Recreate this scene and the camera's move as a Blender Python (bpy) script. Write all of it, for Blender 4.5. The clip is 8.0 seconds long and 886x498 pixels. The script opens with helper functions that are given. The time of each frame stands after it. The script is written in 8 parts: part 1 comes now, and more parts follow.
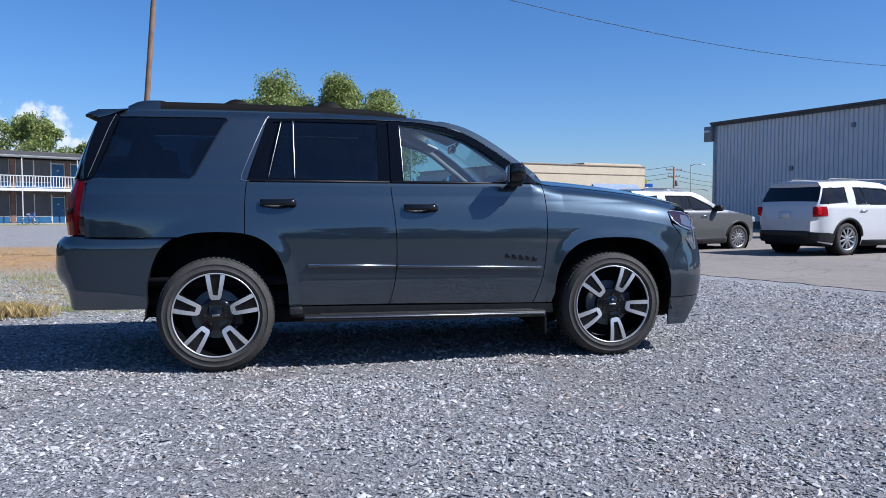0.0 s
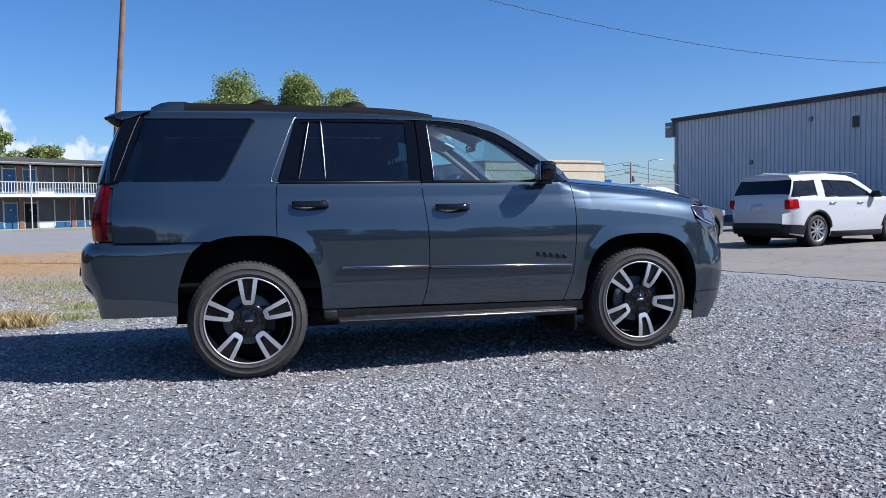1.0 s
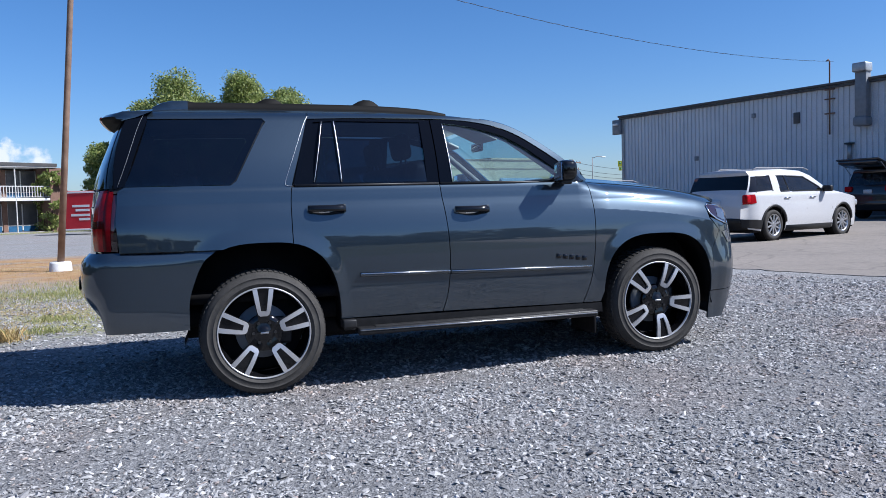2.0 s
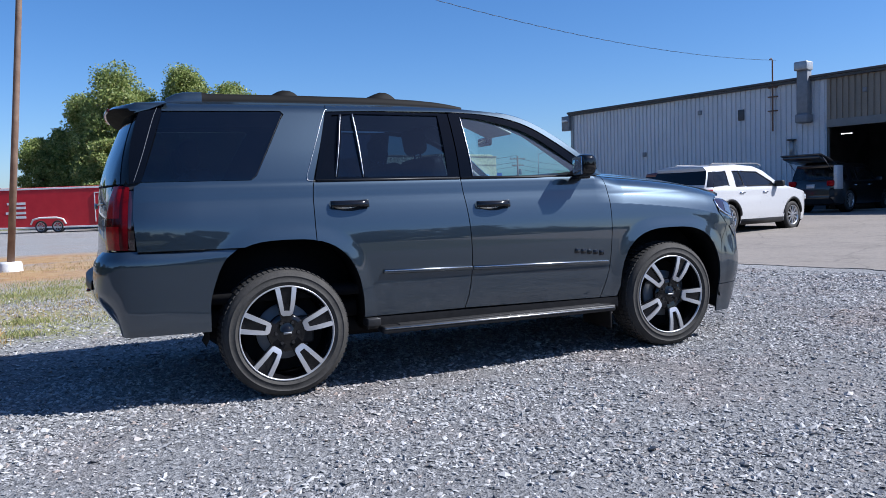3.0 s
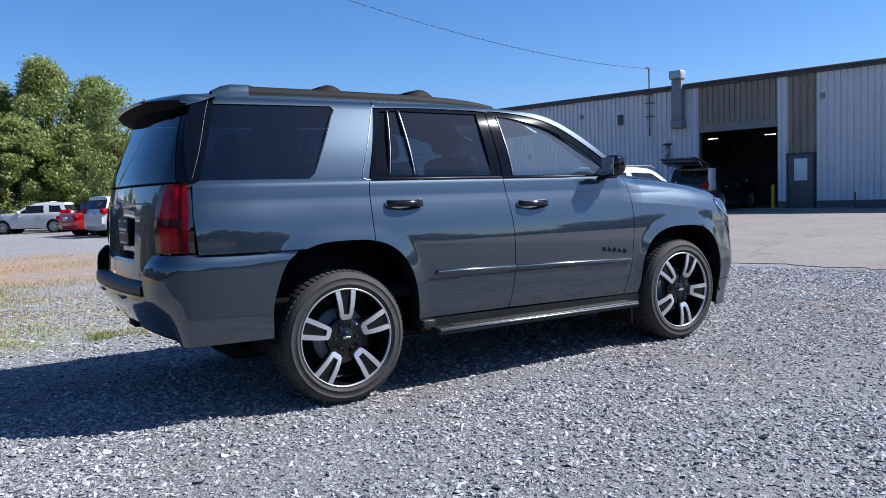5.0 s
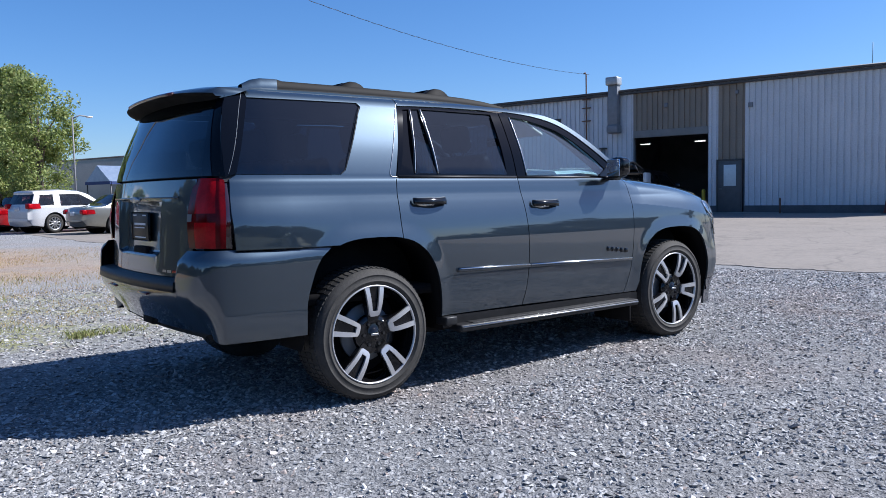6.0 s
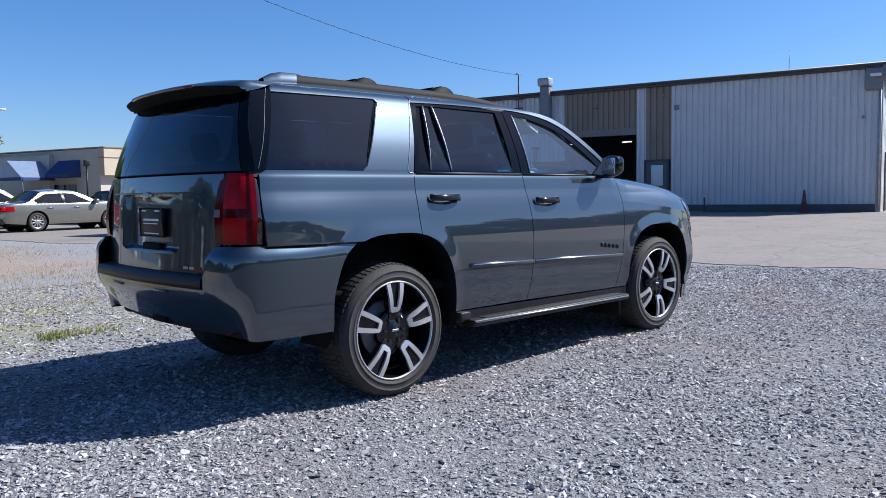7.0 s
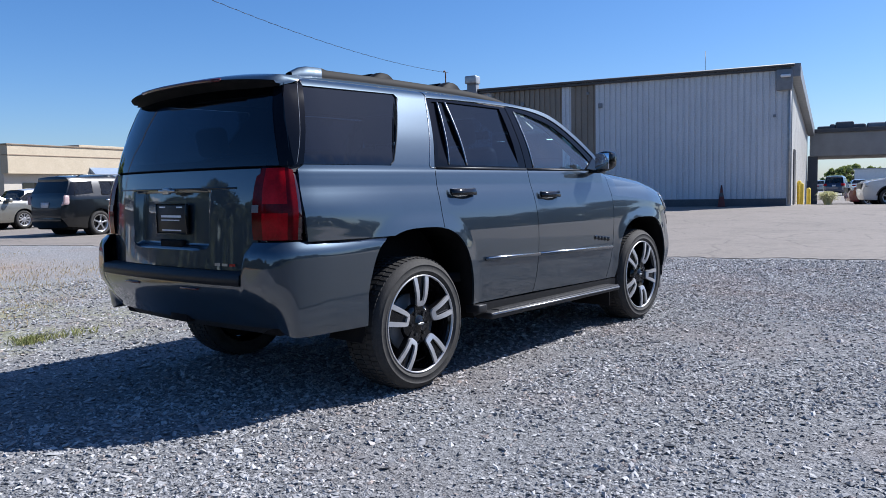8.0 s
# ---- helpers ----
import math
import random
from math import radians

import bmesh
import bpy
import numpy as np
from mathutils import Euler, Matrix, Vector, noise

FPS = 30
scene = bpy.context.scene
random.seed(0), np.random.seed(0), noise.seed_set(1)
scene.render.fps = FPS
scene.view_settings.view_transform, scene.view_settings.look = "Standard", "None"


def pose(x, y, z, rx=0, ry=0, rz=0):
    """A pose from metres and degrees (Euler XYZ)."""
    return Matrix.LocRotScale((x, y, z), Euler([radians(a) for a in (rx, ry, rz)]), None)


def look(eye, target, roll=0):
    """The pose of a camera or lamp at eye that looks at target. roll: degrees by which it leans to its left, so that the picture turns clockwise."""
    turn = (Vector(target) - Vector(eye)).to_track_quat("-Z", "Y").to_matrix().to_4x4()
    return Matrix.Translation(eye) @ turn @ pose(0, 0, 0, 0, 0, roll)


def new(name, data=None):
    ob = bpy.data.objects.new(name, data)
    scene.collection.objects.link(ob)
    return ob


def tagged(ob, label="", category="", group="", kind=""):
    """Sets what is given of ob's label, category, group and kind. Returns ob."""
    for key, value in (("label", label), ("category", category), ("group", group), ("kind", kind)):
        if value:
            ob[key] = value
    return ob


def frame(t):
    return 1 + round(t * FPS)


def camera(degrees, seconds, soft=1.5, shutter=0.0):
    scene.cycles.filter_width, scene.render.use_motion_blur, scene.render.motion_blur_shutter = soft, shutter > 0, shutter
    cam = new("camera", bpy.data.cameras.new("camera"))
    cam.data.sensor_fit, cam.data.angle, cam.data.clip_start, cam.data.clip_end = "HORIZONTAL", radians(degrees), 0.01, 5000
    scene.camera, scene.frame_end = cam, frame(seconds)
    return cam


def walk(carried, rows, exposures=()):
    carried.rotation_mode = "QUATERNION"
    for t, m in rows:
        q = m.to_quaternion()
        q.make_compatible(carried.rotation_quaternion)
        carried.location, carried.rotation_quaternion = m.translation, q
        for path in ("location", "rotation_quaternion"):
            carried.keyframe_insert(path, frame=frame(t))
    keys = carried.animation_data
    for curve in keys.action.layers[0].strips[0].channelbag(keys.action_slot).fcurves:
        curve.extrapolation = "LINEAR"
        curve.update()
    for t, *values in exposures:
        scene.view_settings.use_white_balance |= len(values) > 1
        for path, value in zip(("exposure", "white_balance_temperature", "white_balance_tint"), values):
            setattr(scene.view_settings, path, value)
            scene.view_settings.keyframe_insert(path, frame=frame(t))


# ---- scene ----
from mathutils import geometry

cam = camera(59.0, 8.0, soft=0.85)
PATH = [
    (0, (0.499, -6.622, 1.144), (0.887, -4.663, 1.042), 0.1),
    (0.5, (0.226, -6.587, 1.166), (0.658, -4.637, 1.059), -0.4),
    (1, (-0.022, -6.462, 1.152), (0.472, -4.527, 1.046), -0.9),
    (1.5, (-0.255, -6.274, 1.173), (0.31, -4.358, 1.065), -1.4),
    (3, (-0.966, -5.819, 1.199), (-0.192, -3.979, 1.072), -1.9),
    (3.5, (-1.2, -5.687, 1.19), (-0.36, -3.877, 1.057), -2.1),
    (4, (-1.462, -5.549, 1.201), (-0.549, -3.775, 1.067), -2.2),
    (4.5, (-1.713, -5.345, 1.219), (-0.72, -3.615, 1.084), -2.1),
    (5, (-1.997, -5.213, 1.225), (-0.923, -3.532, 1.09), -1.9),
    (6.5, (-2.772, -4.734, 1.226), (-1.47, -3.223, 1.085), -0.8),
    (7, (-2.999, -4.552, 1.222), (-1.621, -3.11, 1.077), -0.8),
    (7.5, (-3.184, -4.3, 1.217), (-1.73, -2.935, 1.066), -0.8),
    (8, (-3.493, -4.119, 1.215), (-1.969, -2.834, 1.06), -1.1),
]
walk(cam, [(t, look(eye, target, roll)) for t, eye, target, roll in PATH], [(0.0, 0.09, 5760, 12), (1.5, 0.14, 5850, 12), (3.0, 0.22, 5880, 12), (4.5, 0.31, 5900, 12), (6.5, 0.28, 5900, 12), (8.0, 0.20, 5950, 12)])

# ---- daylight ----
SUN = Vector((0.86, -0.52, 1.0)).normalized()
world = bpy.data.worlds.new("world")
scene.world = world
world.use_nodes = True
wn = world.node_tree
sky = wn.nodes.new("ShaderNodeTexSky")
sky.sky_type = "NISHITA"
sky.sun_disc = False
sky.sun_elevation = math.asin(SUN.z)
sky.sun_rotation = math.atan2(SUN.x, SUN.y)
sky.altitude = 200
sky.air_density, sky.dust_density, sky.ozone_density = 1.0, 0.6, 4.0
wn.nodes["Background"].inputs[1].default_value = 0.109
deep = wn.nodes.new("ShaderNodeHueSaturation")
deep.inputs["Saturation"].default_value = 1.22
wn.links.new(sky.outputs[0], deep.inputs["Color"])
cool = wn.nodes.new("ShaderNodeMix")
cool.data_type, cool.blend_type = "RGBA", "MULTIPLY"
cool.inputs[0].default_value = 1.0
wn.links.new(deep.outputs[0], cool.inputs[6])


def world_math(how, a, b=None, c=None):
    n = wn.nodes.new("ShaderNodeMath")
    n.operation = how
    for k, v in enumerate((a, b, c)):
        if isinstance(v, (int, float)):
            n.inputs[k].default_value = v
        elif v is not None:
            wn.links.new(v, n.inputs[k])
    return n.outputs[0]


# heap clouds low over the motel: bearing, height, half width and half height in degrees
way = wn.nodes.new("ShaderNodeTexCoord").outputs["Generated"]
axes = wn.nodes.new("ShaderNodeSeparateXYZ")
wn.links.new(way, axes.inputs[0])
bearing = world_math("ARCTAN2", axes.outputs["X"], axes.outputs["Y"])
height = world_math("ARCSINE", axes.outputs["Z"])
# clear autumn air: the haze near the horizon stays blue
haze = wn.nodes.new("ShaderNodeValToRGB")
haze.color_ramp.elements[0].color, haze.color_ramp.elements[1].color = (0.79, 0.88, 1.06, 1), (1.0, 0.965, 1.02, 1)
wn.links.new(world_math("MULTIPLY", height, 2.8), haze.inputs[0])
wn.links.new(haze.outputs[0], cool.inputs[7])
puffs = wn.nodes.new("ShaderNodeTexNoise")
puffs.inputs["Scale"].default_value, puffs.inputs["Detail"].default_value, puffs.inputs["Roughness"].default_value = 42, 6, 0.55
wn.links.new(way, puffs.inputs["Vector"])
cover = None
for az, el, w, h in ((-11.2, 3.1, 3.0, 1.7), (-16.0, 4.8, 1.6, 1.9), (-19.4, 4.6, 1.9, 2.1), (-24.5, 3.6, 3.2, 1.8)):
    u = world_math("DIVIDE", world_math("SUBTRACT", bearing, radians(az)), radians(w))
    v = world_math("DIVIDE", world_math("SUBTRACT", height, radians(el)), radians(h))
    far = world_math("ADD", world_math("MULTIPLY", u, u), world_math("MULTIPLY", v, v))
    heap = world_math("SUBTRACT", 1.0, far)
    cover = heap if cover is None else world_math("MAXIMUM", cover, heap)
cover = world_math("ADD", cover, world_math("MULTIPLY_ADD", puffs.outputs["Fac"], 4.4, -2.05))
soft = wn.nodes.new("ShaderNodeMapRange")
soft.interpolation_type = "SMOOTHSTEP"
soft.inputs["From Min"].default_value, soft.inputs["From Max"].default_value = -0.15, 0.75
soft.inputs["To Max"].default_value = 0.92
wn.links.new(cover, soft.inputs["Value"])
heaps = wn.nodes.new("ShaderNodeMix")
heaps.data_type = "RGBA"
wn.links.new(soft.outputs[0], heaps.inputs[0])
wn.links.new(cool.outputs[2], heaps.inputs[6])
heaps.inputs[7].default_value = (7.8, 8.0, 8.4, 1)
wn.links.new(heaps.outputs[2], wn.nodes["Background"].inputs[0])
lamp = bpy.data.lights.new("sun", "SUN")
lamp.energy, lamp.angle, lamp.color = 6.9, radians(0.53), (1.0, 0.955, 0.89)
sun = new("sun", lamp)
sun.matrix_world = look(SUN * 60, (0, 0, 0))

# ---- materials ----
def material(name, base=(0.5, 0.5, 0.5), rough=0.5, metal=0.0, coat=0.0, spec=0.5):
    m = bpy.data.materials.new(name)
    m.use_nodes = True
    p = m.node_tree.nodes["Principled BSDF"]
    p.inputs["Base Color"].default_value = (*base, 1)
    p.inputs["Roughness"].default_value = rough
    p.inputs["Metallic"].default_value = metal
    p.inputs["Coat Weight"].default_value = coat
    p.inputs["Coat Roughness"].default_value = 0.03
    p.inputs["Specular IOR Level"].default_value = spec
    return m


def node(m, kind, **inputs):
    n = m.node_tree.nodes.new(kind)
    for k, v in inputs.items():
        n.inputs[k.replace("_", " ")].default_value = v
    return n


def wire(m, a, b):
    m.node_tree.links.new(a, b)


def shader(m):
    return m.node_tree.nodes["Principled BSDF"]


def coords(m, which="Object"):
    return m.node_tree.nodes.new("ShaderNodeTexCoord").outputs[which]


def noise_tex(m, scale, detail=4, rough=0.55, vec=None):
    n = node(m, "ShaderNodeTexNoise", Scale=scale, Detail=detail, Roughness=rough)
    wire(m, vec if vec is not None else coords(m), n.inputs["Vector"])
    return n.outputs["Fac"]


def ramp(m, fac, stops):
    n = m.node_tree.nodes.new("ShaderNodeValToRGB")
    els = n.color_ramp.elements
    while len(els) < len(stops):
        els.new(0.5)
    for e, (p, c) in zip(els, stops):
        e.position, e.color = p, (*c, 1)
    wire(m, fac, n.inputs["Fac"])
    return n.outputs["Color"]


def mixc(m, fac, a, b, how="MIX"):
    n = m.node_tree.nodes.new("ShaderNodeMix")
    n.data_type, n.blend_type = "RGBA", how
    for sock, v in ((n.inputs["Factor"], fac), (n.inputs["A"], a), (n.inputs["B"], b)):
        pass
    ins = [i for i in n.inputs if i.type == "RGBA"]
    for sock, v in ((n.inputs[0], fac), (ins[0], a), (ins[1], b)):
        if isinstance(v, (int, float)):
            sock.default_value = v
        elif isinstance(v, tuple):
            sock.default_value = (*v, 1)
        else:
            wire(m, v, sock)
    return [o for o in n.outputs if o.type == "RGBA"][0]


def bump(m, height, strength=0.3, dist=0.01, normal=None):
    n = node(m, "ShaderNodeBump", Strength=strength, Distance=dist)
    wire(m, height, n.inputs["Height"])
    if normal is not None:
        wire(m, normal, n.inputs["Normal"])
    return n.outputs["Normal"]


def varied(name, c0, c1, scale=8.0, rough=(0.4, 0.6), metal=0.0, coat=0.0, relief=0.0, relief_scale=60.0, fine=None):
    """A surface whose colour wanders between two shades, with fine grain."""
    m = material(name, c0, rough[0], metal, coat)
    big = noise_tex(m, scale, 5)
    col = ramp(m, big, [(0.3, c0), (0.7, c1)])
    if fine:
        f = noise_tex(m, fine, 3, 0.7)
        col = mixc(m, 0.35, col, ramp(m, f, [(0.3, tuple(0.7 * v for v in c0)), (0.7, tuple(min(1, 1.15 * v) for v in c1))]))
    wire(m, col, shader(m).inputs["Base Color"])
    r = node(m, "ShaderNodeMapRange")
    r.inputs["To Min"].default_value, r.inputs["To Max"].default_value = rough
    wire(m, noise_tex(m, scale * 3.1, 4), r.inputs["Value"])
    wire(m, r.outputs[0], shader(m).inputs["Roughness"])
    if relief:
        wire(m, bump(m, noise_tex(m, relief_scale, 4, 0.6), relief, 0.01), shader(m).inputs["Normal"])
    return m


def car_paint(name, base, metal=0.55, rough=0.32, dust=0.015, flake=True, low=(0.30, 0.95)):
    """Metallic lacquer with fine flake and a thin film of road dust on the lower flanks."""
    m = material(name, base, rough, metal, 1.0)
    shader(m).inputs["Coat IOR"].default_value = 1.52
    v = coords(m)
    f = noise_tex(m, 900, 2, 0.7, v)
    light = tuple(min(1, c * 1.25) for c in base)
    dark = tuple(c * 0.8 for c in base)
    col = ramp(m, f, [(0.35, dark), (0.65, light)]) if flake else (*base,)
    sep = node(m, "ShaderNodeSeparateXYZ")
    wire(m, v, sep.inputs[0])
    lowmask = node(m, "ShaderNodeMapRange")
    lowmask.inputs["From Min"].default_value, lowmask.inputs["From Max"].default_value = low[1], low[0]
    wire(m, sep.outputs["Z"], lowmask.inputs["Value"])
    n1 = node(m, "ShaderNodeMath")
    n1.operation = "MULTIPLY"
    wire(m, lowmask.outputs[0], n1.inputs[0])
    wire(m, noise_tex(m, 7, 6, 0.7, v), n1.inputs[1])
    n2 = node(m, "ShaderNodeMath")
    n2.operation = "MULTIPLY"
    n2.inputs[1].default_value = dust * 4
    wire(m, n1.outputs[0], n2.inputs[0])
    col = mixc(m, n2.outputs[0], col, (0.20, 0.19, 0.18))
    wire(m, col, shader(m).inputs["Base Color"])
    r = node(m, "ShaderNodeMapRange")
    r.inputs["To Min"].default_value, r.inputs["To Max"].default_value = 0.035, 0.28
    wire(m, n2.outputs[0], r.inputs["Value"])
    wire(m, r.outputs[0], shader(m).inputs["Coat Roughness"])
    wire(m, bump(m, noise_tex(m, 220, 2, 0.5, v), 0.02, 0.0006), shader(m).inputs["Coat Normal"])
    return m


def pane(name, tint, gloss_rough=0.0, dirt=0.04, face=0.042):
    """Thin window glass: a tinted see-through sheet that mirrors by Fresnel."""
    m = bpy.data.materials.new(name)
    m.use_nodes = True
    t = m.node_tree
    t.nodes.remove(t.nodes["Principled BSDF"])
    out = t.nodes["Material Output"]
    clear = t.nodes.new("ShaderNodeBsdfTransparent")
    clear.inputs[0].default_value = (*tint, 1)
    gloss = t.nodes.new("ShaderNodeBsdfGlossy")
    gloss.inputs["Roughness"].default_value = gloss_rough
    gloss.inputs["Color"].default_value = (0.80, 0.90, 1, 1)
    edge = t.nodes.new("ShaderNodeLayerWeight")
    edge.inputs["Blend"].default_value = 0.5
    steep = t.nodes.new("ShaderNodeMath")
    steep.operation = "POWER"
    steep.inputs[1].default_value = 5.0
    t.links.new(edge.outputs["Facing"], steep.inputs[0])
    fres = t.nodes.new("ShaderNodeMath")
    fres.operation = "MULTIPLY_ADD"
    fres.inputs[1].default_value, fres.inputs[2].default_value = 0.93, face
    t.links.new(steep.outputs[0], fres.inputs[0])
    mix = t.nodes.new("ShaderNodeMixShader")
    t.links.new(fres.outputs[0], mix.inputs[0])
    t.links.new(clear.outputs[0], mix.inputs[1])
    t.links.new(gloss.outputs[0], mix.inputs[2])
    film = t.nodes.new("ShaderNodeBsdfDiffuse")
    film.inputs[0].default_value = (0.35, 0.35, 0.34, 1)
    mix2 = t.nodes.new("ShaderNodeMixShader")
    n = t.nodes.new("ShaderNodeTexNoise")
    n.inputs["Scale"].default_value = 5
    tc = t.nodes.new("ShaderNodeTexCoord")
    t.links.new(tc.outputs["Object"], n.inputs["Vector"])
    mul = t.nodes.new("ShaderNodeMath")
    mul.operation = "MULTIPLY"
    mul.inputs[1].default_value = dirt
    t.links.new(n.outputs["Fac"], mul.inputs[0])
    t.links.new(mul.outputs[0], mix2.inputs[0])
    t.links.new(mix.outputs[0], mix2.inputs[1])
    t.links.new(film.outputs[0], mix2.inputs[2])
    t.links.new(mix2.outputs[0], out.inputs["Surface"])
    return m


PAINT = car_paint("slate metallic paint", (0.0265, 0.0408, 0.0562), metal=0.85, rough=0.45, dust=0.006)
shader(PAINT).inputs["Coat IOR"].default_value = 1.92
GLOSS_BLACK = material("gloss black", (0.005, 0.005, 0.006), 0.07)
SATIN_BLACK = varied("satin black plastic", (0.012, 0.012, 0.013), (0.02, 0.02, 0.021), 30, (0.38, 0.55))
TEXTURED = varied("grained black plastic", (0.018, 0.018, 0.019), (0.03, 0.03, 0.03), 12, (0.5, 0.7), relief=0.25, relief_scale=500)
RUBBER = varied("tyre rubber", (0.030, 0.029, 0.028), (0.060, 0.057, 0.053), 9, (0.62, 0.85), relief=0.2, relief_scale=160, fine=70)
TINTED = pane("privacy glass", (0.055, 0.085, 0.13), dirt=0.008, face=0.060)
CLEAR = pane("clear glass", (0.62, 0.82, 0.83), dirt=0.10, face=0.12)
MIRROR = material("mirror glass", (0.72, 0.74, 0.77), 0.02, 1.0)
CHROME = material("chrome", (0.75, 0.76, 0.78), 0.22, 1.0)
MACHINED = material("machined aluminium", (0.50, 0.50, 0.51), 0.34, 0.6)
STEEL = varied("brushed steel", (0.35, 0.35, 0.36), (0.5, 0.5, 0.5), 25, (0.25, 0.45), metal=1.0)
RUST = varied("rusty steel", (0.10, 0.05, 0.03), (0.22, 0.13, 0.09), 18, (0.7, 0.9), relief=0.3)
RAIL_BLACK = material("matt black rail", (0.006, 0.006, 0.0065), 0.6, spec=0.10)
PILLAR_BLACK = material("black pillar cover", (0.003, 0.004, 0.007), 0.05, spec=0.16)
LEATHER = varied("black leather", (0.016, 0.016, 0.018), (0.028, 0.028, 0.03), 10, (0.4, 0.6), relief=0.2, relief_scale=250)
HEADLINER = varied("grey headliner", (0.50, 0.50, 0.48), (0.58, 0.58, 0.56), 20, (0.85, 0.95))
TRIM_GREY = varied("grey cabin trim", (0.13, 0.13, 0.135), (0.17, 0.17, 0.175), 20, (0.7, 0.9))
UNDER = varied("underbody black", (0.009, 0.009, 0.010), (0.017, 0.016, 0.016), 6, (0.7, 0.9))
RED_LENS = varied("red lamp lens", (0.20, 0.002, 0.004), (0.46, 0.004, 0.010), 11, (0.10, 0.25), fine=70)
DEEP_RED = varied("deep red lamp lens", (0.045, 0.001, 0.002), (0.12, 0.002, 0.005), 14, (0.08, 0.2), fine=70)
PALE_LENS = varied("faded pink lamp lens", (0.42, 0.30, 0.30), (0.58, 0.46, 0.45), 8, (0.2, 0.4))
SMOKED = material("smoked lens", (0.02, 0.004, 0.006), 0.06, 0, 1.0)
LAMP_INSIDE = material("dim lamp reflector", (0.16, 0.17, 0.19), 0.2, 0.6, 1.0)
REVERSE = material("clear reversing lens", (0.13, 0.13, 0.14), 0.3, 0.0, 0.2)
BRAKE_SMOKE = material("smoked red lens", (0.07, 0.004, 0.006), 0.15, 0, 0.4)
LAMP_GLASS = material("headlamp lens", (0.45, 0.48, 0.5), 0.05, 0.3, 1.0)
for _m, _s in ((UNDER, 0.08), (RUBBER, 0.22), (SATIN_BLACK, 0.30), (TEXTURED, 0.25), (LEATHER, 0.3), (RED_LENS, 0.15), (DEEP_RED, 0.15), (SMOKED, 0.5)):
    shader(_m).inputs["Specular IOR Level"].default_value = _s
shader(GLOSS_BLACK).inputs["Coat Roughness"].default_value = 0.05
WHITE_MARK = varied("white lettering paint", (0.72, 0.72, 0.72), (0.8, 0.8, 0.8), 30, (0.4, 0.6))


# ---- mesh helpers ----
def part(name, data, mat, parent=None, label="", smooth=True):
    """Links a bmesh or mesh as one mesh object, under a thing or a part."""
    if isinstance(data, bmesh.types.BMesh):
        me = bpy.data.meshes.new(name)
        data.to_mesh(me)
        data.free()
    else:
        me = data
    if not me.materials and mat is not None:
        me.materials.append(mat)
    if smooth:
        me.polygons.foreach_set("use_smooth", [True] * len(me.polygons))
    ob = new(name, me)
    if parent is not None:
        ob.parent = parent
    if label:
        ob["label"] = label
    return ob


def thing(name, label, category, at=(0, 0, 0), turn=0.0, group="", kind=""):
    ob = new(name)
    ob.matrix_world = pose(*at, 0, 0, turn)
    return tagged(ob, label, category, group, kind)


def mesh(name, verts, faces, mat=None, smooth=True):
    me = bpy.data.meshes.new(name)
    me.from_pydata([tuple(v) for v in verts], [], faces)
    if mat is not None:
        me.materials.append(mat)
    if smooth:
        me.polygons.foreach_set("use_smooth", [True] * len(me.polygons))
    me.update()
    return me


def add_box(bm, lo, hi, bevel=0.0, seg=2):
    vs = [bm.verts.new((x, y, z)) for x in (lo[0], hi[0]) for y in (lo[1], hi[1]) for z in (lo[2], hi[2])]
    fs = [bm.faces.new([vs[i] for i in f]) for f in ((0, 1, 3, 2), (4, 6, 7, 5), (0, 4, 5, 1), (2, 3, 7, 6), (0, 2, 6, 4), (1, 5, 7, 3))]
    if bevel:
        es = list({e for f in fs for e in f.edges})
        bmesh.ops.bevel(bm, geom=es, offset=bevel, segments=seg, affect="EDGES", profile=0.5)
    return vs


def box(lo, hi, bevel=0.0, seg=2):
    bm = bmesh.new()
    add_box(bm, lo, hi, bevel, seg)
    return bm


def add_tube(bm, pts, r, n=10, caps=True):
    """A round tube along points; r is a number or one radius a point."""
    pts = [Vector(p) for p in pts]
    rs = r if isinstance(r, (list, tuple)) else [r] * len(pts)
    rings = []
    side = None
    for i, p in enumerate(pts):
        d = (pts[min(i + 1, len(pts) - 1)] - pts[max(i - 1, 0)]).normalized()
        if side is None:
            side = d.orthogonal().normalized()
        side = (side - d * side.dot(d)).normalized()
        up = d.cross(side)
        rings.append([bm.verts.new(p + rs[i] * (math.cos(a) * side + math.sin(a) * up)) for a in [2 * math.pi * k / n for k in range(n)]])
    for a, b in zip(rings, rings[1:]):
        for k in range(n):
            bm.faces.new((a[k], a[(k + 1) % n], b[(k + 1) % n], b[k]))
    if caps:
        bm.faces.new(list(reversed(rings[0])))
        bm.faces.new(rings[-1])


def tube(pts, r, n=10, caps=True):
    bm = bmesh.new()
    add_tube(bm, pts, r, n, caps)
    return bm


def lathe(profile, n=48, axis="y", closed=False):
    """Turns (radius, along) points about an axis through the origin."""
    bm = bmesh.new()
    rings = []
    for r, h in profile:
        ring = []
        for k in range(n):
            a = 2 * math.pi * k / n
            c, s = r * math.cos(a), r * math.sin(a)
            ring.append(bm.verts.new({"y": (c, h, s), "z": (c, s, h), "x": (h, c, s)}[axis]))
        rings.append(ring)
    pairs = list(zip(rings, rings[1:])) + ([(rings[-1], rings[0])] if closed else [])
    for a, b in pairs:
        for k in range(n):
            bm.faces.new((a[k], a[(k + 1) % n], b[(k + 1) % n], b[k]))
    bmesh.ops.recalc_face_normals(bm, faces=bm.faces)
    return bm


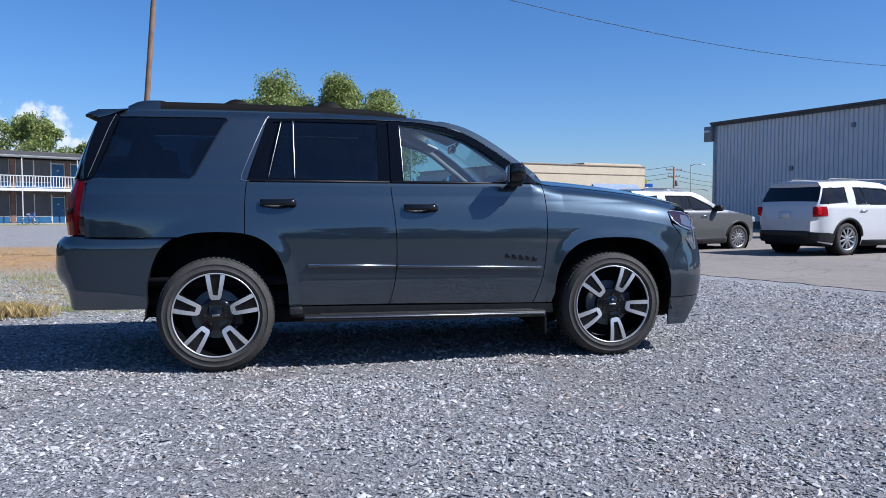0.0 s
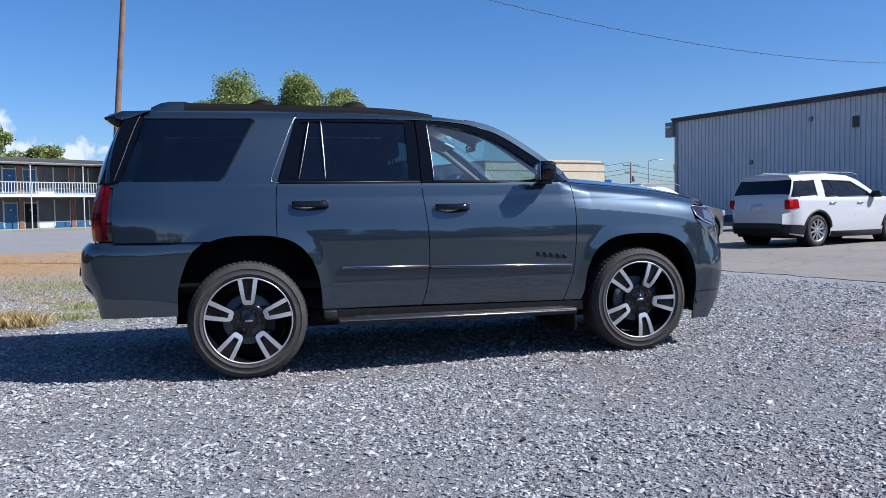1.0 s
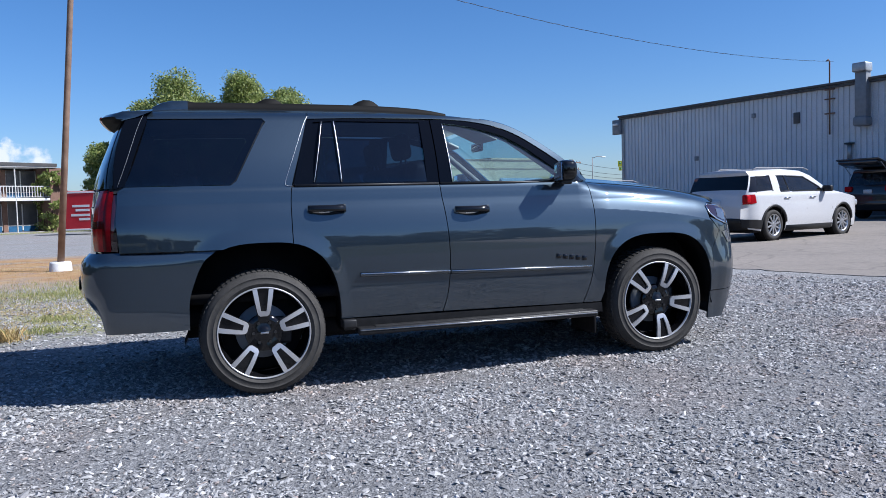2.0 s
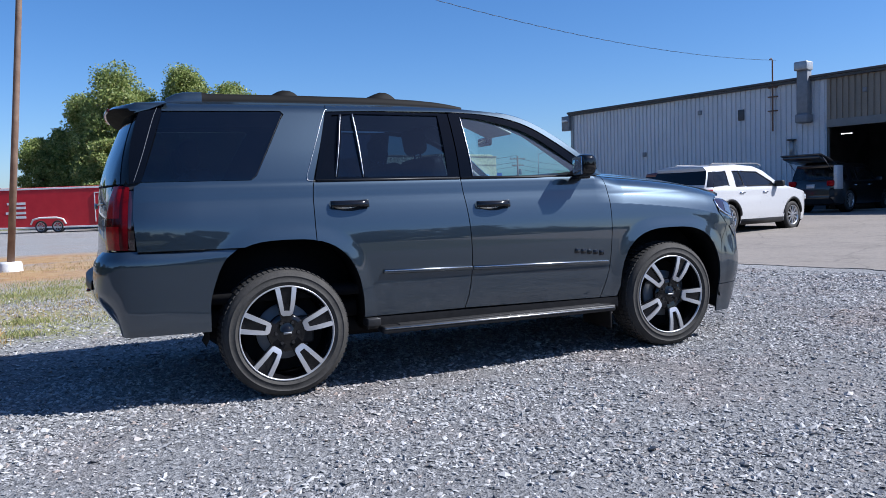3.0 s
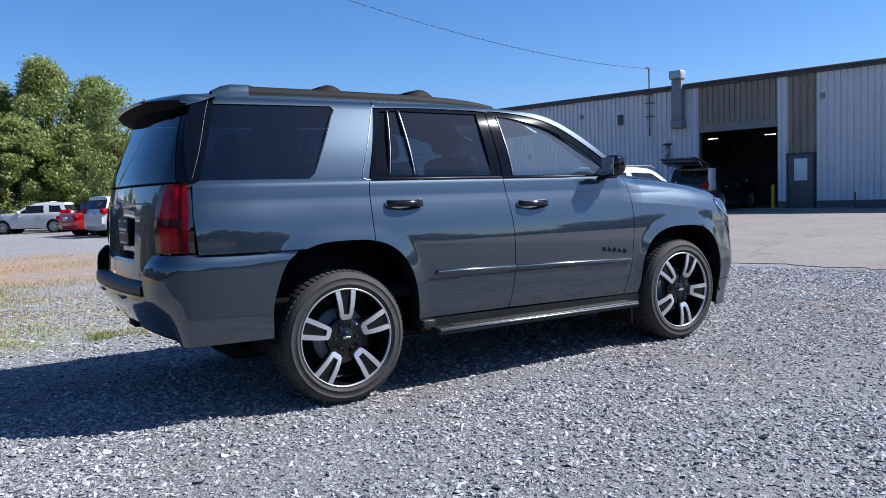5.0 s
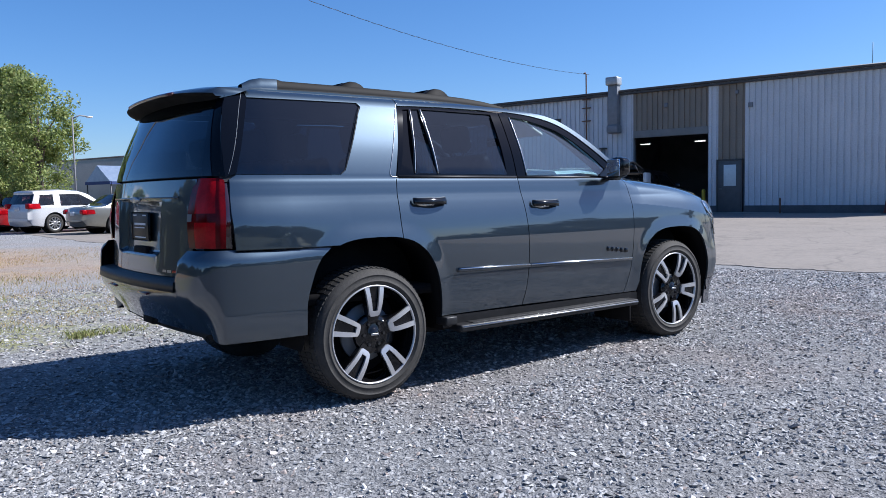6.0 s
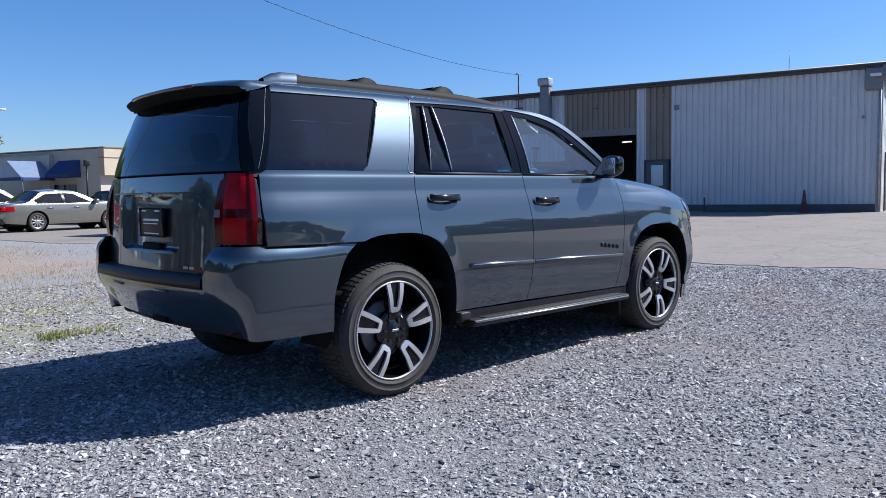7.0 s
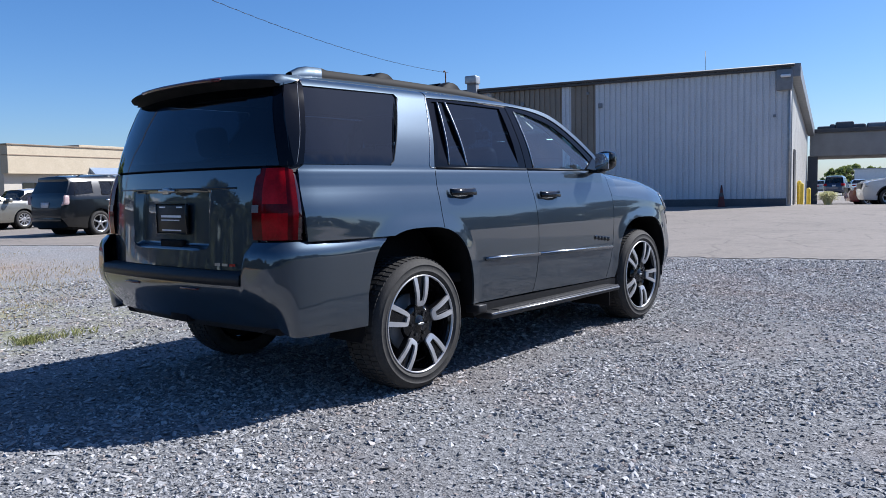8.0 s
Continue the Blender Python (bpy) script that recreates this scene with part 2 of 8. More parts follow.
def curve(table):
    """A smooth curve through (v, value) points."""
    xs = [p[0] for p in table]
    ys = [p[1] for p in table]
    n = len(xs)
    d = [(ys[i + 1] - ys[i]) / (xs[i + 1] - xs[i]) for i in range(n - 1)]
    m = [d[0]] + [0.0 if d[i - 1] * d[i] <= 0 else 2 * d[i - 1] * d[i] / (d[i - 1] + d[i]) for i in range(1, n - 1)] + [d[-1]]

    def value(v):
        if v <= xs[0]:
            return ys[0]
        if v >= xs[-1]:
            return ys[-1]
        i = 0
        while v > xs[i + 1]:
            i += 1
        h = xs[i + 1] - xs[i]
        t = (v - xs[i]) / h
        return (2 * t**3 - 3 * t * t + 1) * ys[i] + (t**3 - 2 * t * t + t) * h * m[i] + (3 * t * t - 2 * t**3) * ys[i + 1] + (t**3 - t * t) * h * m[i + 1]

    return value


def smoothed(points, closed=False, per=6):
    """Catmull-Rom through 2D points."""
    p = [Vector(q) for q in points]
    n = len(p)
    out = []
    for i in range(n if closed else n - 1):
        a, b, c, d = (p[(i - 1) % n] if closed or i else p[0], p[i], p[(i + 1) % n], p[(i + 2) % n] if closed or i + 2 < n else p[-1])
        for k in range(per):
            t = k / per
            out.append(tuple(0.5 * ((2 * b) + (c - a) * t + (2 * a - 5 * b + 4 * c - d) * t * t + (3 * b - a - 3 * c + d) * t**3)))
    if not closed:
        out.append(tuple(p[-1]))
    return out


def inside(poly, pts):
    """Which of the points (N x 2) lie in the polygon."""
    pts = np.asarray(pts, float)
    res = np.zeros(len(pts), bool)
    q = np.asarray(poly, float)
    for (x0, y0), (x1, y1) in zip(q, np.roll(q, -1, axis=0)):
        if y0 == y1:
            continue
        hit = (y0 > pts[:, 1]) != (y1 > pts[:, 1])
        res ^= hit & (pts[:, 0] < (x1 - x0) * (pts[:, 1] - y0) / (y1 - y0) + x0)
    return res


def area2(poly):
    q = np.asarray(poly, float)
    r = np.roll(q, -1, axis=0)
    return 0.5 * float(np.sum(q[:, 0] * r[:, 1] - r[:, 0] * q[:, 1]))


def inset(poly, gap):
    """Moves the sides of a polygon inwards (gap > 0)."""
    q = [Vector(p) for p in (poly if area2(poly) > 0 else poly[::-1])]
    out = []
    for i, p in enumerate(q):
        a, b = p - q[i - 1], q[(i + 1) % len(q)] - p
        if a.length < 1e-6 or b.length < 1e-6:
            out.append(tuple(p))
            continue
        na, nb = Vector((-a.y, a.x)).normalized(), Vector((-b.y, b.x)).normalized()
        nn = na + nb
        nn = nn.normalized() if nn.length > 0.3 else na
        k = max(0.5, nn.dot(na))
        out.append(tuple(p + nn * (gap / k)))
    return out


def resample(poly, step):
    out = []
    for a, b in zip(poly, poly[1:] + poly[:1]):
        n = max(1, int(math.ceil(math.dist(a, b) / step)))
        out += [(a[0] + (b[0] - a[0]) * k / n, a[1] + (b[1] - a[1]) * k / n) for k in range(n)]
    return out


def skin(outline, fn, du=0.06, dv=0.04, holes=(), gap=0.0, flange=(0, 0, 0), flip=False, levels=None):
    """A sheet over a 2D outline with holes, laid on the surface fn(u, v) and folded back by flange along its edges. Returns verts and faces."""
    loops = [resample(inset(outline, gap) if gap else list(outline), min(du, dv) * 1.2)] + [resample(list(h), min(du, dv) * 1.2) for h in holes]
    pts, edges = [], []
    for lp in loops:
        n0 = len(pts)
        pts += lp
        edges += [(n0 + i, n0 + (i + 1) % len(lp)) for i in range(len(lp))]
    q = np.array(pts)
    us = np.arange(q[:, 0].min(), q[:, 0].max(), du)
    vs = np.arange(q[:, 1].min(), q[:, 1].max(), dv) if levels is None else np.array([v for v in levels if q[:, 1].min() < v < q[:, 1].max()])
    grid = np.array([(u, v) for v in vs for u in us])
    ok = inside(loops[0], grid)
    for h in loops[1:]:
        ok &= ~inside(h, grid)
    grid = grid[ok]
    if len(grid):
        gap_v = dv if levels is None else 0.012
        d = np.min(((grid[:, None, :] - q[None]) / (min(du, 0.03), gap_v)) ** 2 @ np.ones(2), axis=1)
        grid = grid[d > 0.16]
    allp = [Vector(p) for p in pts] + [Vector(p) for p in grid]
    vv, _, ff, *_ = geometry.delaunay_2d_cdt(allp, edges, [], 0, 1e-6)
    vv = np.array([tuple(v) for v in vv])
    cen = np.array([vv[list(f)].mean(axis=0) for f in ff])
    keep = inside(loops[0], cen)
    for h in loops[1:]:
        keep &= ~inside(h, cen)
    faces = [tuple(f) for f, k in zip(ff, keep) if k]
    verts = [Vector(fn(*v)) for v in vv]
    norms = []
    h = 0.0015
    for u, v in vv:
        n = (Vector(fn(u + h, v)) - Vector(fn(u - h, v))).cross(Vector(fn(u, v + h)) - Vector(fn(u, v - h)))
        norms.append(n.normalized())
    if flange != (0, 0, 0):
        count = {}
        for f in faces:
            for a, b in zip(f, f[1:] + f[:1]):
                count[(a, b)] = 1
        rim = [(a, b) for a, b in count if (b, a) not in count]
        fl = Vector(flange)
        at = {}
        for a, b in rim:
            for v in (a, b):
                if v not in at:
                    at[v] = len(verts)
                    verts += [verts[v].copy(), verts[v] + fl]
                    norms += [Vector((0, 0, 0)), Vector((0, 0, 0))]
        faces += [(at[b], at[a], at[a] + 1, at[b] + 1) for a, b in rim]
    if flip:
        faces = [f[::-1] for f in faces]
    return verts, faces, norms


def mirrored(vf):
    out = [[Vector((v.x, -v.y, v.z)) for v in vf[0]], [f[::-1] for f in vf[1]]]
    if len(vf) > 2:
        out.append([Vector((n.x, -n.y, n.z)) for n in vf[2]])
    return tuple(out)


def sheet(name, vf, mat, parent, label=""):
    """Links verts and faces as a part; true surface normals, where given, keep reflections even."""
    me = mesh(name, vf[0], vf[1], mat)
    if len(vf) > 2:
        me.normals_split_custom_set_from_vertices([n if n.dot(v.normal) >= 0 else -n for n, v in zip(vf[2], me.vertices)])
    return part(name, me, mat, parent, label)


def compact(verts, faces):
    """Only the verts that the faces use."""
    used = sorted({i for f in faces for i in f})
    at = {v: k for k, v in enumerate(used)}
    return [verts[i] for i in used], [tuple(at[i] for i in f) for f in faces]


def join_vf(*many):
    verts, faces = [], []
    for v, f, *_ in many:
        n = len(verts)
        verts += list(v)
        faces += [tuple(i + n for i in q) for q in f]
    return verts, faces


# ---- ground ----
def rise(x, y):
    """The yard climbs gently towards the workshop and falls away behind it."""
    return 0.0126 * min(max(x - 9.0, 0.0), 20.0) - 0.035 * min(max(x - 31.0, 0.0), 14.0)


def lie(x, y):
    """The gravel's small swells, with a low hump under the front wheels."""
    near = max(0.0, 1 - max(abs(x - 1), abs(y - 1)) / 14)
    if not near:
        return 0.0
    up = min(max((x - 1.0) / 1.8, 0), 1) * min(max((8.0 - x) / 3.5, 0), 1) * min(max((4.0 - abs(y)) / 2.0, 0), 1)
    return 0.018 * near * noise.noise(Vector((x * 0.35, y * 0.35, 3.0))) + 0.016 * up


def math_chain(m, value, lo, hi):
    r = node(m, "ShaderNodeMapRange")
    r.inputs["From Min"].default_value, r.inputs["From Max"].default_value = lo, hi
    wire(m, value, r.inputs["Value"])
    return r.outputs[0]


GRAVEL = material("crushed limestone gravel", (0.3, 0.3, 0.3), 0.9)
_v = coords(GRAVEL)
_big = noise_tex(GRAVEL, 0.35, 5, 0.6, _v)
_vor = node(GRAVEL, "ShaderNodeTexVoronoi", Scale=46.0, Randomness=1.0)
wire(GRAVEL, _v, _vor.inputs["Vector"])
_vor2 = node(GRAVEL, "ShaderNodeTexVoronoi", Scale=105.0, Randomness=1.0)
wire(GRAVEL, _v, _vor2.inputs["Vector"])
_c = ramp(GRAVEL, _vor.outputs["Color"], [(0.15, (0.08, 0.08, 0.082)), (0.6, (0.25, 0.25, 0.25)), (0.9, (0.50, 0.495, 0.485))])
_c2 = ramp(GRAVEL, _vor2.outputs["Color"], [(0.15, (0.06, 0.06, 0.062)), (0.85, (0.46, 0.458, 0.45))])
_c = mixc(GRAVEL, 0.45, _c, _c2)
_c = mixc(GRAVEL, ramp(GRAVEL, _big, [(0.45, (0, 0, 0)), (0.72, (0.5, 0.5, 0.5))]), _c, (0.20, 0.19, 0.18))
_soil = noise_tex(GRAVEL, 0.9, 6, 0.65, _v)
_c = mixc(GRAVEL, ramp(GRAVEL, _soil, [(0.60, (0, 0, 0)), (0.78, (0.55, 0.55, 0.55))]), _c, (0.24, 0.205, 0.17))
# a strip of bare brown earth and litter beyond the parked car
_sep = node(GRAVEL, "ShaderNodeSeparateXYZ")
wire(GRAVEL, _v, _sep.inputs[0])
_my = ramp(GRAVEL, math_chain(GRAVEL, _sep.outputs["Y"], 7.5, 19.5), [(0.0, (0, 0, 0)), (0.22, (1, 1, 1)), (0.86, (1, 1, 1)), (1.0, (0, 0, 0))])
_mxx = ramp(GRAVEL, math_chain(GRAVEL, _sep.outputs["X"], -20.0, 5.0), [(0.0, (1, 1, 1)), (0.70, (1, 1, 1)), (0.94, (0, 0, 0))])
_mask = mixc(GRAVEL, 1.0, mixc(GRAVEL, 1.0, _my, _mxx, "MULTIPLY"), ramp(GRAVEL, noise_tex(GRAVEL, 0.5, 6, 0.65, _v), [(0.30, (0.1, 0.1, 0.1)), (0.50, (0.95, 0.95, 0.95))]), "MULTIPLY")
_c = mixc(GRAVEL, _mask, _c, ramp(GRAVEL, noise_tex(GRAVEL, 3.0, 6, 0.7, _v), [(0.3, (0.24, 0.130, 0.052)), (0.5, (0.36, 0.21, 0.085)), (0.7, (0.42, 0.32, 0.15))]))
# low straw and green growth just behind the car
_gy = ramp(GRAVEL, math_chain(GRAVEL, _sep.outputs["Y"], 1.8, 8.0), [(0.0, (0, 0, 0)), (0.15, (1, 1, 1)), (0.75, (1, 1, 1)), (1.0, (0, 0, 0))])
_gx = ramp(GRAVEL, math_chain(GRAVEL, _sep.outputs["X"], -8.0, 2.0), [(0.0, (1, 1, 1)), (0.65, (1, 1, 1)), (1.0, (0, 0, 0))])
_gm = mixc(GRAVEL, 1.0, mixc(GRAVEL, 1.0, _gy, _gx, "MULTIPLY"), ramp(GRAVEL, noise_tex(GRAVEL, 0.8, 7, 0.7, _v), [(0.42, (0, 0, 0)), (0.56, (0.92, 0.92, 0.92))]), "MULTIPLY")
_c = mixc(GRAVEL, _gm, _c, ramp(GRAVEL, noise_tex(GRAVEL, 5.0, 6, 0.7, _v), [(0.3, (0.15, 0.165, 0.055)), (0.7, (0.33, 0.30, 0.13))]))
# dark grass colour across the lane, out of view, added for the flank's reflection
_fy = ramp(GRAVEL, math_chain(GRAVEL, _sep.outputs["Y"], -16.0, -13.0), [(0.0, (1, 1, 1)), (0.5, (0.9, 0.9, 0.9)), (1.0, (0, 0, 0))])
_c = mixc(GRAVEL, _fy, _c, ramp(GRAVEL, noise_tex(GRAVEL, 1.2, 6, 0.7, _v), [(0.3, (0.035, 0.045, 0.018)), (0.7, (0.075, 0.085, 0.035))]))
# the ground colour is darker near the parked car, rising to full tone at y 3.5
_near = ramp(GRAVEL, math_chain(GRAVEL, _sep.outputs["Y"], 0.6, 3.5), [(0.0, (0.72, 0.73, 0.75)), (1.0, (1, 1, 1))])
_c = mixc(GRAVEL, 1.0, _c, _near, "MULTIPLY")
# dusty rust-brown drifts among the grey
_tint = ramp(GRAVEL, noise_tex(GRAVEL, 0.55, 5, 0.6, _v), [(0.50, (1, 1, 1)), (0.72, (0.98, 0.86, 0.80))])
_c = mixc(GRAVEL, 1.0, _c, _tint, "MULTIPLY")
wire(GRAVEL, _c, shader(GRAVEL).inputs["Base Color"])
_n = bump(GRAVEL, _vor.outputs["Distance"], 0.6, 0.014)
_n = bump(GRAVEL, _vor2.outputs["Distance"], 0.7, 0.008, _n)
wire(GRAVEL, _n, shader(GRAVEL).inputs["Normal"])

STONE = material("limestone chips", (0.32, 0.32, 0.33), 0.85)
_g = STONE.node_tree.nodes.new("ShaderNodeNewGeometry")
_isl = ramp(STONE, _g.outputs["Random Per Island"], [(0.0, (0.07, 0.07, 0.073)), (0.35, (0.17, 0.17, 0.172)), (0.70, (0.36, 0.356, 0.35)), (0.88, (0.50, 0.496, 0.487)), (0.94, (0.58, 0.573, 0.56)), (0.96, (0.34, 0.27, 0.22)), (1.0, (0.26, 0.20, 0.17))])
_isl = mixc(STONE, 0.3, _isl, ramp(STONE, noise_tex(STONE, 60, 4), [(0.3, (0.2, 0.2, 0.21)), (0.7, (0.45, 0.45, 0.45))]))
_isl = mixc(STONE, 1.0, _isl, ramp(STONE, noise_tex(STONE, 0.55, 5, 0.6), [(0.50, (1, 1, 1)), (0.72, (0.98, 0.86, 0.80))]), "MULTIPLY")
wire(STONE, _isl, shader(STONE).inputs["Base Color"])
wire(STONE, bump(STONE, noise_tex(STONE, 220, 3), 0.3, 0.003), shader(STONE).inputs["Normal"])

ASPHALT = material("worn asphalt", (0.1, 0.1, 0.1), 0.9)
_v = coords(ASPHALT)
_a = ramp(ASPHALT, noise_tex(ASPHALT, 0.25, 6, 0.65, _v), [(0.3, (0.172, 0.148, 0.124)), (0.7, (0.262, 0.224, 0.186))])
_a = mixc(ASPHALT, 0.35, _a, ramp(ASPHALT, noise_tex(ASPHALT, 140, 2, 0.7, _v), [(0.35, (0.11, 0.11, 0.11)), (0.65, (0.30, 0.29, 0.28))]))
_st = noise_tex(ASPHALT, 0.7, 7, 0.7, _v)
_a = mixc(ASPHALT, ramp(ASPHALT, _st, [(0.52, (0, 0, 0)), (0.66, (0.6, 0.6, 0.6))]), _a, (0.13, 0.118, 0.105))
_cr = node(ASPHALT, "ShaderNodeTexVoronoi", Scale=0.55)
_cr.feature = "DISTANCE_TO_EDGE"
_wv = node(ASPHALT, "ShaderNodeVectorMath")
_wv.operation = "MULTIPLY"
_wv.inputs[1].default_value = (0.35, 0.35, 0.35)
_wn = node(ASPHALT, "ShaderNodeTexNoise", Scale=1.5, Detail=5.0)
wire(ASPHALT, _v, _wn.inputs["Vector"])
wire(ASPHALT, _wn.outputs["Color"], _wv.inputs[0])
_ad = node(ASPHALT, "ShaderNodeVectorMath")
wire(ASPHALT, _v, _ad.inputs[0])
wire(ASPHALT, _wv.outputs[0], _ad.inputs[1])
wire(ASPHALT, _ad.outputs[0], _cr.inputs["Vector"])
_a = mixc(ASPHALT, ramp(ASPHALT, _cr.outputs["Distance"], [(0.0, (0.55, 0.55, 0.55)), (0.018, (0, 0, 0))]), _a, (0.07, 0.065, 0.06))
_a = mixc(ASPHALT, 0.3, _a, ramp(ASPHALT, noise_tex(ASPHALT, 9, 5, 0.7, _v), [(0.3, (0.11, 0.093, 0.078)), (0.7, (0.32, 0.272, 0.222))]))
wire(ASPHALT, _a, shader(ASPHALT).inputs["Base Color"])
wire(ASPHALT, bump(ASPHALT, noise_tex(ASPHALT, 120, 3, 0.7, _v), 0.35, 0.006), shader(ASPHALT).inputs["Normal"])

# one sheet out to the horizon, finer near the parked car
gx = sorted({-3000, -1200, -500, -200, -90, -45, -20} | {round(-12 + 0.5 * k, 3) for k in range(66)} | {24, 29, 34, 45, 80, 160, 400, 1000, 3000})
gy = sorted({-3000, -1200, -500, -200, -90, -45, -20} | {round(-10 + 0.5 * k, 3) for k in range(61)} | {24, 29, 35, 45, 60, 90, 160, 400, 1000, 3000})
gv, gf = [], []
for y in gy:
    for x in gx:
        gv.append((x, y, rise(x, y) + lie(x, y)))
for j in range(len(gy) - 1):
    for i in range(len(gx) - 1):
        a = j * len(gx) + i
        gf.append((a, a + 1, a + 1 + len(gx), a + len(gx)))
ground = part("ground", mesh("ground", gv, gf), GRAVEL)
tagged(ground, "grey crushed limestone gravel yard reaching the horizon", "gravel ground", kind="structure")

# the asphalt yard, a rough-edged slab laid over the gravel
edge = [(11.5, -9), (10.5, -5), (9.75, -1.8), (9.35, -0.3), (9.0, 0.7), (8.75, 2.4), (8.2, 4.3), (7.5, 6.2), (6.6, 9.4), (5.6, 13.2), (4.9, 15.6), (4.0, 17.6), (3.5, 20.6), (3.3, 28), (2.4, 36.5), (0.8, 41), (-1.5, 47), (-4, 51)]
edge = smoothed(edge, per=26)
edge = [(x + 0.16 * noise.noise(Vector((x * 1.7, y * 1.7, 0))) + 0.10 * noise.noise(Vector((x * 6, y * 6, 5))), y + 0.08 * noise.noise(Vector((x * 2.1, y * 2.1, 9)))) for x, y in edge]
lot = edge + [(8, 58), (30, 75), (75, 75), (75, -40), (13, -40)]
vf = skin(lot, lambda x, y: (x, y, rise(x, y) + 0.010), 3.0, 3.0, flange=(0, 0, -0.08))
road = sheet("asphalt_yard", vf, ASPHALT, None)
tagged(road, "worn grey asphalt yard with a crumbling edge", "asphalt", kind="structure")

# unseen dark lane, added so the parked car's lower flank mirrors dark ground
MIRRORED_DARK = varied("dark unseen lane", (0.030, 0.030, 0.031), (0.055, 0.054, 0.052), 1.1, (0.75, 0.9), relief=0.3, relief_scale=110, fine=70)
kerb = [(-40 + 2.0 * k, -4.25 + 0.16 * noise.noise(Vector((k * 0.9, 3.0, 0)))) for k in range(26)]
lane = sheet("unseen_lane", skin(kerb + [(12, -15), (-40, -15)], lambda x, y: (x, y, 0.03), 2.0, 2.0, flange=(0, 0, -0.08)), MIRRORED_DARK, None)
tagged(lane, "unseen dark lane added beside the gravel to be mirrored in the car", "lane", kind="structure")

# loose stones round the parked car
rng = np.random.default_rng(7)
chip = np.array([(1, 0, 0), (0, 1, 0), (-1, 0, 0), (0, -1, 0), (0, 0, 1), (0, 0, -1), (0.6, 0.6, 0.55)])
chip_f = np.array([(0, 1, 6), (1, 4, 6), (4, 0, 6), (1, 2, 4), (2, 3, 4), (3, 0, 4), (1, 0, 5), (2, 1, 5), (3, 2, 5), (0, 3, 5)])


def stones(name, n, lo, hi, size, label, keep=None):
    p = rng.uniform(lo, hi, (n, 2))
    if keep is not None:
        p = p[keep(p)]
        n = len(p)
    s = size[0] + (size[1] - size[0]) * rng.beta(1.3, 4.0, n)
    ang = rng.uniform(0, 2 * math.pi, n)
    shape = rng.uniform(0.55, 1.3, (n, 3)) * (1.15, 0.8, 0.45)
    v = (chip[None] * (1 + 0.22 * rng.standard_normal((n, 7, 1)).clip(-1.3, 1.3)) + 0.16 * rng.standard_normal((n, 7, 3))) * shape[:, None] * s[:, None, None]
    tilt = rng.uniform(-0.5, 0.5, (n, 1))
    v[:, :, 2] += v[:, :, 0] * tilt
    c, sn = np.cos(ang)[:, None], np.sin(ang)[:, None]
    x = v[:, :, 0] * c - v[:, :, 1] * sn + p[:, :1]
    y = v[:, :, 0] * sn + v[:, :, 1] * c + p[:, 1:]
    base = np.array([rise(a, b) + lie(a, b) for a, b in p])
    z = v[:, :, 2] + (base + 0.2 * s)[:, None]
    vv = np.stack([x, y, z], 2).reshape(-1, 3)
    ff = (chip_f[None] + 7 * np.arange(n)[:, None, None]).reshape(-1, 3)
    me = bpy.data.meshes.new(name)
    me.vertices.add(len(vv))
    me.vertices.foreach_set("co", vv.astype(np.float32).ravel())
    me.loops.add(ff.size)
    me.loops.foreach_set("vertex_index", ff.astype(np.int32).ravel())
    me.polygons.add(len(ff))
    me.polygons.foreach_set("loop_start", np.arange(0, ff.size, 3, dtype=np.int32))
    me.update()
    me.shade_flat()
    me.materials.append(STONE)
    return tagged(new(name, me), label, "gravel", kind="stuff")


def patchy(p):
    """Loose chips lie thick in drifts and thin on the wheel tracks."""
    g = np.array([noise.noise(Vector((x * 0.55, y * 1.1, 2.0))) + 0.5 * noise.noise(Vector((x * 1.9, y * 2.4, 7.0))) for x, y in p])
    return (1.5 * g + 0.18 > rng.uniform(-0.25, 0.6, len(p))) | (rng.uniform(0, 1, len(p)) < 0.25)


stones("gravel_stones", 162000, (-3.7, -4.3), (6.8, 0.6), (0.005, 0.027), "loose grey limestone chips scattered over the yard", keep=patchy)
stones("gravel_stones", 60000, (-5.5, -1.0), (9.3, 7.0), (0.010, 0.034), "loose grey limestone chips behind the parked car", keep=lambda p: (p[:, 0] + 0.33 * p[:, 1] < 9.0) & (rng.uniform(0, 1, len(p)) < 0.8))
stones("gravel_stones", 22000, (6.5, -6.0), (9.6, 2.0), (0.010, 0.034), "loose grey limestone chips along the asphalt edge", keep=lambda p: p[:, 0] + 0.33 * p[:, 1] < 9.0)


# ---- the metal workshop ----
WU = Vector((-math.sin(radians(13)), math.cos(radians(13)), 0))
WN = Vector((math.cos(radians(13)), math.sin(radians(13)), 0))
WALL0 = Vector((29.1, 4.94, 0)) + WU * 0.42
shop_m = Matrix(((-WU.x, WN.x, 0, WALL0.x), (-WU.y, WN.y, 0, WALL0.y), (0, 0, 1, 0.25), (0, 0, 0, 1)))
# in the workshop's own frame: x runs to its near corner at 0 (the far one at -27.4), y goes in, z is up from its base

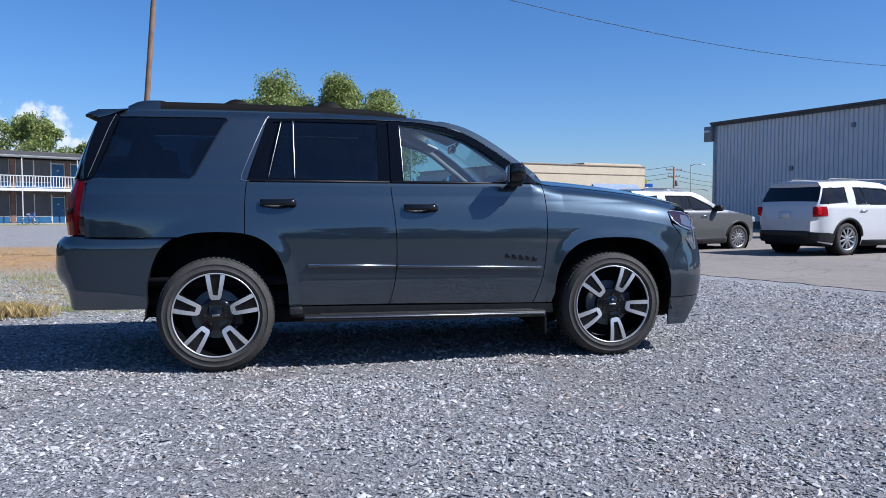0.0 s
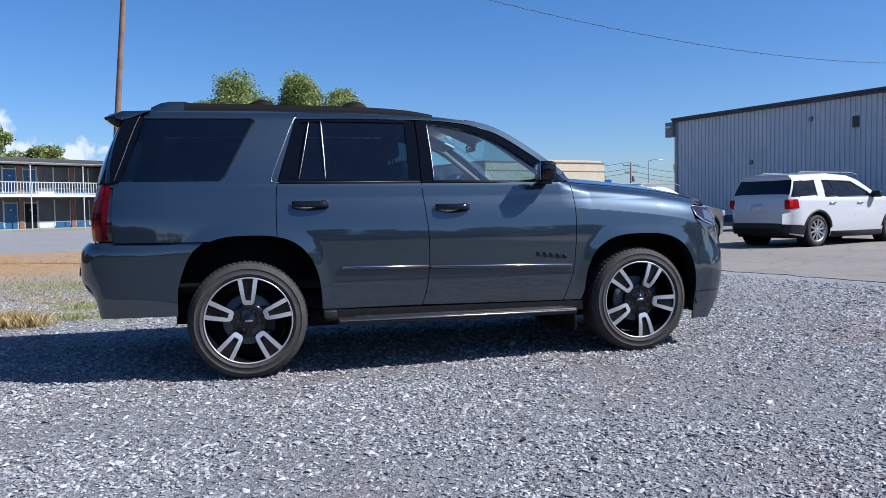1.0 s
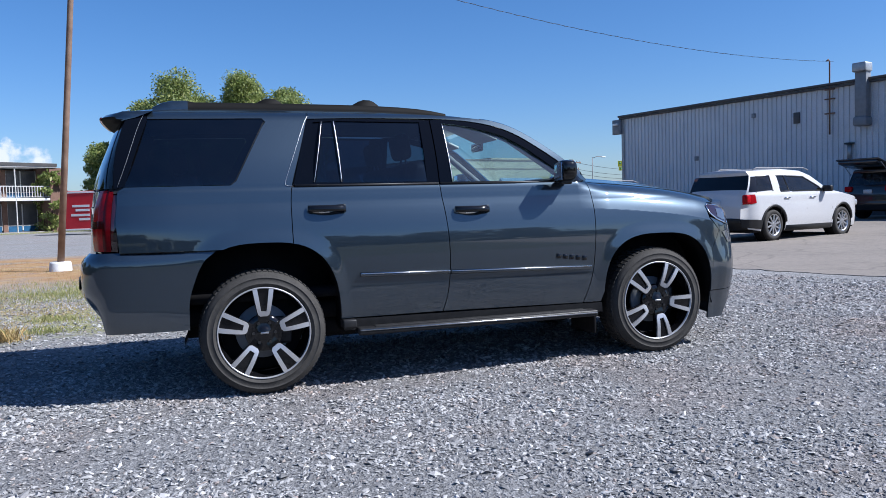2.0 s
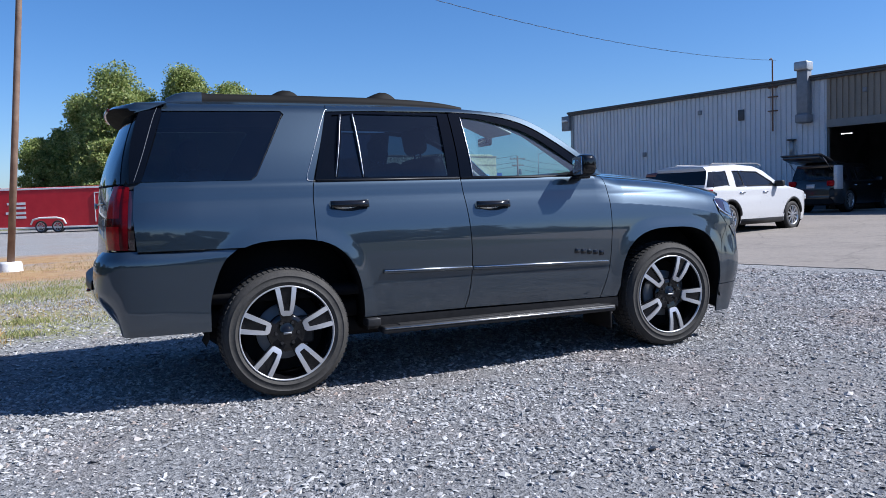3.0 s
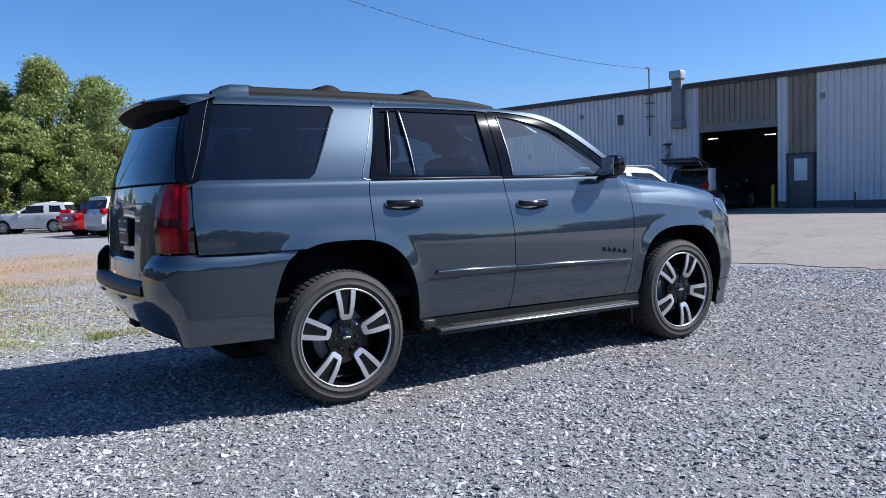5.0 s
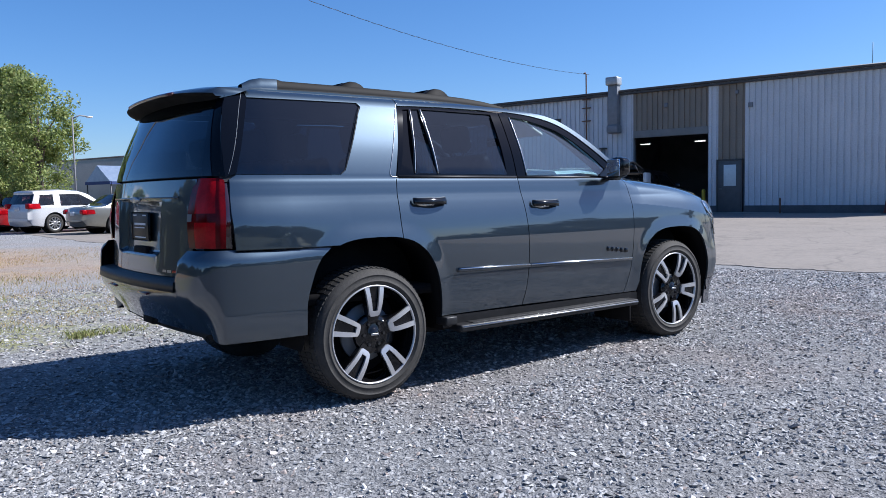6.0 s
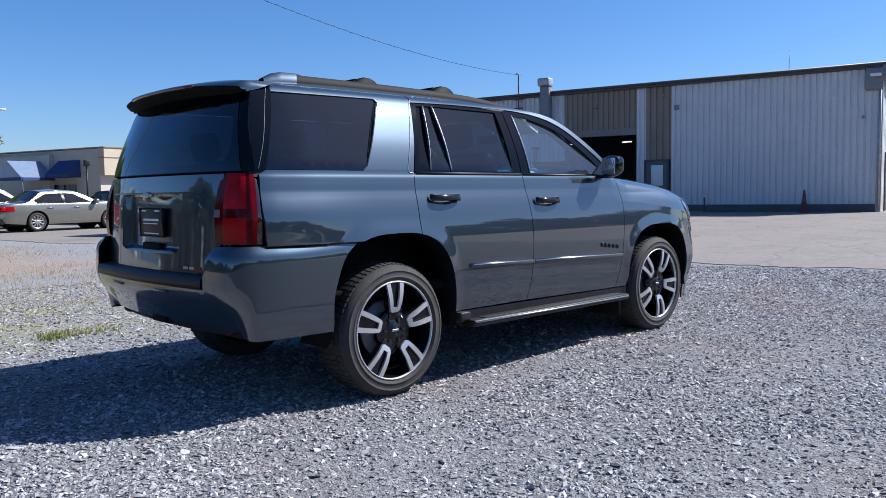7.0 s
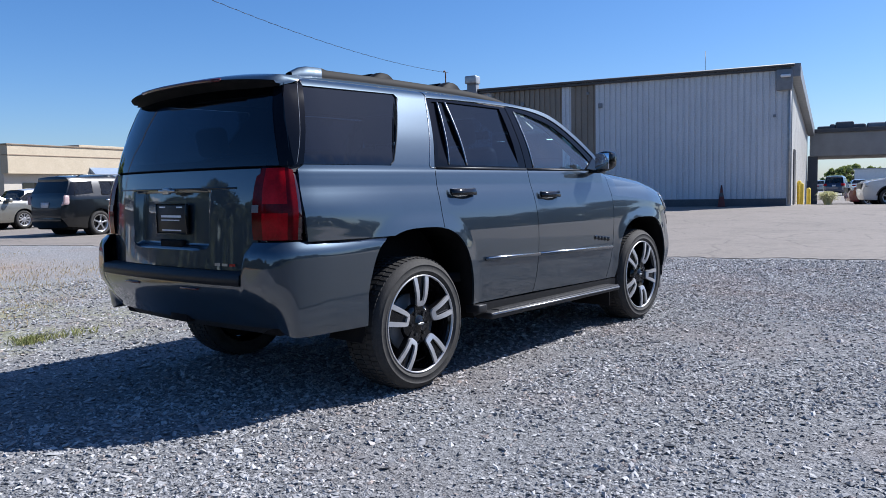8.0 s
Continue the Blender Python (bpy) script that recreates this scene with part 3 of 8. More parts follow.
SIDING = varied("grey ribbed steel siding", (0.55, 0.565, 0.585), (0.65, 0.66, 0.675), 0.8, (0.4, 0.6), fine=18)
TAN_SIDING = varied("brown ribbed steel siding", (0.20, 0.165, 0.128), (0.27, 0.225, 0.175), 0.9, (0.45, 0.65), fine=18)
FASCIA = varied("dark steel fascia", (0.045, 0.045, 0.047), (0.07, 0.068, 0.066), 1.5, (0.4, 0.6))
CONCRETE = varied("bare concrete", (0.22, 0.215, 0.205), (0.34, 0.33, 0.31), 1.2, (0.8, 0.95), relief=0.3, relief_scale=30, fine=25)
DARK_BAND = varied("dark painted base", (0.07, 0.07, 0.075), (0.12, 0.12, 0.125), 1.5, (0.7, 0.9), fine=20)
DOOR_GREY = varied("dark grey door paint", (0.075, 0.08, 0.085), (0.10, 0.105, 0.11), 4, (0.4, 0.6))
YELLOW = varied("yellow bollard paint", (0.62, 0.42, 0.03), (0.75, 0.55, 0.06), 6, (0.45, 0.7))
INSIDE = varied("workshop lining", (0.15, 0.155, 0.165), (0.22, 0.225, 0.235), 1.5, (0.8, 0.95))
LINTEL = varied("grey roller door housing", (0.17, 0.165, 0.155), (0.23, 0.22, 0.205), 1.5, (0.5, 0.7))
DUCT = varied("dull grey duct", (0.16, 0.17, 0.185), (0.22, 0.23, 0.245), 5, (0.4, 0.6))
GALV = varied("galvanised duct", (0.30, 0.31, 0.32), (0.42, 0.43, 0.44), 6, (0.35, 0.55), metal=0.6)
LIT = bpy.data.materials.new("lit tube")
LIT.use_nodes = True
shader(LIT).inputs["Emission Color"].default_value = (1, 0.97, 0.9, 1)
shader(LIT).inputs["Emission Strength"].default_value = 4.0


def ribbed(x0, x1, z0, z1, pitch=0.24, depth=0.045, y=0.0):
    """A sheet of trapezoid-ribbed siding in the plane y, ribs standing out."""
    n = max(1, round((x1 - x0) / pitch))
    w = (x1 - x0) / n
    prof = []
    for k in range(n):
        a = x0 + k * w
        prof += [(a, 0), (a + 0.60 * w, 0), (a + 0.66 * w, depth), (a + 0.92 * w, depth), (a + 0.98 * w, 0)]
    prof.append((x1, 0))
    verts = [(px, y + py, z) for z in (z0, z1) for px, py in prof]
    m = len(prof)
    faces = [(i, i + 1, i + 1 + m, i + m) for i in range(m - 1)]
    return verts, faces


def flat(name, vf, mat, parent, label=""):
    return part(name, mesh(name, vf[0], vf[1], mat, smooth=False), mat, parent, label, smooth=False)


shop = thing("workshop_building", "long grey ribbed-steel workshop with an open garage bay", "building")
shop.matrix_world = shop_m
EAVE, FAR, DEEP, FALL = 5.52, -27.15, 16.0, 1.45
G0, G1, GH = -13.15 + 0.42, -9.72 + 0.42, 3.35
D0, D1, DH = -9.38 + 0.42, -8.31 + 0.42, 2.22
P0, P1 = -9.32 + 0.42, -8.22 + 0.42
flat("siding", join_vf(ribbed(FAR, G0, 0.30, EAVE - 0.20)), SIDING, shop)
flat("siding", ribbed(P1, 0.0, 0.30, EAVE - 0.20), SIDING, shop)
flat("siding", ribbed(G1 - 0.02, P0, 0.30, EAVE - 0.2, 0.2), SIDING, shop)
flat("siding", ribbed(G0, G1 - 0.02, GH + 0.32, EAVE - 0.2), TAN_SIDING, shop, "brown ribbed steel panel over the garage bay")
flat("siding", ribbed(P0, P1, DH + 0.02, EAVE - 0.2, 0.275), TAN_SIDING, shop, "brown ribbed steel panel over the side door")
part("lintel", box((G0, -0.02, GH), (G1 - 0.02, 0.12, GH + 0.32), 0.01), LINTEL, shop, smooth=False)
for a, b in ((FAR, G0), (P1, 0.0), (G1 - 0.02, P0)):
    part("plinth", box((a, -0.05, -0.3), (b, 0.2, 0.30), 0.012), DARK_BAND, shop, smooth=False)
part("fascia", box((FAR - 0.15, -0.16, EAVE - 0.2), (0.12, 0.05, EAVE), 0.015), FASCIA, shop, smooth=False)
part("gutter", tube([(FAR - 0.15, -0.19, EAVE - 0.05), (0.12, -0.19, EAVE - 0.05)], 0.06, 8), FASCIA, shop)
# roof, one low pitch falling to the back
rv = [(FAR - 0.15, -0.16, EAVE), (0.32, -0.16, EAVE), (0.32, DEEP + 0.3, EAVE - FALL), (FAR - 0.15, DEEP + 0.3, EAVE - FALL)]
flat("roof", (rv + [(x, y, z - 0.12) for x, y, z in rv], [(0, 1, 2, 3), (7, 6, 5, 4), (0, 4, 5, 1), (1, 5, 6, 2), (2, 6, 7, 3), (3, 7, 4, 0)]), GALV, shop)
# the sunlit gable end and its fascia
gab = [(y, z) for y, z in ((0, -0.6), (DEEP, -0.6), (DEEP, EAVE - FALL - 0.12), (0, EAVE - 0.12))]
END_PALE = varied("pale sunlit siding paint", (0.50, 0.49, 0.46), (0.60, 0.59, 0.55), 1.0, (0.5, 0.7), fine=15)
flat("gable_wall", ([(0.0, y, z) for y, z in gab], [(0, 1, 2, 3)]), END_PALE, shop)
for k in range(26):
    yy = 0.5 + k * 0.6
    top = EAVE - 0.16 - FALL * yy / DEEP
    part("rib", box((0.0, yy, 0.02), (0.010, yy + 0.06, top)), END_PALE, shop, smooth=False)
fv = [(x, y, EAVE - 0.004 - FALL * max(y, 0) / DEEP - d) for x in (0.012, 0.34) for y in (-0.17, DEEP + 0.3) for d in (0.0, 0.50)]
flat("gable_fascia", (fv, [(0, 1, 3, 2), (4, 6, 7, 5), (0, 4, 5, 1), (2, 3, 7, 6), (0, 2, 6, 4), (1, 5, 7, 3)]), DUCT, shop)
part("corner_trim", box((-0.12, -0.06, 0.0), (0.06, 0.06, EAVE - 0.2), 0.008), GALV, shop, smooth=False)
part("corner_trim", box((FAR - 0.06, -0.06, 0.0), (FAR + 0.12, 0.06, EAVE - 0.2), 0.008), GALV, shop, smooth=False)
part("gable_door", box((0.0, 2.1, 0.0), (0.05, 3.3, 2.3), 0.01), FASCIA, shop, smooth=False)
flat("end_wall", ([(FAR, 0, 0), (FAR, DEEP, 0), (FAR, DEEP, EAVE - FALL - 0.1), (FAR, 0, EAVE - 0.1)], [(3, 2, 1, 0)]), SIDING, shop)
flat("back_wall", ([(FAR, DEEP, 0), (0, DEEP, 0), (0, DEEP, EAVE - FALL - 0.1), (FAR, DEEP, EAVE - FALL - 0.1)], [(0, 1, 2, 3)]), SIDING, shop)
# the bay inside
part("bay_lining", box((G0 - 3.0, 9.8, 0.0), (G1 + 3.0, 10.0, 4.3)), INSIDE, shop, smooth=False)
part("bay_lining", box((G0 - 3.2, 0.25, 0.0), (G0 - 3.0, 10.0, 4.3)), INSIDE, shop, smooth=False)
part("bay_lining", box((G1 + 3.0, 0.25, 0.0), (G1 + 3.2, 10.0, 4.3)), INSIDE, shop, smooth=False)
part("bay_ceiling", box((G0 - 3.2, 0.25, 4.3), (G1 + 3.2, 10.0, 4.4)), INSIDE, shop, smooth=False)
part("bay_floor", box((G0 - 3.0, -0.1, -0.2), (G1 + 3.0, 9.9, 0.02)), CONCRETE, shop, smooth=False)
for a, b in ((G0 - 3.0, G0), (G1, G1 + 3.0)):
    part("inner_wall", box((a, 0.12, 0.0), (b, 0.25, 4.35)), INSIDE, shop, smooth=False)
for lx, ly in ((-14.2, 4.5), (-11.4, 4.5)):
    f = part("tube_light", box((lx - 0.30, ly - 0.05, 3.36), (lx + 0.30, ly + 0.05, 3.41), 0.01), GALV, shop)
    part("lit_tube", tube([(lx - 0.25, ly, 3.335), (lx + 0.25, ly, 3.335)], 0.012, 8), LIT, f)
# side door with its pane and posted notice
door = part("side_door", box((D0 + 0.06, -0.02, 0.02), (D1 - 0.06, 0.05, DH - 0.05), 0.008), DOOR_GREY, shop, "dark grey steel door with a small window")
for lo, hi in (((D0, -0.05, 0.0), (D0 + 0.06, 0.1, DH)), ((D1 - 0.06, -0.05, 0.0), (D1, 0.1, DH)), ((D0, -0.05, DH - 0.05), (D1, 0.1, DH + 0.01))):
    part("door_frame", box(lo, hi, 0.006), FASCIA, shop, smooth=False)
PALE_PANE = varied("papered door pane", (0.52, 0.60, 0.62), (0.66, 0.72, 0.72), 3, (0.2, 0.4))
part("door_pane", box((D0 + 0.30, -0.03, 1.12), (D1 - 0.26, -0.015, 2.0), 0.004), PALE_PANE, door, "pale papered window pane")
part("door_handle", tube([(D0 + 0.14, -0.03, 1.0), (D0 + 0.14, -0.08, 1.0), (D0 + 0.25, -0.08, 1.0)], 0.012, 8), STEEL, door)
# conduit mast with its cross bars, duct, elbow pipe, vents, lamps
MX = -15.44 + 0.42
mast = part("service_mast", tube([(MX, -0.14, 3.4), (MX, -0.14, 6.42), (MX - 0.02, -0.20, 6.50), (MX - 0.06, -0.26, 6.44)], 0.032, 8), RUST, shop, "thin rusty conduit mast with wire brackets")
for z in (4.25, 4.85, 5.25):
    part("bracket", box((MX - 0.22, -0.16, z), (MX + 0.2, -0.06, z + 0.05)), RUST, mast, smooth=False)
DX = -13.98 + 0.42
duct = part("exhaust_duct", box((DX - 0.23, -0.40, 3.95), (DX + 0.23, -0.05, 6.0), 0.02), DUCT, shop, "galvanised exhaust duct up the wall")
part("duct_hood", box((DX - 0.28, -0.56, 5.75), (DX + 0.30, -0.03, 6.12), 0.06, 3), GALV, duct)
part("duct_foot", box((DX - 0.25, -0.55, 3.60), (DX + 0.30, -0.03, 3.98), 0.08, 3), DUCT, duct)
part("vent_pipe", tube([(-14.6 + 0.42, -0.12, 2.25), (-14.6 + 0.42, -0.12, 2.95)], 0.09, 10), GALV, shop)
part("vent_cap", tube([(-14.6 + 0.42, -0.12, 2.93), (-14.6 + 0.42, -0.12, 2.99)], 0.2, 10), FASCIA, shop)
part("wall_vent", box((-17.17 + 0.42, -0.07, 4.02), (-16.88 + 0.42, 0, 4.50), 0.015), FASCIA, shop)
for vx, vz, s in ((-19.2, 4.5, 0.09), (-22.5, 2.75, 0.10), (-8.55, 4.9, 0.06), (-8.0, 4.3, 0.09), (-1.0, 3.5, 0.05), (-11.6, 4.6, 0.08)):
    part("wall_fitting", box((vx + 0.42 - s, -0.08, vz), (vx + 0.42 + s, 0, vz + 2.2 * s), 0.012), DUCT, shop)
for lx, sgn in ((-0.22, 1), (FAR - 0.28, -1)):
    b = part("soffit_box", box((lx - 0.30, -0.24, 4.52), (lx + 0.28, 0.02, 5.32), 0.02), DUCT, shop)
    part("flood_lamp", box((lx - 0.14, -0.40, 5.0), (lx + 0.22, -0.24, 5.11), 0.03, 3), WHITE_MARK, b)
part("downspout", tube([(-0.02, -0.11, 0.1), (-0.02, -0.11, 5.3)], 0.045, 8), GALV, shop)
part("roof_antenna", tube([(-3.87 + 0.42, 1.5, EAVE - 0.2), (-3.87 + 0.42, 1.5, EAVE + 1.05)], 0.012, 6), FASCIA, shop)
for bx, bz in ((-7.15 + 0.42, 0.62),):
    p = thing("pipe_stub", "short dark steel pipe standing by the workshop wall", "pipe")
    p.matrix_world = shop_m @ pose(bx + 0.4, -0.25, -0.02)
    part("pipe", tube([(0, 0, 0), (0, 0, bz)], 0.035, 8), RUST, p)


# ---- the parked full-size SUV ----
suv = thing("parked_suv", "slate blue-grey full-size SUV with black trim parked on gravel", "suv")

FLANK = curve([(0.30, 0.964), (0.45, 0.988), (0.55, 0.999), (0.65, 1.005), (0.75, 1.009), (0.85, 1.0110), (0.93, 1.0105), (1.00, 1.0070), (1.06, 1.0005), (1.12, 0.990), (1.18, 0.9755), (1.22, 0.9635), (1.24, 0.958), (1.256, 0.9555), (1.275, 0.9525), (1.295, 0.9485), (1.31, 0.9455), (1.322, 0.941), (1.335, 0.935), (1.36, 0.930), (1.50, 0.889), (1.65, 0.825), (1.78, 0.757), (1.81, 0.737), (1.835, 0.705), (1.855, 0.655), (1.865, 0.60)])
PLAN = curve([(-1.10, 0.76), (-1.05, 0.845), (-0.98, 0.915), (-0.90, 0.948), (-0.75, 0.975), (-0.5, 0.992), (0.2, 1.0), (2.6, 1.0), (3.10, 0.998), (3.32, 0.984), (3.46, 0.962), (3.58, 0.925), (3.67, 0.878), (3.74, 0.82), (3.79, 0.76)])
HOOD_EDGE = curve([(2.30, 1.335), (2.55, 1.322), (3.0, 1.281), (3.30, 1.240), (3.50, 1.200), (3.62, 1.172), (3.70, 1.130), (3.79, 1.04)])
SHOULDER = curve([(0.0, 0.80), (0.008, 0.845), (0.03, 0.905), (0.07, 0.957), (0.13, 0.985), (0.2, 1.0)])


def swell(x, z):
    """The flares round the wheel openings."""
    s = 0.0
    for cx, cz, b in ((0.02, 0.405, 0.575), (2.955, 0.405, 0.525)):
        r = (abs((x - cx) / 0.48) ** 2.9 + abs(max(z - cz, 0) / b) ** 2.9) ** (1 / 2.9)
        t = min(max((1.19 - r) / 0.19, 0), 1)
        f = 0.013 * t * t * (2 - t)
        s = f if abs(f) > abs(s) else s
    return s


def half(x, z):
    w = FLANK(z) * PLAN(x)
    if x > 2.3:
        f = SHOULDER(max(HOOD_EDGE(x) - z, 0.0))
        k = min((x - 2.3) / 0.25, 1)
        body = FLANK(min(z, 1.2)) * PLAN(x)
        w = (1 - k) * w + k * (body * f if z < 1.4 else w)
    if x > 3.35:
        w += 0.040 * min((x - 3.35) / 0.25, 1) * math.exp(-(((z - 0.62) / 0.18) ** 2))
    if x < -0.15 and z < 1.36:
        w += 0.011 * min((-0.15 - x) / 0.55, 1) * math.exp(-(((z - 1.12) / 0.10) ** 2))
    return w + (swell(x, z) if z < 1.25 else 0)


def flank(x, z, out=0.0):
    return (x, -half(x, z) - out, z)


def arch(cx, b, n=30, lo=0.0):
    """A wheel opening from its rear foot to its front foot."""
    out = []
    for k in range(n + 1):
        a = math.pi * (1 - k / n)
        c, s = math.cos(a), math.sin(a)
        out.append((cx + 0.48 * math.copysign(abs(c) ** (2 / 2.9), c), 0.405 + b * abs(s) ** (2 / 2.9)))
    return out


REAR_ARCH = [p for p in arch(0.02, 0.575) if p[1] > 0.47]
FRONT_ARCH = [p for p in arch(2.955, 0.525) if p[1] > 0.42]
r_back = [p for p in REAR_ARCH if p[0] < 0.205]
r_fore = [p for p in REAR_ARCH if p[0] >= 0.205]
IN = (0, 0.016, 0)
LEVELS = [0.30 + 0.015 * k for k in range(61)] + [1.215, 1.228, 1.239, 1.248, 1.255, 1.261, 1.267, 1.273, 1.280, 1.288, 1.298, 1.310, 1.323, 1.336, 1.35, 1.365] + [1.39 + 0.03 * k for k in range(16)]

C_SEAM = smoothed([(0.362, 1.80), (0.30, 1.60), (0.225, 1.36), (0.207, 1.25), (0.203, 1.10), (0.203, 0.965)], per=4)
B_SEAM = smoothed([(1.233, 1.335), (1.240, 1.25), (1.253, 1.14), (1.270, 0.94), (1.270, 0.74), (1.250, 0.575), (1.214, 0.455)], per=4)
A_SEAM = smoothed([(2.395, 1.332), (2.408, 1.20), (2.411, 1.05), (2.406, 0.89), (2.378, 0.64), (2.306, 0.44)], per=4)
BELT = 1.335

quarter_glass = [(-0.648, 1.782), (0.055, 1.790), (0.070, 1.775), (0.045, 1.735), (-0.105, 1.45), (-0.140, 1.385), (-0.170, 1.362), (-0.800, 1.362)]
panels = []
# quarter panel with its pillar
quarter = [(-0.80, 1.355), (-0.17, 1.355)] + [(-0.133, 1.382), (-0.098, 1.45), (0.053, 1.737), (0.080, 1.775), (0.062, 1.797), (-0.655, 1.789), (-0.66, 1.845), (0.375, 1.852)] + [p for p in C_SEAM if p[1] > BELT + 0.02] + [p for p in C_SEAM if p[1] <= BELT + 0.02] + r_back[::-1]
quarter = [p for p in quarter if not (p in r_back and p[1] < 0.945 and p[0] < 0)]
quarter = quarter + [(-0.36, 0.945)] + [(-0.845, 0.948), (-0.858, 1.15), (-0.842, 1.33)]
panels.append(("quarter_panel", quarter, PAINT))
panels.append(("rear_door", [p for p in C_SEAM if p[1] <= BELT][0:1] and [(0.212, BELT)] + [p for p in C_SEAM if p[1] < BELT - 0.005] + r_fore + [(0.50, 0.455)] + B_SEAM[::-1], PAINT))
panels.append(("front_door", [(x, z) for x, z in B_SEAM] + A_SEAM[::-1], PAINT))
fender = [(x, z) for x, z in A_SEAM] + [(2.45, 0.44)] + FRONT_ARCH + [(3.435, 0.46), (3.46, 0.80), (3.54, 0.93), (3.44, 1.03), (3.42, 1.120), (3.46, 1.145), (3.53, 1.150)] + [(x, HOOD_EDGE(x) - 0.004) for x in (3.52, 3.40, 3.24, 3.1, 2.95, 2.8, 2.6, 2.45)] + [(2.40, 1.331)]
panels.append(("front_fender", fender, PAINT))
panels.append(("rocker", [(0.50, 0.452), (2.46, 0.436), (2.47, 0.36), (0.52, 0.37)], SATIN_BLACK))
made = {}
for name, outline, mat in panels:
    fine = 0.013 if name == "front_fender" else 0.022
    rows = sorted(LEVELS + [(a + b) / 2 for a, b in zip(LEVELS, LEVELS[1:])]) if name == "front_fender" else LEVELS
    vf = skin(outline, flank, fine, fine, gap=0.0028, flange=IN, levels=rows)
    for k, q in enumerate((vf, mirrored(vf))):
        made[name, k] = sheet(name, q, mat, suv)
# roof side rail band over the doors down to the windscreen pillar
PILLAR_OUT = smoothed([(0.375, 1.852), (0.72, 1.852), (1.10, 1.841), (1.30, 1.833), (1.56, 1.812), (1.73, 1.786), (1.87, 1.735), (2.03, 1.640), (2.23, 1.493), (2.42, 1.345)], per=6)
DOOR_TOP = smoothed([(0.360, 1.797), (0.72, 1.806), (1.23, 1.804), (1.42, 1.796), (1.58, 1.778), (1.74, 1.742), (1.88, 1.682), (2.02, 1.593), (2.20, 1.463), (2.345, 1.350)], per=6)
vf = skin(PILLAR_OUT + [(2.40, 1.336)] + DOOR_TOP[::-1], lambda x, z: flank(x, z, 0.004), 0.05, 0.02, gap=0.002, flange=IN)
for q in (vf, mirrored(vf)):
    sheet("roof_side", q, PAINT, suv)
ret_v, ret_f = [], []
for i, (x, z) in enumerate(p for p in PILLAR_OUT if p[0] > 1.60):
    y = half(x, z) + 0.004
    ret_v += [Vector((x, -y, z - 0.001)), Vector((x + 0.002, -y + 0.020, z + 0.006)), Vector((x - 0.010, -y + 0.085, z - 0.020))]
    if i:
        ret_f += [(3 * i - 3 + k, 3 * i - 2 + k, 3 * i + 1 + k, 3 * i + k) for k in (0, 1)]
for q in ((ret_v, ret_f), mirrored((ret_v, ret_f))):
    sheet("pillar_edge", q, PAINT, suv)
# black window surrounds and glass, one set a door
rear_fixed = [(0.400, 1.775), (0.448, 1.779), (0.357, 1.366), (0.262, 1.368)]
rear_main = [(0.552, 1.784), (1.152, 1.779), (1.146, 1.355), (0.560, 1.362)]
rear_small = [(0.470, 1.780), (0.528, 1.783), (0.538, 1.363), (0.380, 1.365)]
front_main = smoothed([(1.316, 1.770), (1.45, 1.757), (1.58, 1.731), (1.74, 1.688), (1.88, 1.618), (2.0, 1.536), (2.12, 1.445), (2.20, 1.372)], per=5) + [(2.18, 1.345), (1.332, 1.350)]
rear_frame = [(0.352, 1.795), (0.72, 1.801), (1.229, 1.794), (1.232, BELT + 0.004), (0.228, BELT + 0.010)]
front_frame = [(1.236, 1.794)] + [p for p in DOOR_TOP if p[0] > 1.24] + [(2.372, BELT + 0.002), (1.238, BELT + 0.004)]
def glass_dip(z):
    """How far the flat side glass lies inside the barrelled pillars."""
    return max(FLANK(z) - 0.938 + 0.445 * (z - 1.36), -0.004)


for name, frame_o, hole, panes, door_name in (("window_frame", rear_frame, (rear_main, rear_small, rear_fixed), ((rear_main, TINTED), (rear_small, TINTED), (rear_fixed, PILLAR_BLACK)), "rear_door"), ("window_frame", front_frame, (front_main,), ((front_main, CLEAR),), "front_door")):
    vf = skin(frame_o, lambda x, z: flank(x, z, -0.003), 0.06, 0.03, holes=hole, gap=0.001, flange=IN)
    for k, q in enumerate((vf, mirrored(vf))):
        sheet(name, q, PILLAR_BLACK, made[door_name, k], "black window surround")
    for o, mat in panes:
        vf = skin(inset(o, -0.005), lambda x, z: flank(x, z, -0.007 - glass_dip(z)), 0.10, 0.03)
        for k, q in enumerate((vf, mirrored(vf))):
            g = sheet("window_glass", q, mat, made[door_name, k])
            g.visible_shadow = mat is not CLEAR


def ribbon(pts, width, out, thick=0.006, fn=None):
    """A flat moulding that follows 2D points on the flank."""
    fn = fn or flank
    vs, fs = [], []
    p2 = [Vector(p) for p in pts]
    for i, p in enumerate(p2):
        d = (p2[min(i + 1, len(p2) - 1)] - p2[max(i - 1, 0)]).normalized()
        nrm = Vector((-d.y, d.x)) * width / 2
        for o, s in ((out - thick, 1), (out, 0.7), (out, -0.7), (out - thick, -1)):
            a = p + nrm * s
            vs.append(Vector(fn(a.x, a.y, o)))
        if i:
            b = 4 * i
            for k in range(3):
                fs.append((b - 4 + k, b + k, b + k + 1, b - 3 + k))
    fs += [(0, 1, 2, 3), (len(vs) - 1, len(vs) - 2, len(vs) - 3, len(vs) - 4)]
    return vs, [f[::-1] for f in fs]


def both(name, vf, mat, parent=None, label=""):
    out = []
    for k, q in enumerate((vf, mirrored(vf))):
        p = suv if parent is None else made[parent, k]
        out.append(sheet(name, q, mat, p, label))
    return out


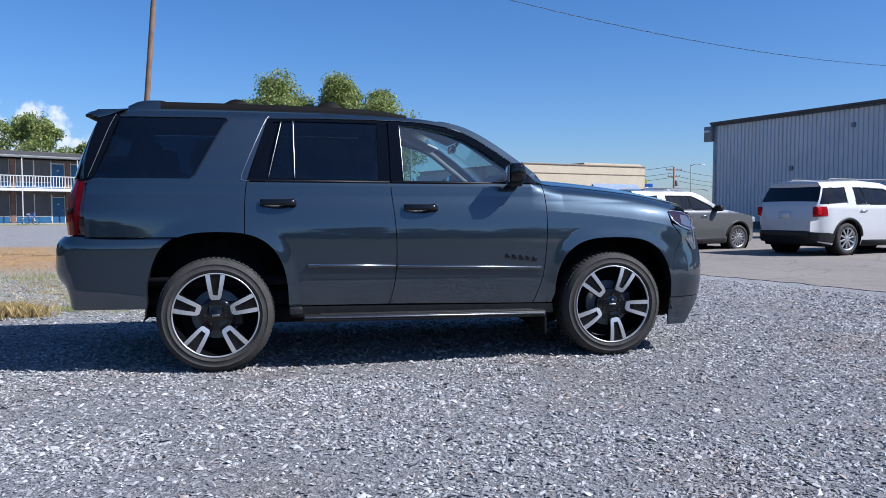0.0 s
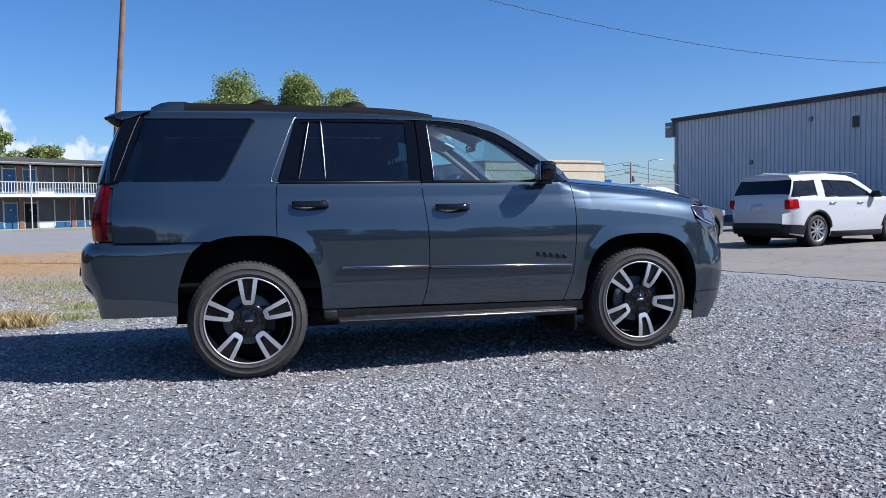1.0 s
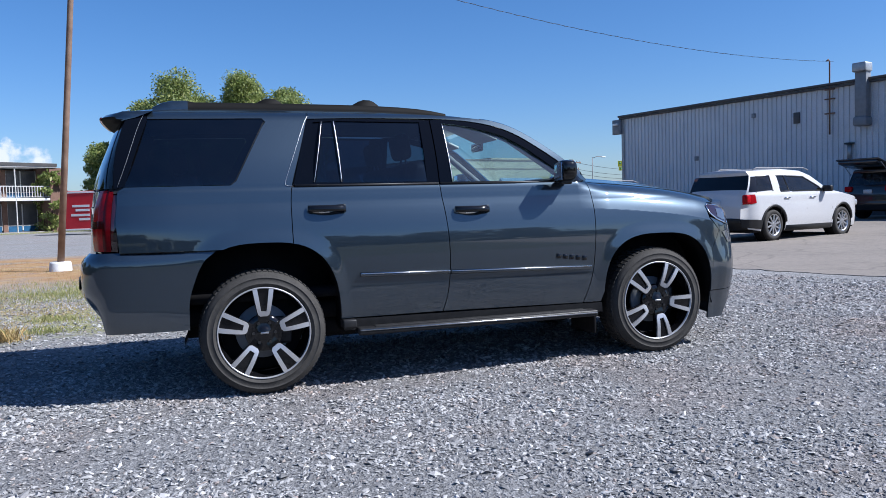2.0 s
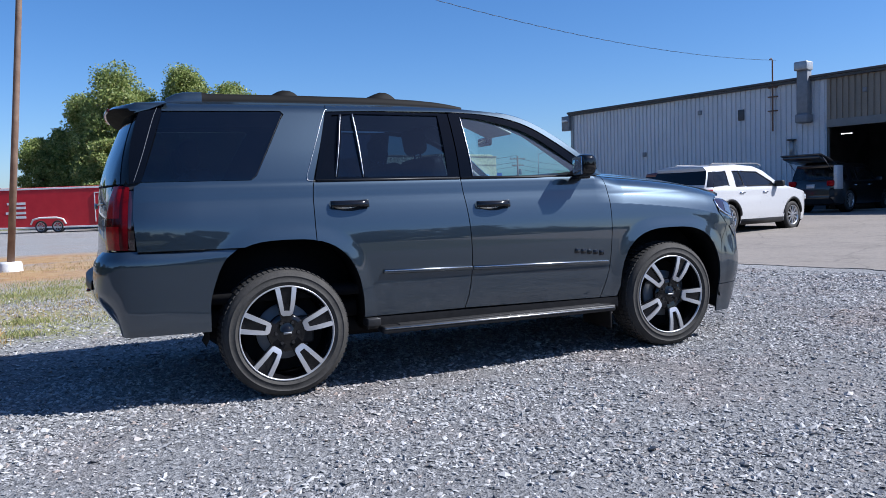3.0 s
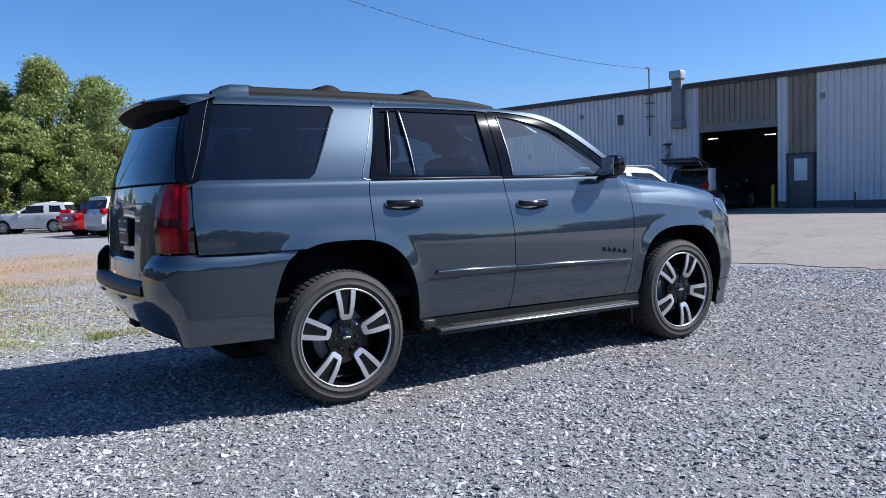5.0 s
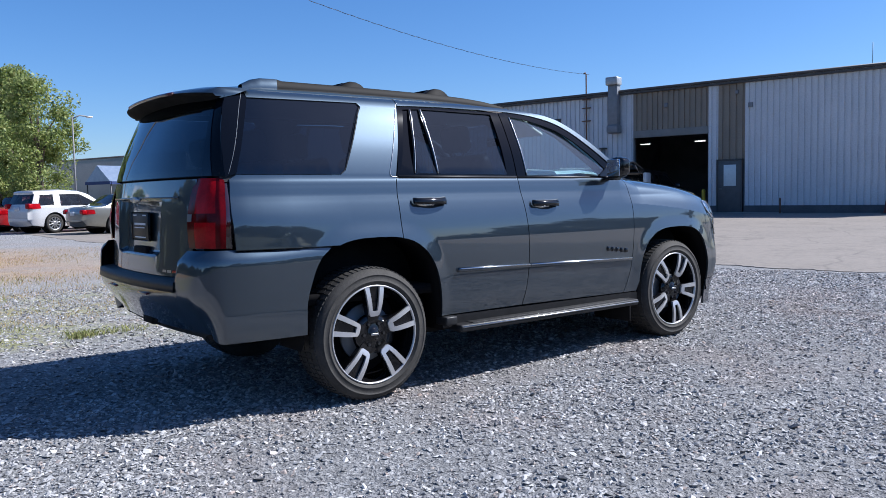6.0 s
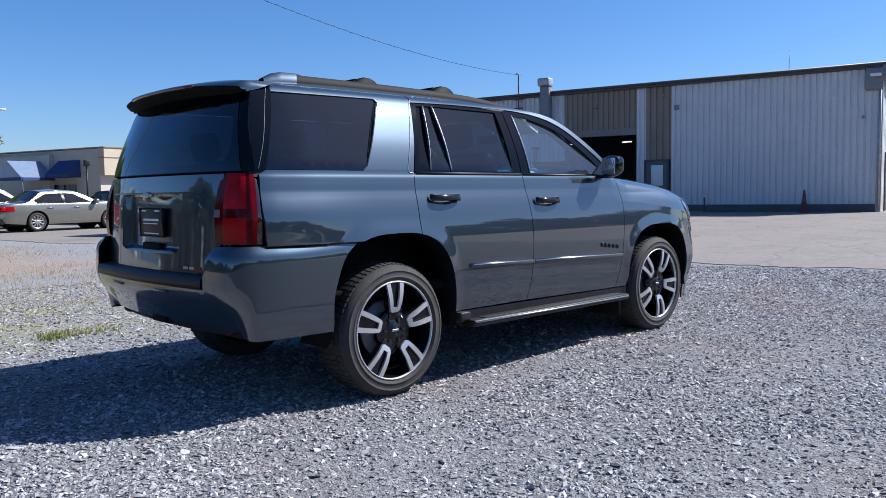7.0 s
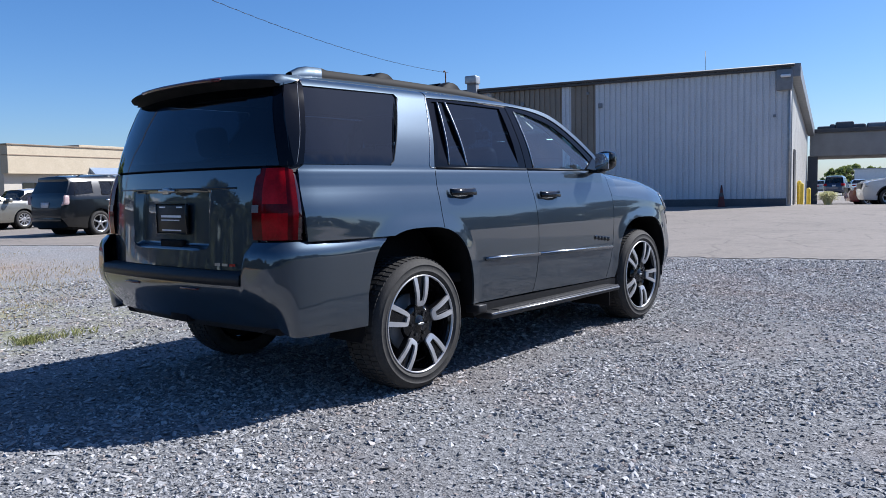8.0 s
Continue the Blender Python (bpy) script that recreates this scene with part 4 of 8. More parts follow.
# bright lines: window dividers and the edge of each pillar, belt trim, door moulding
both("divider", ribbon(smoothed([(0.540, 1.785), (0.545, 1.57), (0.549, 1.362)], per=6), 0.008, 0.0045, 0.006), STEEL, "rear_door")
both("divider", ribbon(smoothed([(0.457, 1.780), (0.412, 1.572), (0.366, 1.364)], per=6), 0.0045, 0.0045, 0.006), STEEL, "rear_door")
both("pillar_trim", ribbon(smoothed([(0.375, 1.815), (0.352, 1.796), (0.30, 1.68), (0.20, 1.43), (0.178, 1.362), (0.19, 1.344), (0.23, 1.340)], per=5), 0.0036, 0.004), STEEL)
both("pillar_trim", ribbon(smoothed([(0.075, 1.772), (0.049, 1.735), (-0.101, 1.45), (-0.137, 1.383), (-0.168, 1.359)], per=5), 0.004, 0.003), SATIN_BLACK)
both("pillar_trim", ribbon(smoothed([(1.318, 1.768), (1.324, 1.56), (1.330, 1.352)], per=6), 0.006, 0.0045, 0.006), STEEL, "front_door")
both("belt_trim", ribbon([(0.24, 1.342), (0.7, 1.341), (1.228, 1.339)], 0.016, 0.006, 0.01), SATIN_BLACK, "rear_door")
both("belt_trim", ribbon([(1.242, 1.339), (1.8, 1.338), (2.34, 1.335)], 0.016, 0.006, 0.01), SATIN_BLACK, "front_door")
both("door_moulding", ribbon([(0.636, 0.742), (0.9, 0.736), (1.262, 0.728)], 0.030, 0.022, 0.022), PAINT, "rear_door")
both("door_moulding", ribbon([(1.276, 0.727), (1.8, 0.716), (2.362, 0.703)], 0.030, 0.022, 0.022), PAINT, "front_door")
both("bright_strip", ribbon([(0.638, 0.750), (0.9, 0.744), (1.262, 0.736)], 0.008, 0.026, 0.01), CHROME, "rear_door")
both("bright_strip", ribbon([(1.276, 0.735), (1.8, 0.724), (2.36, 0.711)], 0.008, 0.026, 0.01), CHROME, "front_door")
# the model badge as plain black bars
for k in range(5):
    bx = 2.085 + k * 0.052
    both("badge_bar", ribbon([(bx, 0.797 - 0.006 * k), (bx + 0.036, 0.796 - 0.006 * k)], 0.034, 0.006, 0.006), GLOSS_BLACK, "front_door")


def handle(x0, z0, parent):
    """A pull handle over a recessed cup."""
    n, m = 14, 8
    vs, fs = [], []
    for i in range(n + 1):
        t = i / n
        x = x0 + 0.012 + 0.250 * t
        bow = 0.016 + 0.030 * math.sin(math.pi * min(max((t - 0.02) / 0.96, 0), 1)) ** 0.45
        wz = 0.021 if t < 0.7 else 0.021 + 0.006 * (t - 0.7) / 0.3
        for k in range(m):
            a = 2 * math.pi * k / m
            vs.append(Vector(flank(x, z0 + wz * math.sin(a), bow + 0.011 * math.cos(a))))
    for i in range(n):
        for k in range(m):
            a, b = i * m + k, i * m + (k + 1) % m
            fs.append((a, b, b + m, a + m))
    fs += [tuple(range(m))[::-1], tuple(n * m + k for k in range(m))]
    hs = both("door_handle", (vs, fs), GLOSS_BLACK, parent, "gloss black pull handle")
    cup = [(x0 + 0.137 + 0.105 * math.cos(a), z0 - 0.012 + 0.034 * math.sin(a)) for a in [2 * math.pi * k / 28 for k in range(28)]]

    def dish(x, z):
        r = ((x - x0 - 0.137) / 0.105) ** 2 + ((z - z0 + 0.012) / 0.034) ** 2
        return flank(x, z, 0.0025 - 0.004 * max(0, 1 - r))

    both("handle_cup", skin(cup, dish, 0.03, 0.012), SATIN_BLACK, parent)
    key = ribbon([(x0 + 0.080, z0 - 0.022), (x0 + 0.150, z0 - 0.024)], 0.012, 0.030, 0.012)
    both("handle_inlay", key, CHROME, parent)


handle(0.297, 1.190, "rear_door")
handle(1.312, 1.157, "front_door")
both("pillar_backing", skin([(1.19, 1.795), (1.28, 1.79), (1.28, 1.33), (1.19, 1.33)], lambda x, z: flank(x, z, -0.035), 0.05, 0.05), SATIN_BLACK)
both("pillar_backing", skin([(0.10, 1.81), (0.42, 1.81), (0.30, 1.33), (-0.02, 1.33)], lambda x, z: flank(x, z, -0.035), 0.06, 0.05), SATIN_BLACK)
# quarter glass and the black pillar that wraps into the liftgate
g = both("quarter_glass", skin(inset(quarter_glass, -0.007), lambda x, z: flank(x, z, -0.005 - glass_dip(z)), 0.10, 0.03), TINTED)
both("rear_pillar", skin([(-0.652, 1.79), (-0.798, 1.357), (-0.872, 1.340), (-0.866, 1.45), (-0.842, 1.60), (-0.806, 1.73), (-0.78, 1.80), (-0.72, 1.845), (-0.668, 1.845)], flank, 0.03, 0.03, gap=0.001, flange=IN), PILLAR_BLACK)

both("pillar_foot", skin([(-0.885, 1.368), (-0.775, 1.368), (-0.775, 1.315), (-0.885, 1.315)], lambda x, z: flank(x, z, -0.010), 0.03, 0.02), SATIN_BLACK)
both("pillar_seam", ribbon(smoothed([(-0.664, 1.842), (-0.712, 1.73), (-0.784, 1.508), (-0.840, 1.356)], per=6), 0.0022, 0.002, 0.002), DUCT)

# roof, bonnet
ROOF_Z = curve([(-0.75, 1.842), (-0.5, 1.866), (0.0, 1.872), (0.7, 1.868), (1.1, 1.856), (1.4, 1.836), (1.62, 1.812), (1.78, 1.780)])


def roof_at(x, y):
    e = abs(y) / 0.69
    return (x, y, ROOF_Z(x) + 0.050 * (1 - e**2.2) - 0.018 * max(0, e - 0.8) / 0.2)


roof_o = [(-0.70, -0.68), (-0.3, -0.675), (1.1, -0.675), (1.62, -0.69), (1.74, -0.66), (1.79, -0.4), (1.81, 0), (1.79, 0.4), (1.74, 0.66), (1.62, 0.69), (1.1, 0.675), (-0.3, 0.675), (-0.70, 0.68)]
sheet("roof_panel", skin(roof_o, roof_at, 0.10, 0.06, flange=(0, 0, -0.015)), PAINT, suv)


def hood_at(x, y):
    e = abs(y) / 0.80
    return (x, y, HOOD_EDGE(x) + 0.052 * (1 - e**3) + 0.012 * math.exp(-(((abs(y) - 0.45) / 0.10) ** 2)))


hood_o = [(2.44, -0.70), (2.50, -0.795), (3.50, -0.79), (3.66, -0.72), (3.74, -0.4), (3.76, 0), (3.74, 0.4), (3.66, 0.72), (3.50, 0.79), (2.50, 0.795), (2.44, 0.70), (2.40, 0.35), (2.385, 0), (2.40, -0.35)]
sheet("bonnet", skin(hood_o, hood_at, 0.08, 0.06, gap=0.003, flange=(0, 0, -0.02)), PAINT, suv)
part("cowl", box((2.30, -0.80, 1.27), (2.46, 0.80, 1.315), 0.01), SATIN_BLACK, suv)
# windscreen between the pillars
ws_v, ws_f = [], []
for j in range(13):
    v = j / 12
    x, z = 2.395 - 0.655 * v, 1.322 + 0.468 * v
    z -= 0.012
    w = half(x, z) - 0.055
    for i in range(17):
        s = -1 + i / 8
        ws_v.append(Vector((x + 0.055 * (1 - s * s) * (1 - 0.5 * v), s * w, z + 0.008 * (1 - s * s) + 0.018 * math.sin(math.pi * v))))
for j in range(12):
    for i in range(16):
        a = j * 17 + i
        ws_f.append((a, a + 1, a + 18, a + 17))
sheet("windscreen", (ws_v, ws_f), CLEAR, suv).visible_shadow = False
for s in (-1, 1):
    part("wiper", tube([(2.42, s * 0.60, 1.335), (2.38, s * 0.25, 1.352), (2.40, s * -0.05, 1.36)], 0.010, 6), SATIN_BLACK, suv)

# liftgate, seen from behind as (y, z)
TAIL_X = curve([(0.40, -1.02), (0.52, -1.075), (0.60, -1.10), (0.78, -1.085), (0.95, -1.072), (1.15, -1.062), (1.34, -1.035), (1.45, -1.005), (1.60, -0.945), (1.76, -0.872), (1.86, -0.82)])


def tail_at(y, z, out=0.0):
    return (TAIL_X(z) + 0.135 * (abs(y) / 0.92) ** 2.6 - out, y, z)


gate_o = [(-0.750, 0.965), (-0.750, 1.338), (0.750, 1.338), (0.750, 0.965), (0.735, 0.86), (0.70, 0.795), (-0.70, 0.795), (-0.735, 0.86)]
recess_o = smoothed([(-0.375, 1.232), (0, 1.242), (0.375, 1.232), (0.41, 1.19), (0.395, 0.99), (0.36, 0.905), (0.0, 0.895), (-0.36, 0.905), (-0.395, 0.99), (-0.41, 1.19)], closed=True, per=5)
BACK = (0.016, 0, 0)
lift = sheet("liftgate", skin(gate_o, tail_at, 0.05, 0.025, holes=(recess_o,), gap=0.003, flange=BACK, flip=True), PAINT, suv)
def plate_pocket(y, z):
    r = max(abs(y) / 0.41, abs(z - 1.07) / 0.175)
    t = min(max((1.0 - r) / 0.16, 0), 1)
    return tail_at(y, z, -0.052 * t * t * (3 - 2 * t))


sheet("plate_recess", skin(recess_o, plate_pocket, 0.03, 0.02, flip=True), PAINT, lift)
part("handle_slot", box((-1.05, -0.115, 0.905), (-1.02, 0.115, 0.948), 0.008), UNDER, lift)
bar_v = [Vector(tail_at(y, z, o)) for y in np.linspace(-0.60, 0.60, 15) for z, o in ((1.232, 0.0), (1.234, 0.006), (1.240, 0.006), (1.242, 0.0))]
sheet("gate_bar", (bar_v, [(4 * i + k, 4 * i + k + 1, 4 * i + k + 5, 4 * i + k + 4) for i in range(14) for k in range(3)]), GLOSS_BLACK, lift, "gloss black bar over the plate")
bow = bmesh.new()
for lo, hi in (((-1.070, -0.085, 1.218), (-1.050, 0.085, 1.236)), ((-1.072, -0.032, 1.208), (-1.050, 0.032, 1.246))):
    add_box(bow, lo, hi, 0.006)
part("emblem", bow, STEEL, lift, "plain bright emblem")
pl = part("plate_insert", box((-1.040, -0.158, 0.985), (-1.024, 0.158, 1.150), 0.008), SATIN_BLACK, lift, "black dealer plate insert with white lettering bars")
for lo, hi in (((-1.045, -0.160, 0.980), (-1.026, -0.153, 1.155)), ((-1.045, 0.153, 0.980), (-1.026, 0.160, 1.155)), ((-1.0445, -0.1525, 1.149), (-1.026, 0.1525, 1.155)), ((-1.0445, -0.1525, 0.980), (-1.026, 0.1525, 0.986))):
    part("frame_bar", box(lo, hi, 0.003), GLOSS_BLACK, pl, "gloss black plate frame")
for w, z, h, off in ((0.105, 1.082, 0.013, 0.0), (0.095, 1.060, 0.006, 0.01), (0.10, 1.002, 0.007, 0.0), (0.03, 1.135, 0.008, 0.09), (0.03, 1.135, 0.008, -0.09)):
    part("lettering_bar", box((-1.043, off - w, z - h / 2), (-1.0395, off + w, z + h / 2)), WHITE_MARK, pl, smooth=False)
RED_MARK = material("red badge enamel", (0.4, 0.01, 0.01), 0.2, 0, 1)
for k, mt in enumerate((STEEL, STEEL, RED_MARK)):
    y0 = -0.455 - 0.055 * k
    bb = [Vector(tail_at(y, z, 0.006)) for y in (y0, y0 - 0.042) for z in (0.820, 0.834)]
    sheet("badge_bar", (bb, [(0, 2, 3, 1)]), mt, lift)
sheet("gate_gap", skin([(-0.89, 1.30), (0.89, 1.30), (0.87, 1.39), (-0.87, 1.39)], lambda y, z: tail_at(y, z, -0.03), 0.08, 0.03, flip=True), UNDER, lift)
# rear glass and its dark edge
glass_o = [(-0.775, 1.352), (-0.745, 1.50), (-0.665, 1.735), (0.665, 1.735), (0.745, 1.50), (0.775, 1.352)]
pane_o = [(-0.842, 1.350), (-0.800, 1.48), (-0.728, 1.65), (-0.675, 1.785), (0.675, 1.785), (0.728, 1.65), (0.800, 1.48), (0.842, 1.350)]
frame_o = [(-0.905, 1.347), (-0.862, 1.48), (-0.79, 1.65), (-0.735, 1.80), (0.735, 1.80), (0.79, 1.65), (0.862, 1.48), (0.905, 1.347)]


def tail_wrap(y, z, out=0.0):
    x, yy, zz = tail_at(y, z, out)
    e = max(0.0, (abs(y) - 0.72) / 0.2)
    return (x + 0.05 * e * e, yy, zz)


gf_ = sheet("liftgate_frame", skin(frame_o, tail_wrap, 0.05, 0.04, holes=(glass_o,), flip=True), PILLAR_BLACK, suv, "black liftgate window surround")
sheet("rear_glass", skin(pane_o, lambda y, z: tail_wrap(y, z, 0.004), 0.06, 0.05, flip=True), TINTED, gf_)
# roof spoiler with its brake lamp
sp_v, sp_f = [], []
NS = 24
for i in range(NS + 1):
    s = -1 + 2 * i / NS
    y = 0.735 * s
    bx = -0.970 + 0.095 * abs(s) ** 2.6 + 0.03 * abs(s) ** 12
    dp_ = 1 - 0.62 * abs(s) ** 8
    zt = 1.868 - 0.030 * abs(s) ** 2.5
    ring = [(-0.62, zt + 0.030 * (1 - s * s) + 0.004), (-0.80, zt + 0.016 * (1 - s * s)), (bx + 0.02, zt - 0.018), (bx, zt - 0.034), (bx + 0.014, zt - 0.048), (bx + 0.05, zt - 0.050), (-0.87 + 0.06 * abs(s) ** 8, zt - 0.052 - 0.022 * dp_), (-0.72, zt - 0.095 * dp_)]
    sp_v += [Vector((x, y, z)) for x, z in ring]
m8 = 8
for i in range(NS):
    for k in range(m8 - 1):
        a = i * m8 + k
        sp_f.append((a, a + 1, a + m8 + 1, a + m8))
sp_f += [tuple(range(m8))[::-1], tuple(NS * m8 + k for k in range(m8))]
spoil = sheet("roof_spoiler", compact(sp_v, [f[::-1] for f in sp_f if len(f) == 8 or f[0] % 8 < 3]), PAINT, suv)
sheet("spoiler_underside", compact(sp_v, [f[::-1] for f in sp_f if len(f) == 4 and f[0] % 8 >= 3]), UNDER, spoil)
lp = bmesh.new()
pts = [(-0.969 + 0.095 * abs(s) ** 2.6, 0.735 * s, 1.868 - 0.030 * abs(s) ** 2.5 - 0.034) for s in np.linspace(-0.55, 0.55, 11)]
add_tube(lp, pts, 0.010, 8)
part("brake_lamp", lp, BRAKE_SMOKE, spoil, "dark red high brake lamp strip")

# tail lamps wrap round the corner
def lamp_path(t):
    """t from the inner end on the liftgate (0) round to the flank (1): a plan point and its outward normal."""
    pts = [(-0.722, -0.997), (-0.80, -0.985), (-0.875, -0.955), (-0.925, -0.915), (-0.948, -0.852)]
    k = min(t * 4, 3.999)
    i, f = int(k), k - int(k)
    return tuple(a + (b - a) * f for a, b in zip(pts[i], pts[i + 1]))


lamp_lvl = curve([(0.94, 0.0), (1.10, 0.012), (1.22, 0.008), (1.345, -0.016)])


def tail_lamp(z0, z1, t0, t1, lift_out, nz=8, nt=10):
    vs, fs = [], []
    for j in range(nz + 1):
        z = z0 + (z1 - z0) * j / nz
        for i in range(nt + 1):
            t = t0 + (t1 - t0) * i / nt
            y, x = lamp_path(t)
            y *= 1 - t * (1 - min(1.0, FLANK(z) / 0.992))
            d = Vector((-1.0 + t, -t * 1.1, 0)).normalized()
            e = min(i, nt - i, 1) * min(j, nz - j, 1)
            o = lamp_lvl(z) + (lift_out if e or lift_out > 0.005 else lift_out - 0.014)
            slant = 0.040 * max(0, (z - 1.0) / 0.35) ** 1.6
            vs.append(Vector((x + slant * (1 - 0.35 * t), y, z)) + d * o)
    for j in range(nz):
        for i in range(nt):
            a = j * (nt + 1) + i
            fs.append((a, a + 1, a + nt + 2, a + nt + 1))
    return vs, fs


for k in (0, 1):
    house = tail_lamp(0.952, 1.345, 0.0, 1.0, 0.004)
    q = house if k == 0 else mirrored(house)
    tl = sheet("tail_lamp", q, SMOKED, suv, "tall red tail lamp in a dark housing")
    for z0, z1, t0, t1, mt, nm in ((1.150, 1.337, 0.22, 0.66, RED_LENS, "red_lens"), (0.962, 1.102, 0.22, 0.66, RED_LENS, "red_lens"), (1.102, 1.150, 0.22, 0.66, DEEP_RED, "red_lens"), (0.962, 1.337, 0.015, 0.22, DEEP_RED, "red_lens"), (0.962, 1.337, 0.66, 0.86, DEEP_RED, "red_lens"), (1.106, 1.146, 0.02, 0.16, REVERSE, "reverse_lens")):
        vf = tail_lamp(z0, z1, t0, t1, 0.009 if mt is not REVERSE else 0.013)
        sheet(nm, vf if k == 0 else mirrored(vf), mt, tl)

# rear bumper wrapping to the wheel openings
def bumper_plan(s):
    """s in -1 .. 1 from the right wheel opening round the tail to the left one."""
    pts = [(-0.44, -1.006), (-0.63, -1.004), (-0.82, -0.993), (-0.955, -0.962), (-1.040, -0.885), (-1.080, -0.76), (-1.108, -0.55), (-1.128, -0.28), (-1.135, 0.0)]
    a = (1 - abs(s)) * 8
    i = min(int(a), 7)
    f = a - i
    p0, p1, p2, p3 = (Vector(pts[max(i - 1, 0)]), Vector(pts[i]), Vector(pts[i + 1]), Vector(pts[i + 2]) if i + 2 < 9 else Vector((pts[7][0], -pts[7][1])))
    p = 0.5 * ((2 * p1) + (p2 - p0) * f + (2 * p0 - 5 * p1 + 4 * p2 - p3) * f * f + (3 * p1 - p0 - 3 * p2 + p3) * f**3)
    return Vector((p.x, p.y if s < 0 else -p.y))


SIDE_OFF = curve([(0.44, -0.022), (0.50, -0.006), (0.60, 0.0), (0.80, 0.001), (0.880, 0.001), (0.902, -0.001), (0.920, -0.008), (0.938, -0.022), (0.948, -0.036)])
BUMP_OFF = curve([(0.44, -0.17), (0.50, -0.125), (0.56, -0.080), (0.62, -0.038), (0.665, -0.010), (0.70, 0.002), (0.73, 0.006), (0.80, 0.006), (0.88, 0.0), (0.93, -0.022), (0.948, -0.05)])


ARCH_BACK = curve([(0.40, -0.455), (0.60, -0.452), (0.78, -0.405), (0.89, -0.345), (0.945, -0.265)])


def step01(v, a, b):
    t = min(max((v - a) / (b - a), 0), 1)
    return t * t * (3 - 2 * t)


def bumper_band(name, s0, s1, zlo, zhi, mat, off=0.0, ns=60, nz=16, label=""):
    vs, fs = [], []
    for i in range(ns + 1):
        s = s0 + (s1 - s0) * i / ns
        p, d = bumper_plan(s), bumper_plan(min(s + 0.01, 1)) - bumper_plan(max(s - 0.01, -1))
        nrm = Vector((d.y, -d.x)).normalized()
        if nrm.x > 0.3 or nrm.dot(p - Vector((0.2, 0))) < 0:
            nrm = -nrm
        side = step01(abs(s), 0.48, 0.66)
        for j in range(nz + 1):
            z = zlo(s) + (zhi(s) - zlo(s)) * j / nz
            o = BUMP_OFF(z) * (1 - side) + SIDE_OFF(z) * side * (1 - 0.6 * step01(abs(s), 0.80, 1.0)) + off
            follow = step01(abs(s), 0.80, 1.0) * (ARCH_BACK(z) + 0.44)
            vs.append(Vector((p.x + nrm.x * o + follow, p.y + nrm.y * o, z)))
    for i in range(ns):
        for j in range(nz):
            a = i * (nz + 1) + j
            fs.append((a, a + nz + 1, a + nz + 2, a + 1))
    return sheet(name, (vs, fs), mat, suv, label)


top_z = lambda s: 0.775 + 0.177 * step01(abs(s), 0.345, 0.375)
low_z = lambda s: 0.490 - 0.035 * step01(abs(s), 0.50, 0.66)
bumper_band("rear_bumper", -1, 1, low_z, top_z, PAINT, ns=110)
bumper_band("rear_valance", -0.46, 0.46, lambda s: 0.45, lambda s: low_z(s) + 0.006, TEXTURED, -0.020, ns=60, nz=10, label="black grained lower valance")
# step pad on the bumper
pv, pf = [], []
for i in range(31):
    s = -0.345 + 0.69 * i / 30
    p = bumper_plan(s)
    for dx, z in ((0.12, 0.800), (0.015, 0.792), (-0.012, 0.782), (-0.016, 0.728), (0.004, 0.722)):
        pv.append(Vector((p.x + dx, p.y, z)))
for i in range(30):
    for k in range(4):
        a = 5 * i + k
        pf.append((a, a + 5, a + 6, a + 1))
sheet("step_pad", (pv, pf), SATIN_BLACK, suv, "black step pad along the bumper")
for s in (-1, 1):
    part("bumper_reflector", box((-1.141, s * 0.30 - 0.08, 0.688), (-1.10, s * 0.30 + 0.08, 0.700), 0.004), BRAKE_SMOKE, suv)
part("trailer_hitch", box((-1.02, -0.09, 0.47), (-0.80, 0.09, 0.55), 0.01), UNDER, suv)
both("bumper_seam_cap", ribbon([(-0.47, 0.947), (-0.84, 0.949)], 0.003, 0.001), SATIN_BLACK)

# nose: headlamps, grille, bumper
def nose_x(y, z):
    zc = curve([(0.22, 3.74), (0.40, 3.88), (0.55, 3.93), (0.72, 3.94), (0.80, 3.90), (1.0, 3.88), (1.15, 3.82), (1.2, 3.76)])(z)
    return zc - 0.22 * (abs(y) / 0.90) ** 3.0


def nose(y0, y1, z0, z1, out, ny=24, nz=8):
    vs, fs = [], []
    for i in range(ny + 1):
        y = y0 + (y1 - y0) * i / ny
        for j in range(nz + 1):
            z = z0 + (z1 - z0) * j / nz
            vs.append(Vector((nose_x(y, z) + out, y, z)))
    for i in range(ny):
        for j in range(nz):
            a = i * (nz + 1) + j
            fs.append((a, a + nz + 1, a + nz + 2, a + 1))
    return vs, fs


sheet("front_bumper", nose(-0.80, 0.80, 0.42, 0.80, 0.0), PAINT, suv)
sheet("front_valance", nose(-0.80, 0.80, 0.23, 0.422, -0.005), TEXTURED, suv)
gr = sheet("grille", nose(-0.62, 0.62, 0.80, 1.145, -0.03), SATIN_BLACK, suv)
for z in (0.86, 0.92, 0.98, 1.04, 1.10):
    sheet("grille_bar", nose(-0.62, 0.62, z, z + 0.022, 0.004, 24, 2), GLOSS_BLACK, gr)
for k in (0, 1):
    q = nose(-0.80, -0.62, 0.985, 1.10, 0.004, 10, 6)
    sheet("headlamp", q if k == 0 else mirrored(q), LAMP_GLASS, suv)
HEAD_O = [(3.424, 1.122), (3.45, 1.138), (3.57, 1.126), (3.63, 1.100), (3.648, 1.06), (3.655, 0.985), (3.60, 0.998), (3.52, 1.024), (3.45, 1.068)]
both("headlamp_side", skin(HEAD_O, lambda x, z: flank(x, z, 0.004), 0.03, 0.02, flange=IN), SMOKED, None, "smoked headlamp with chrome edging")
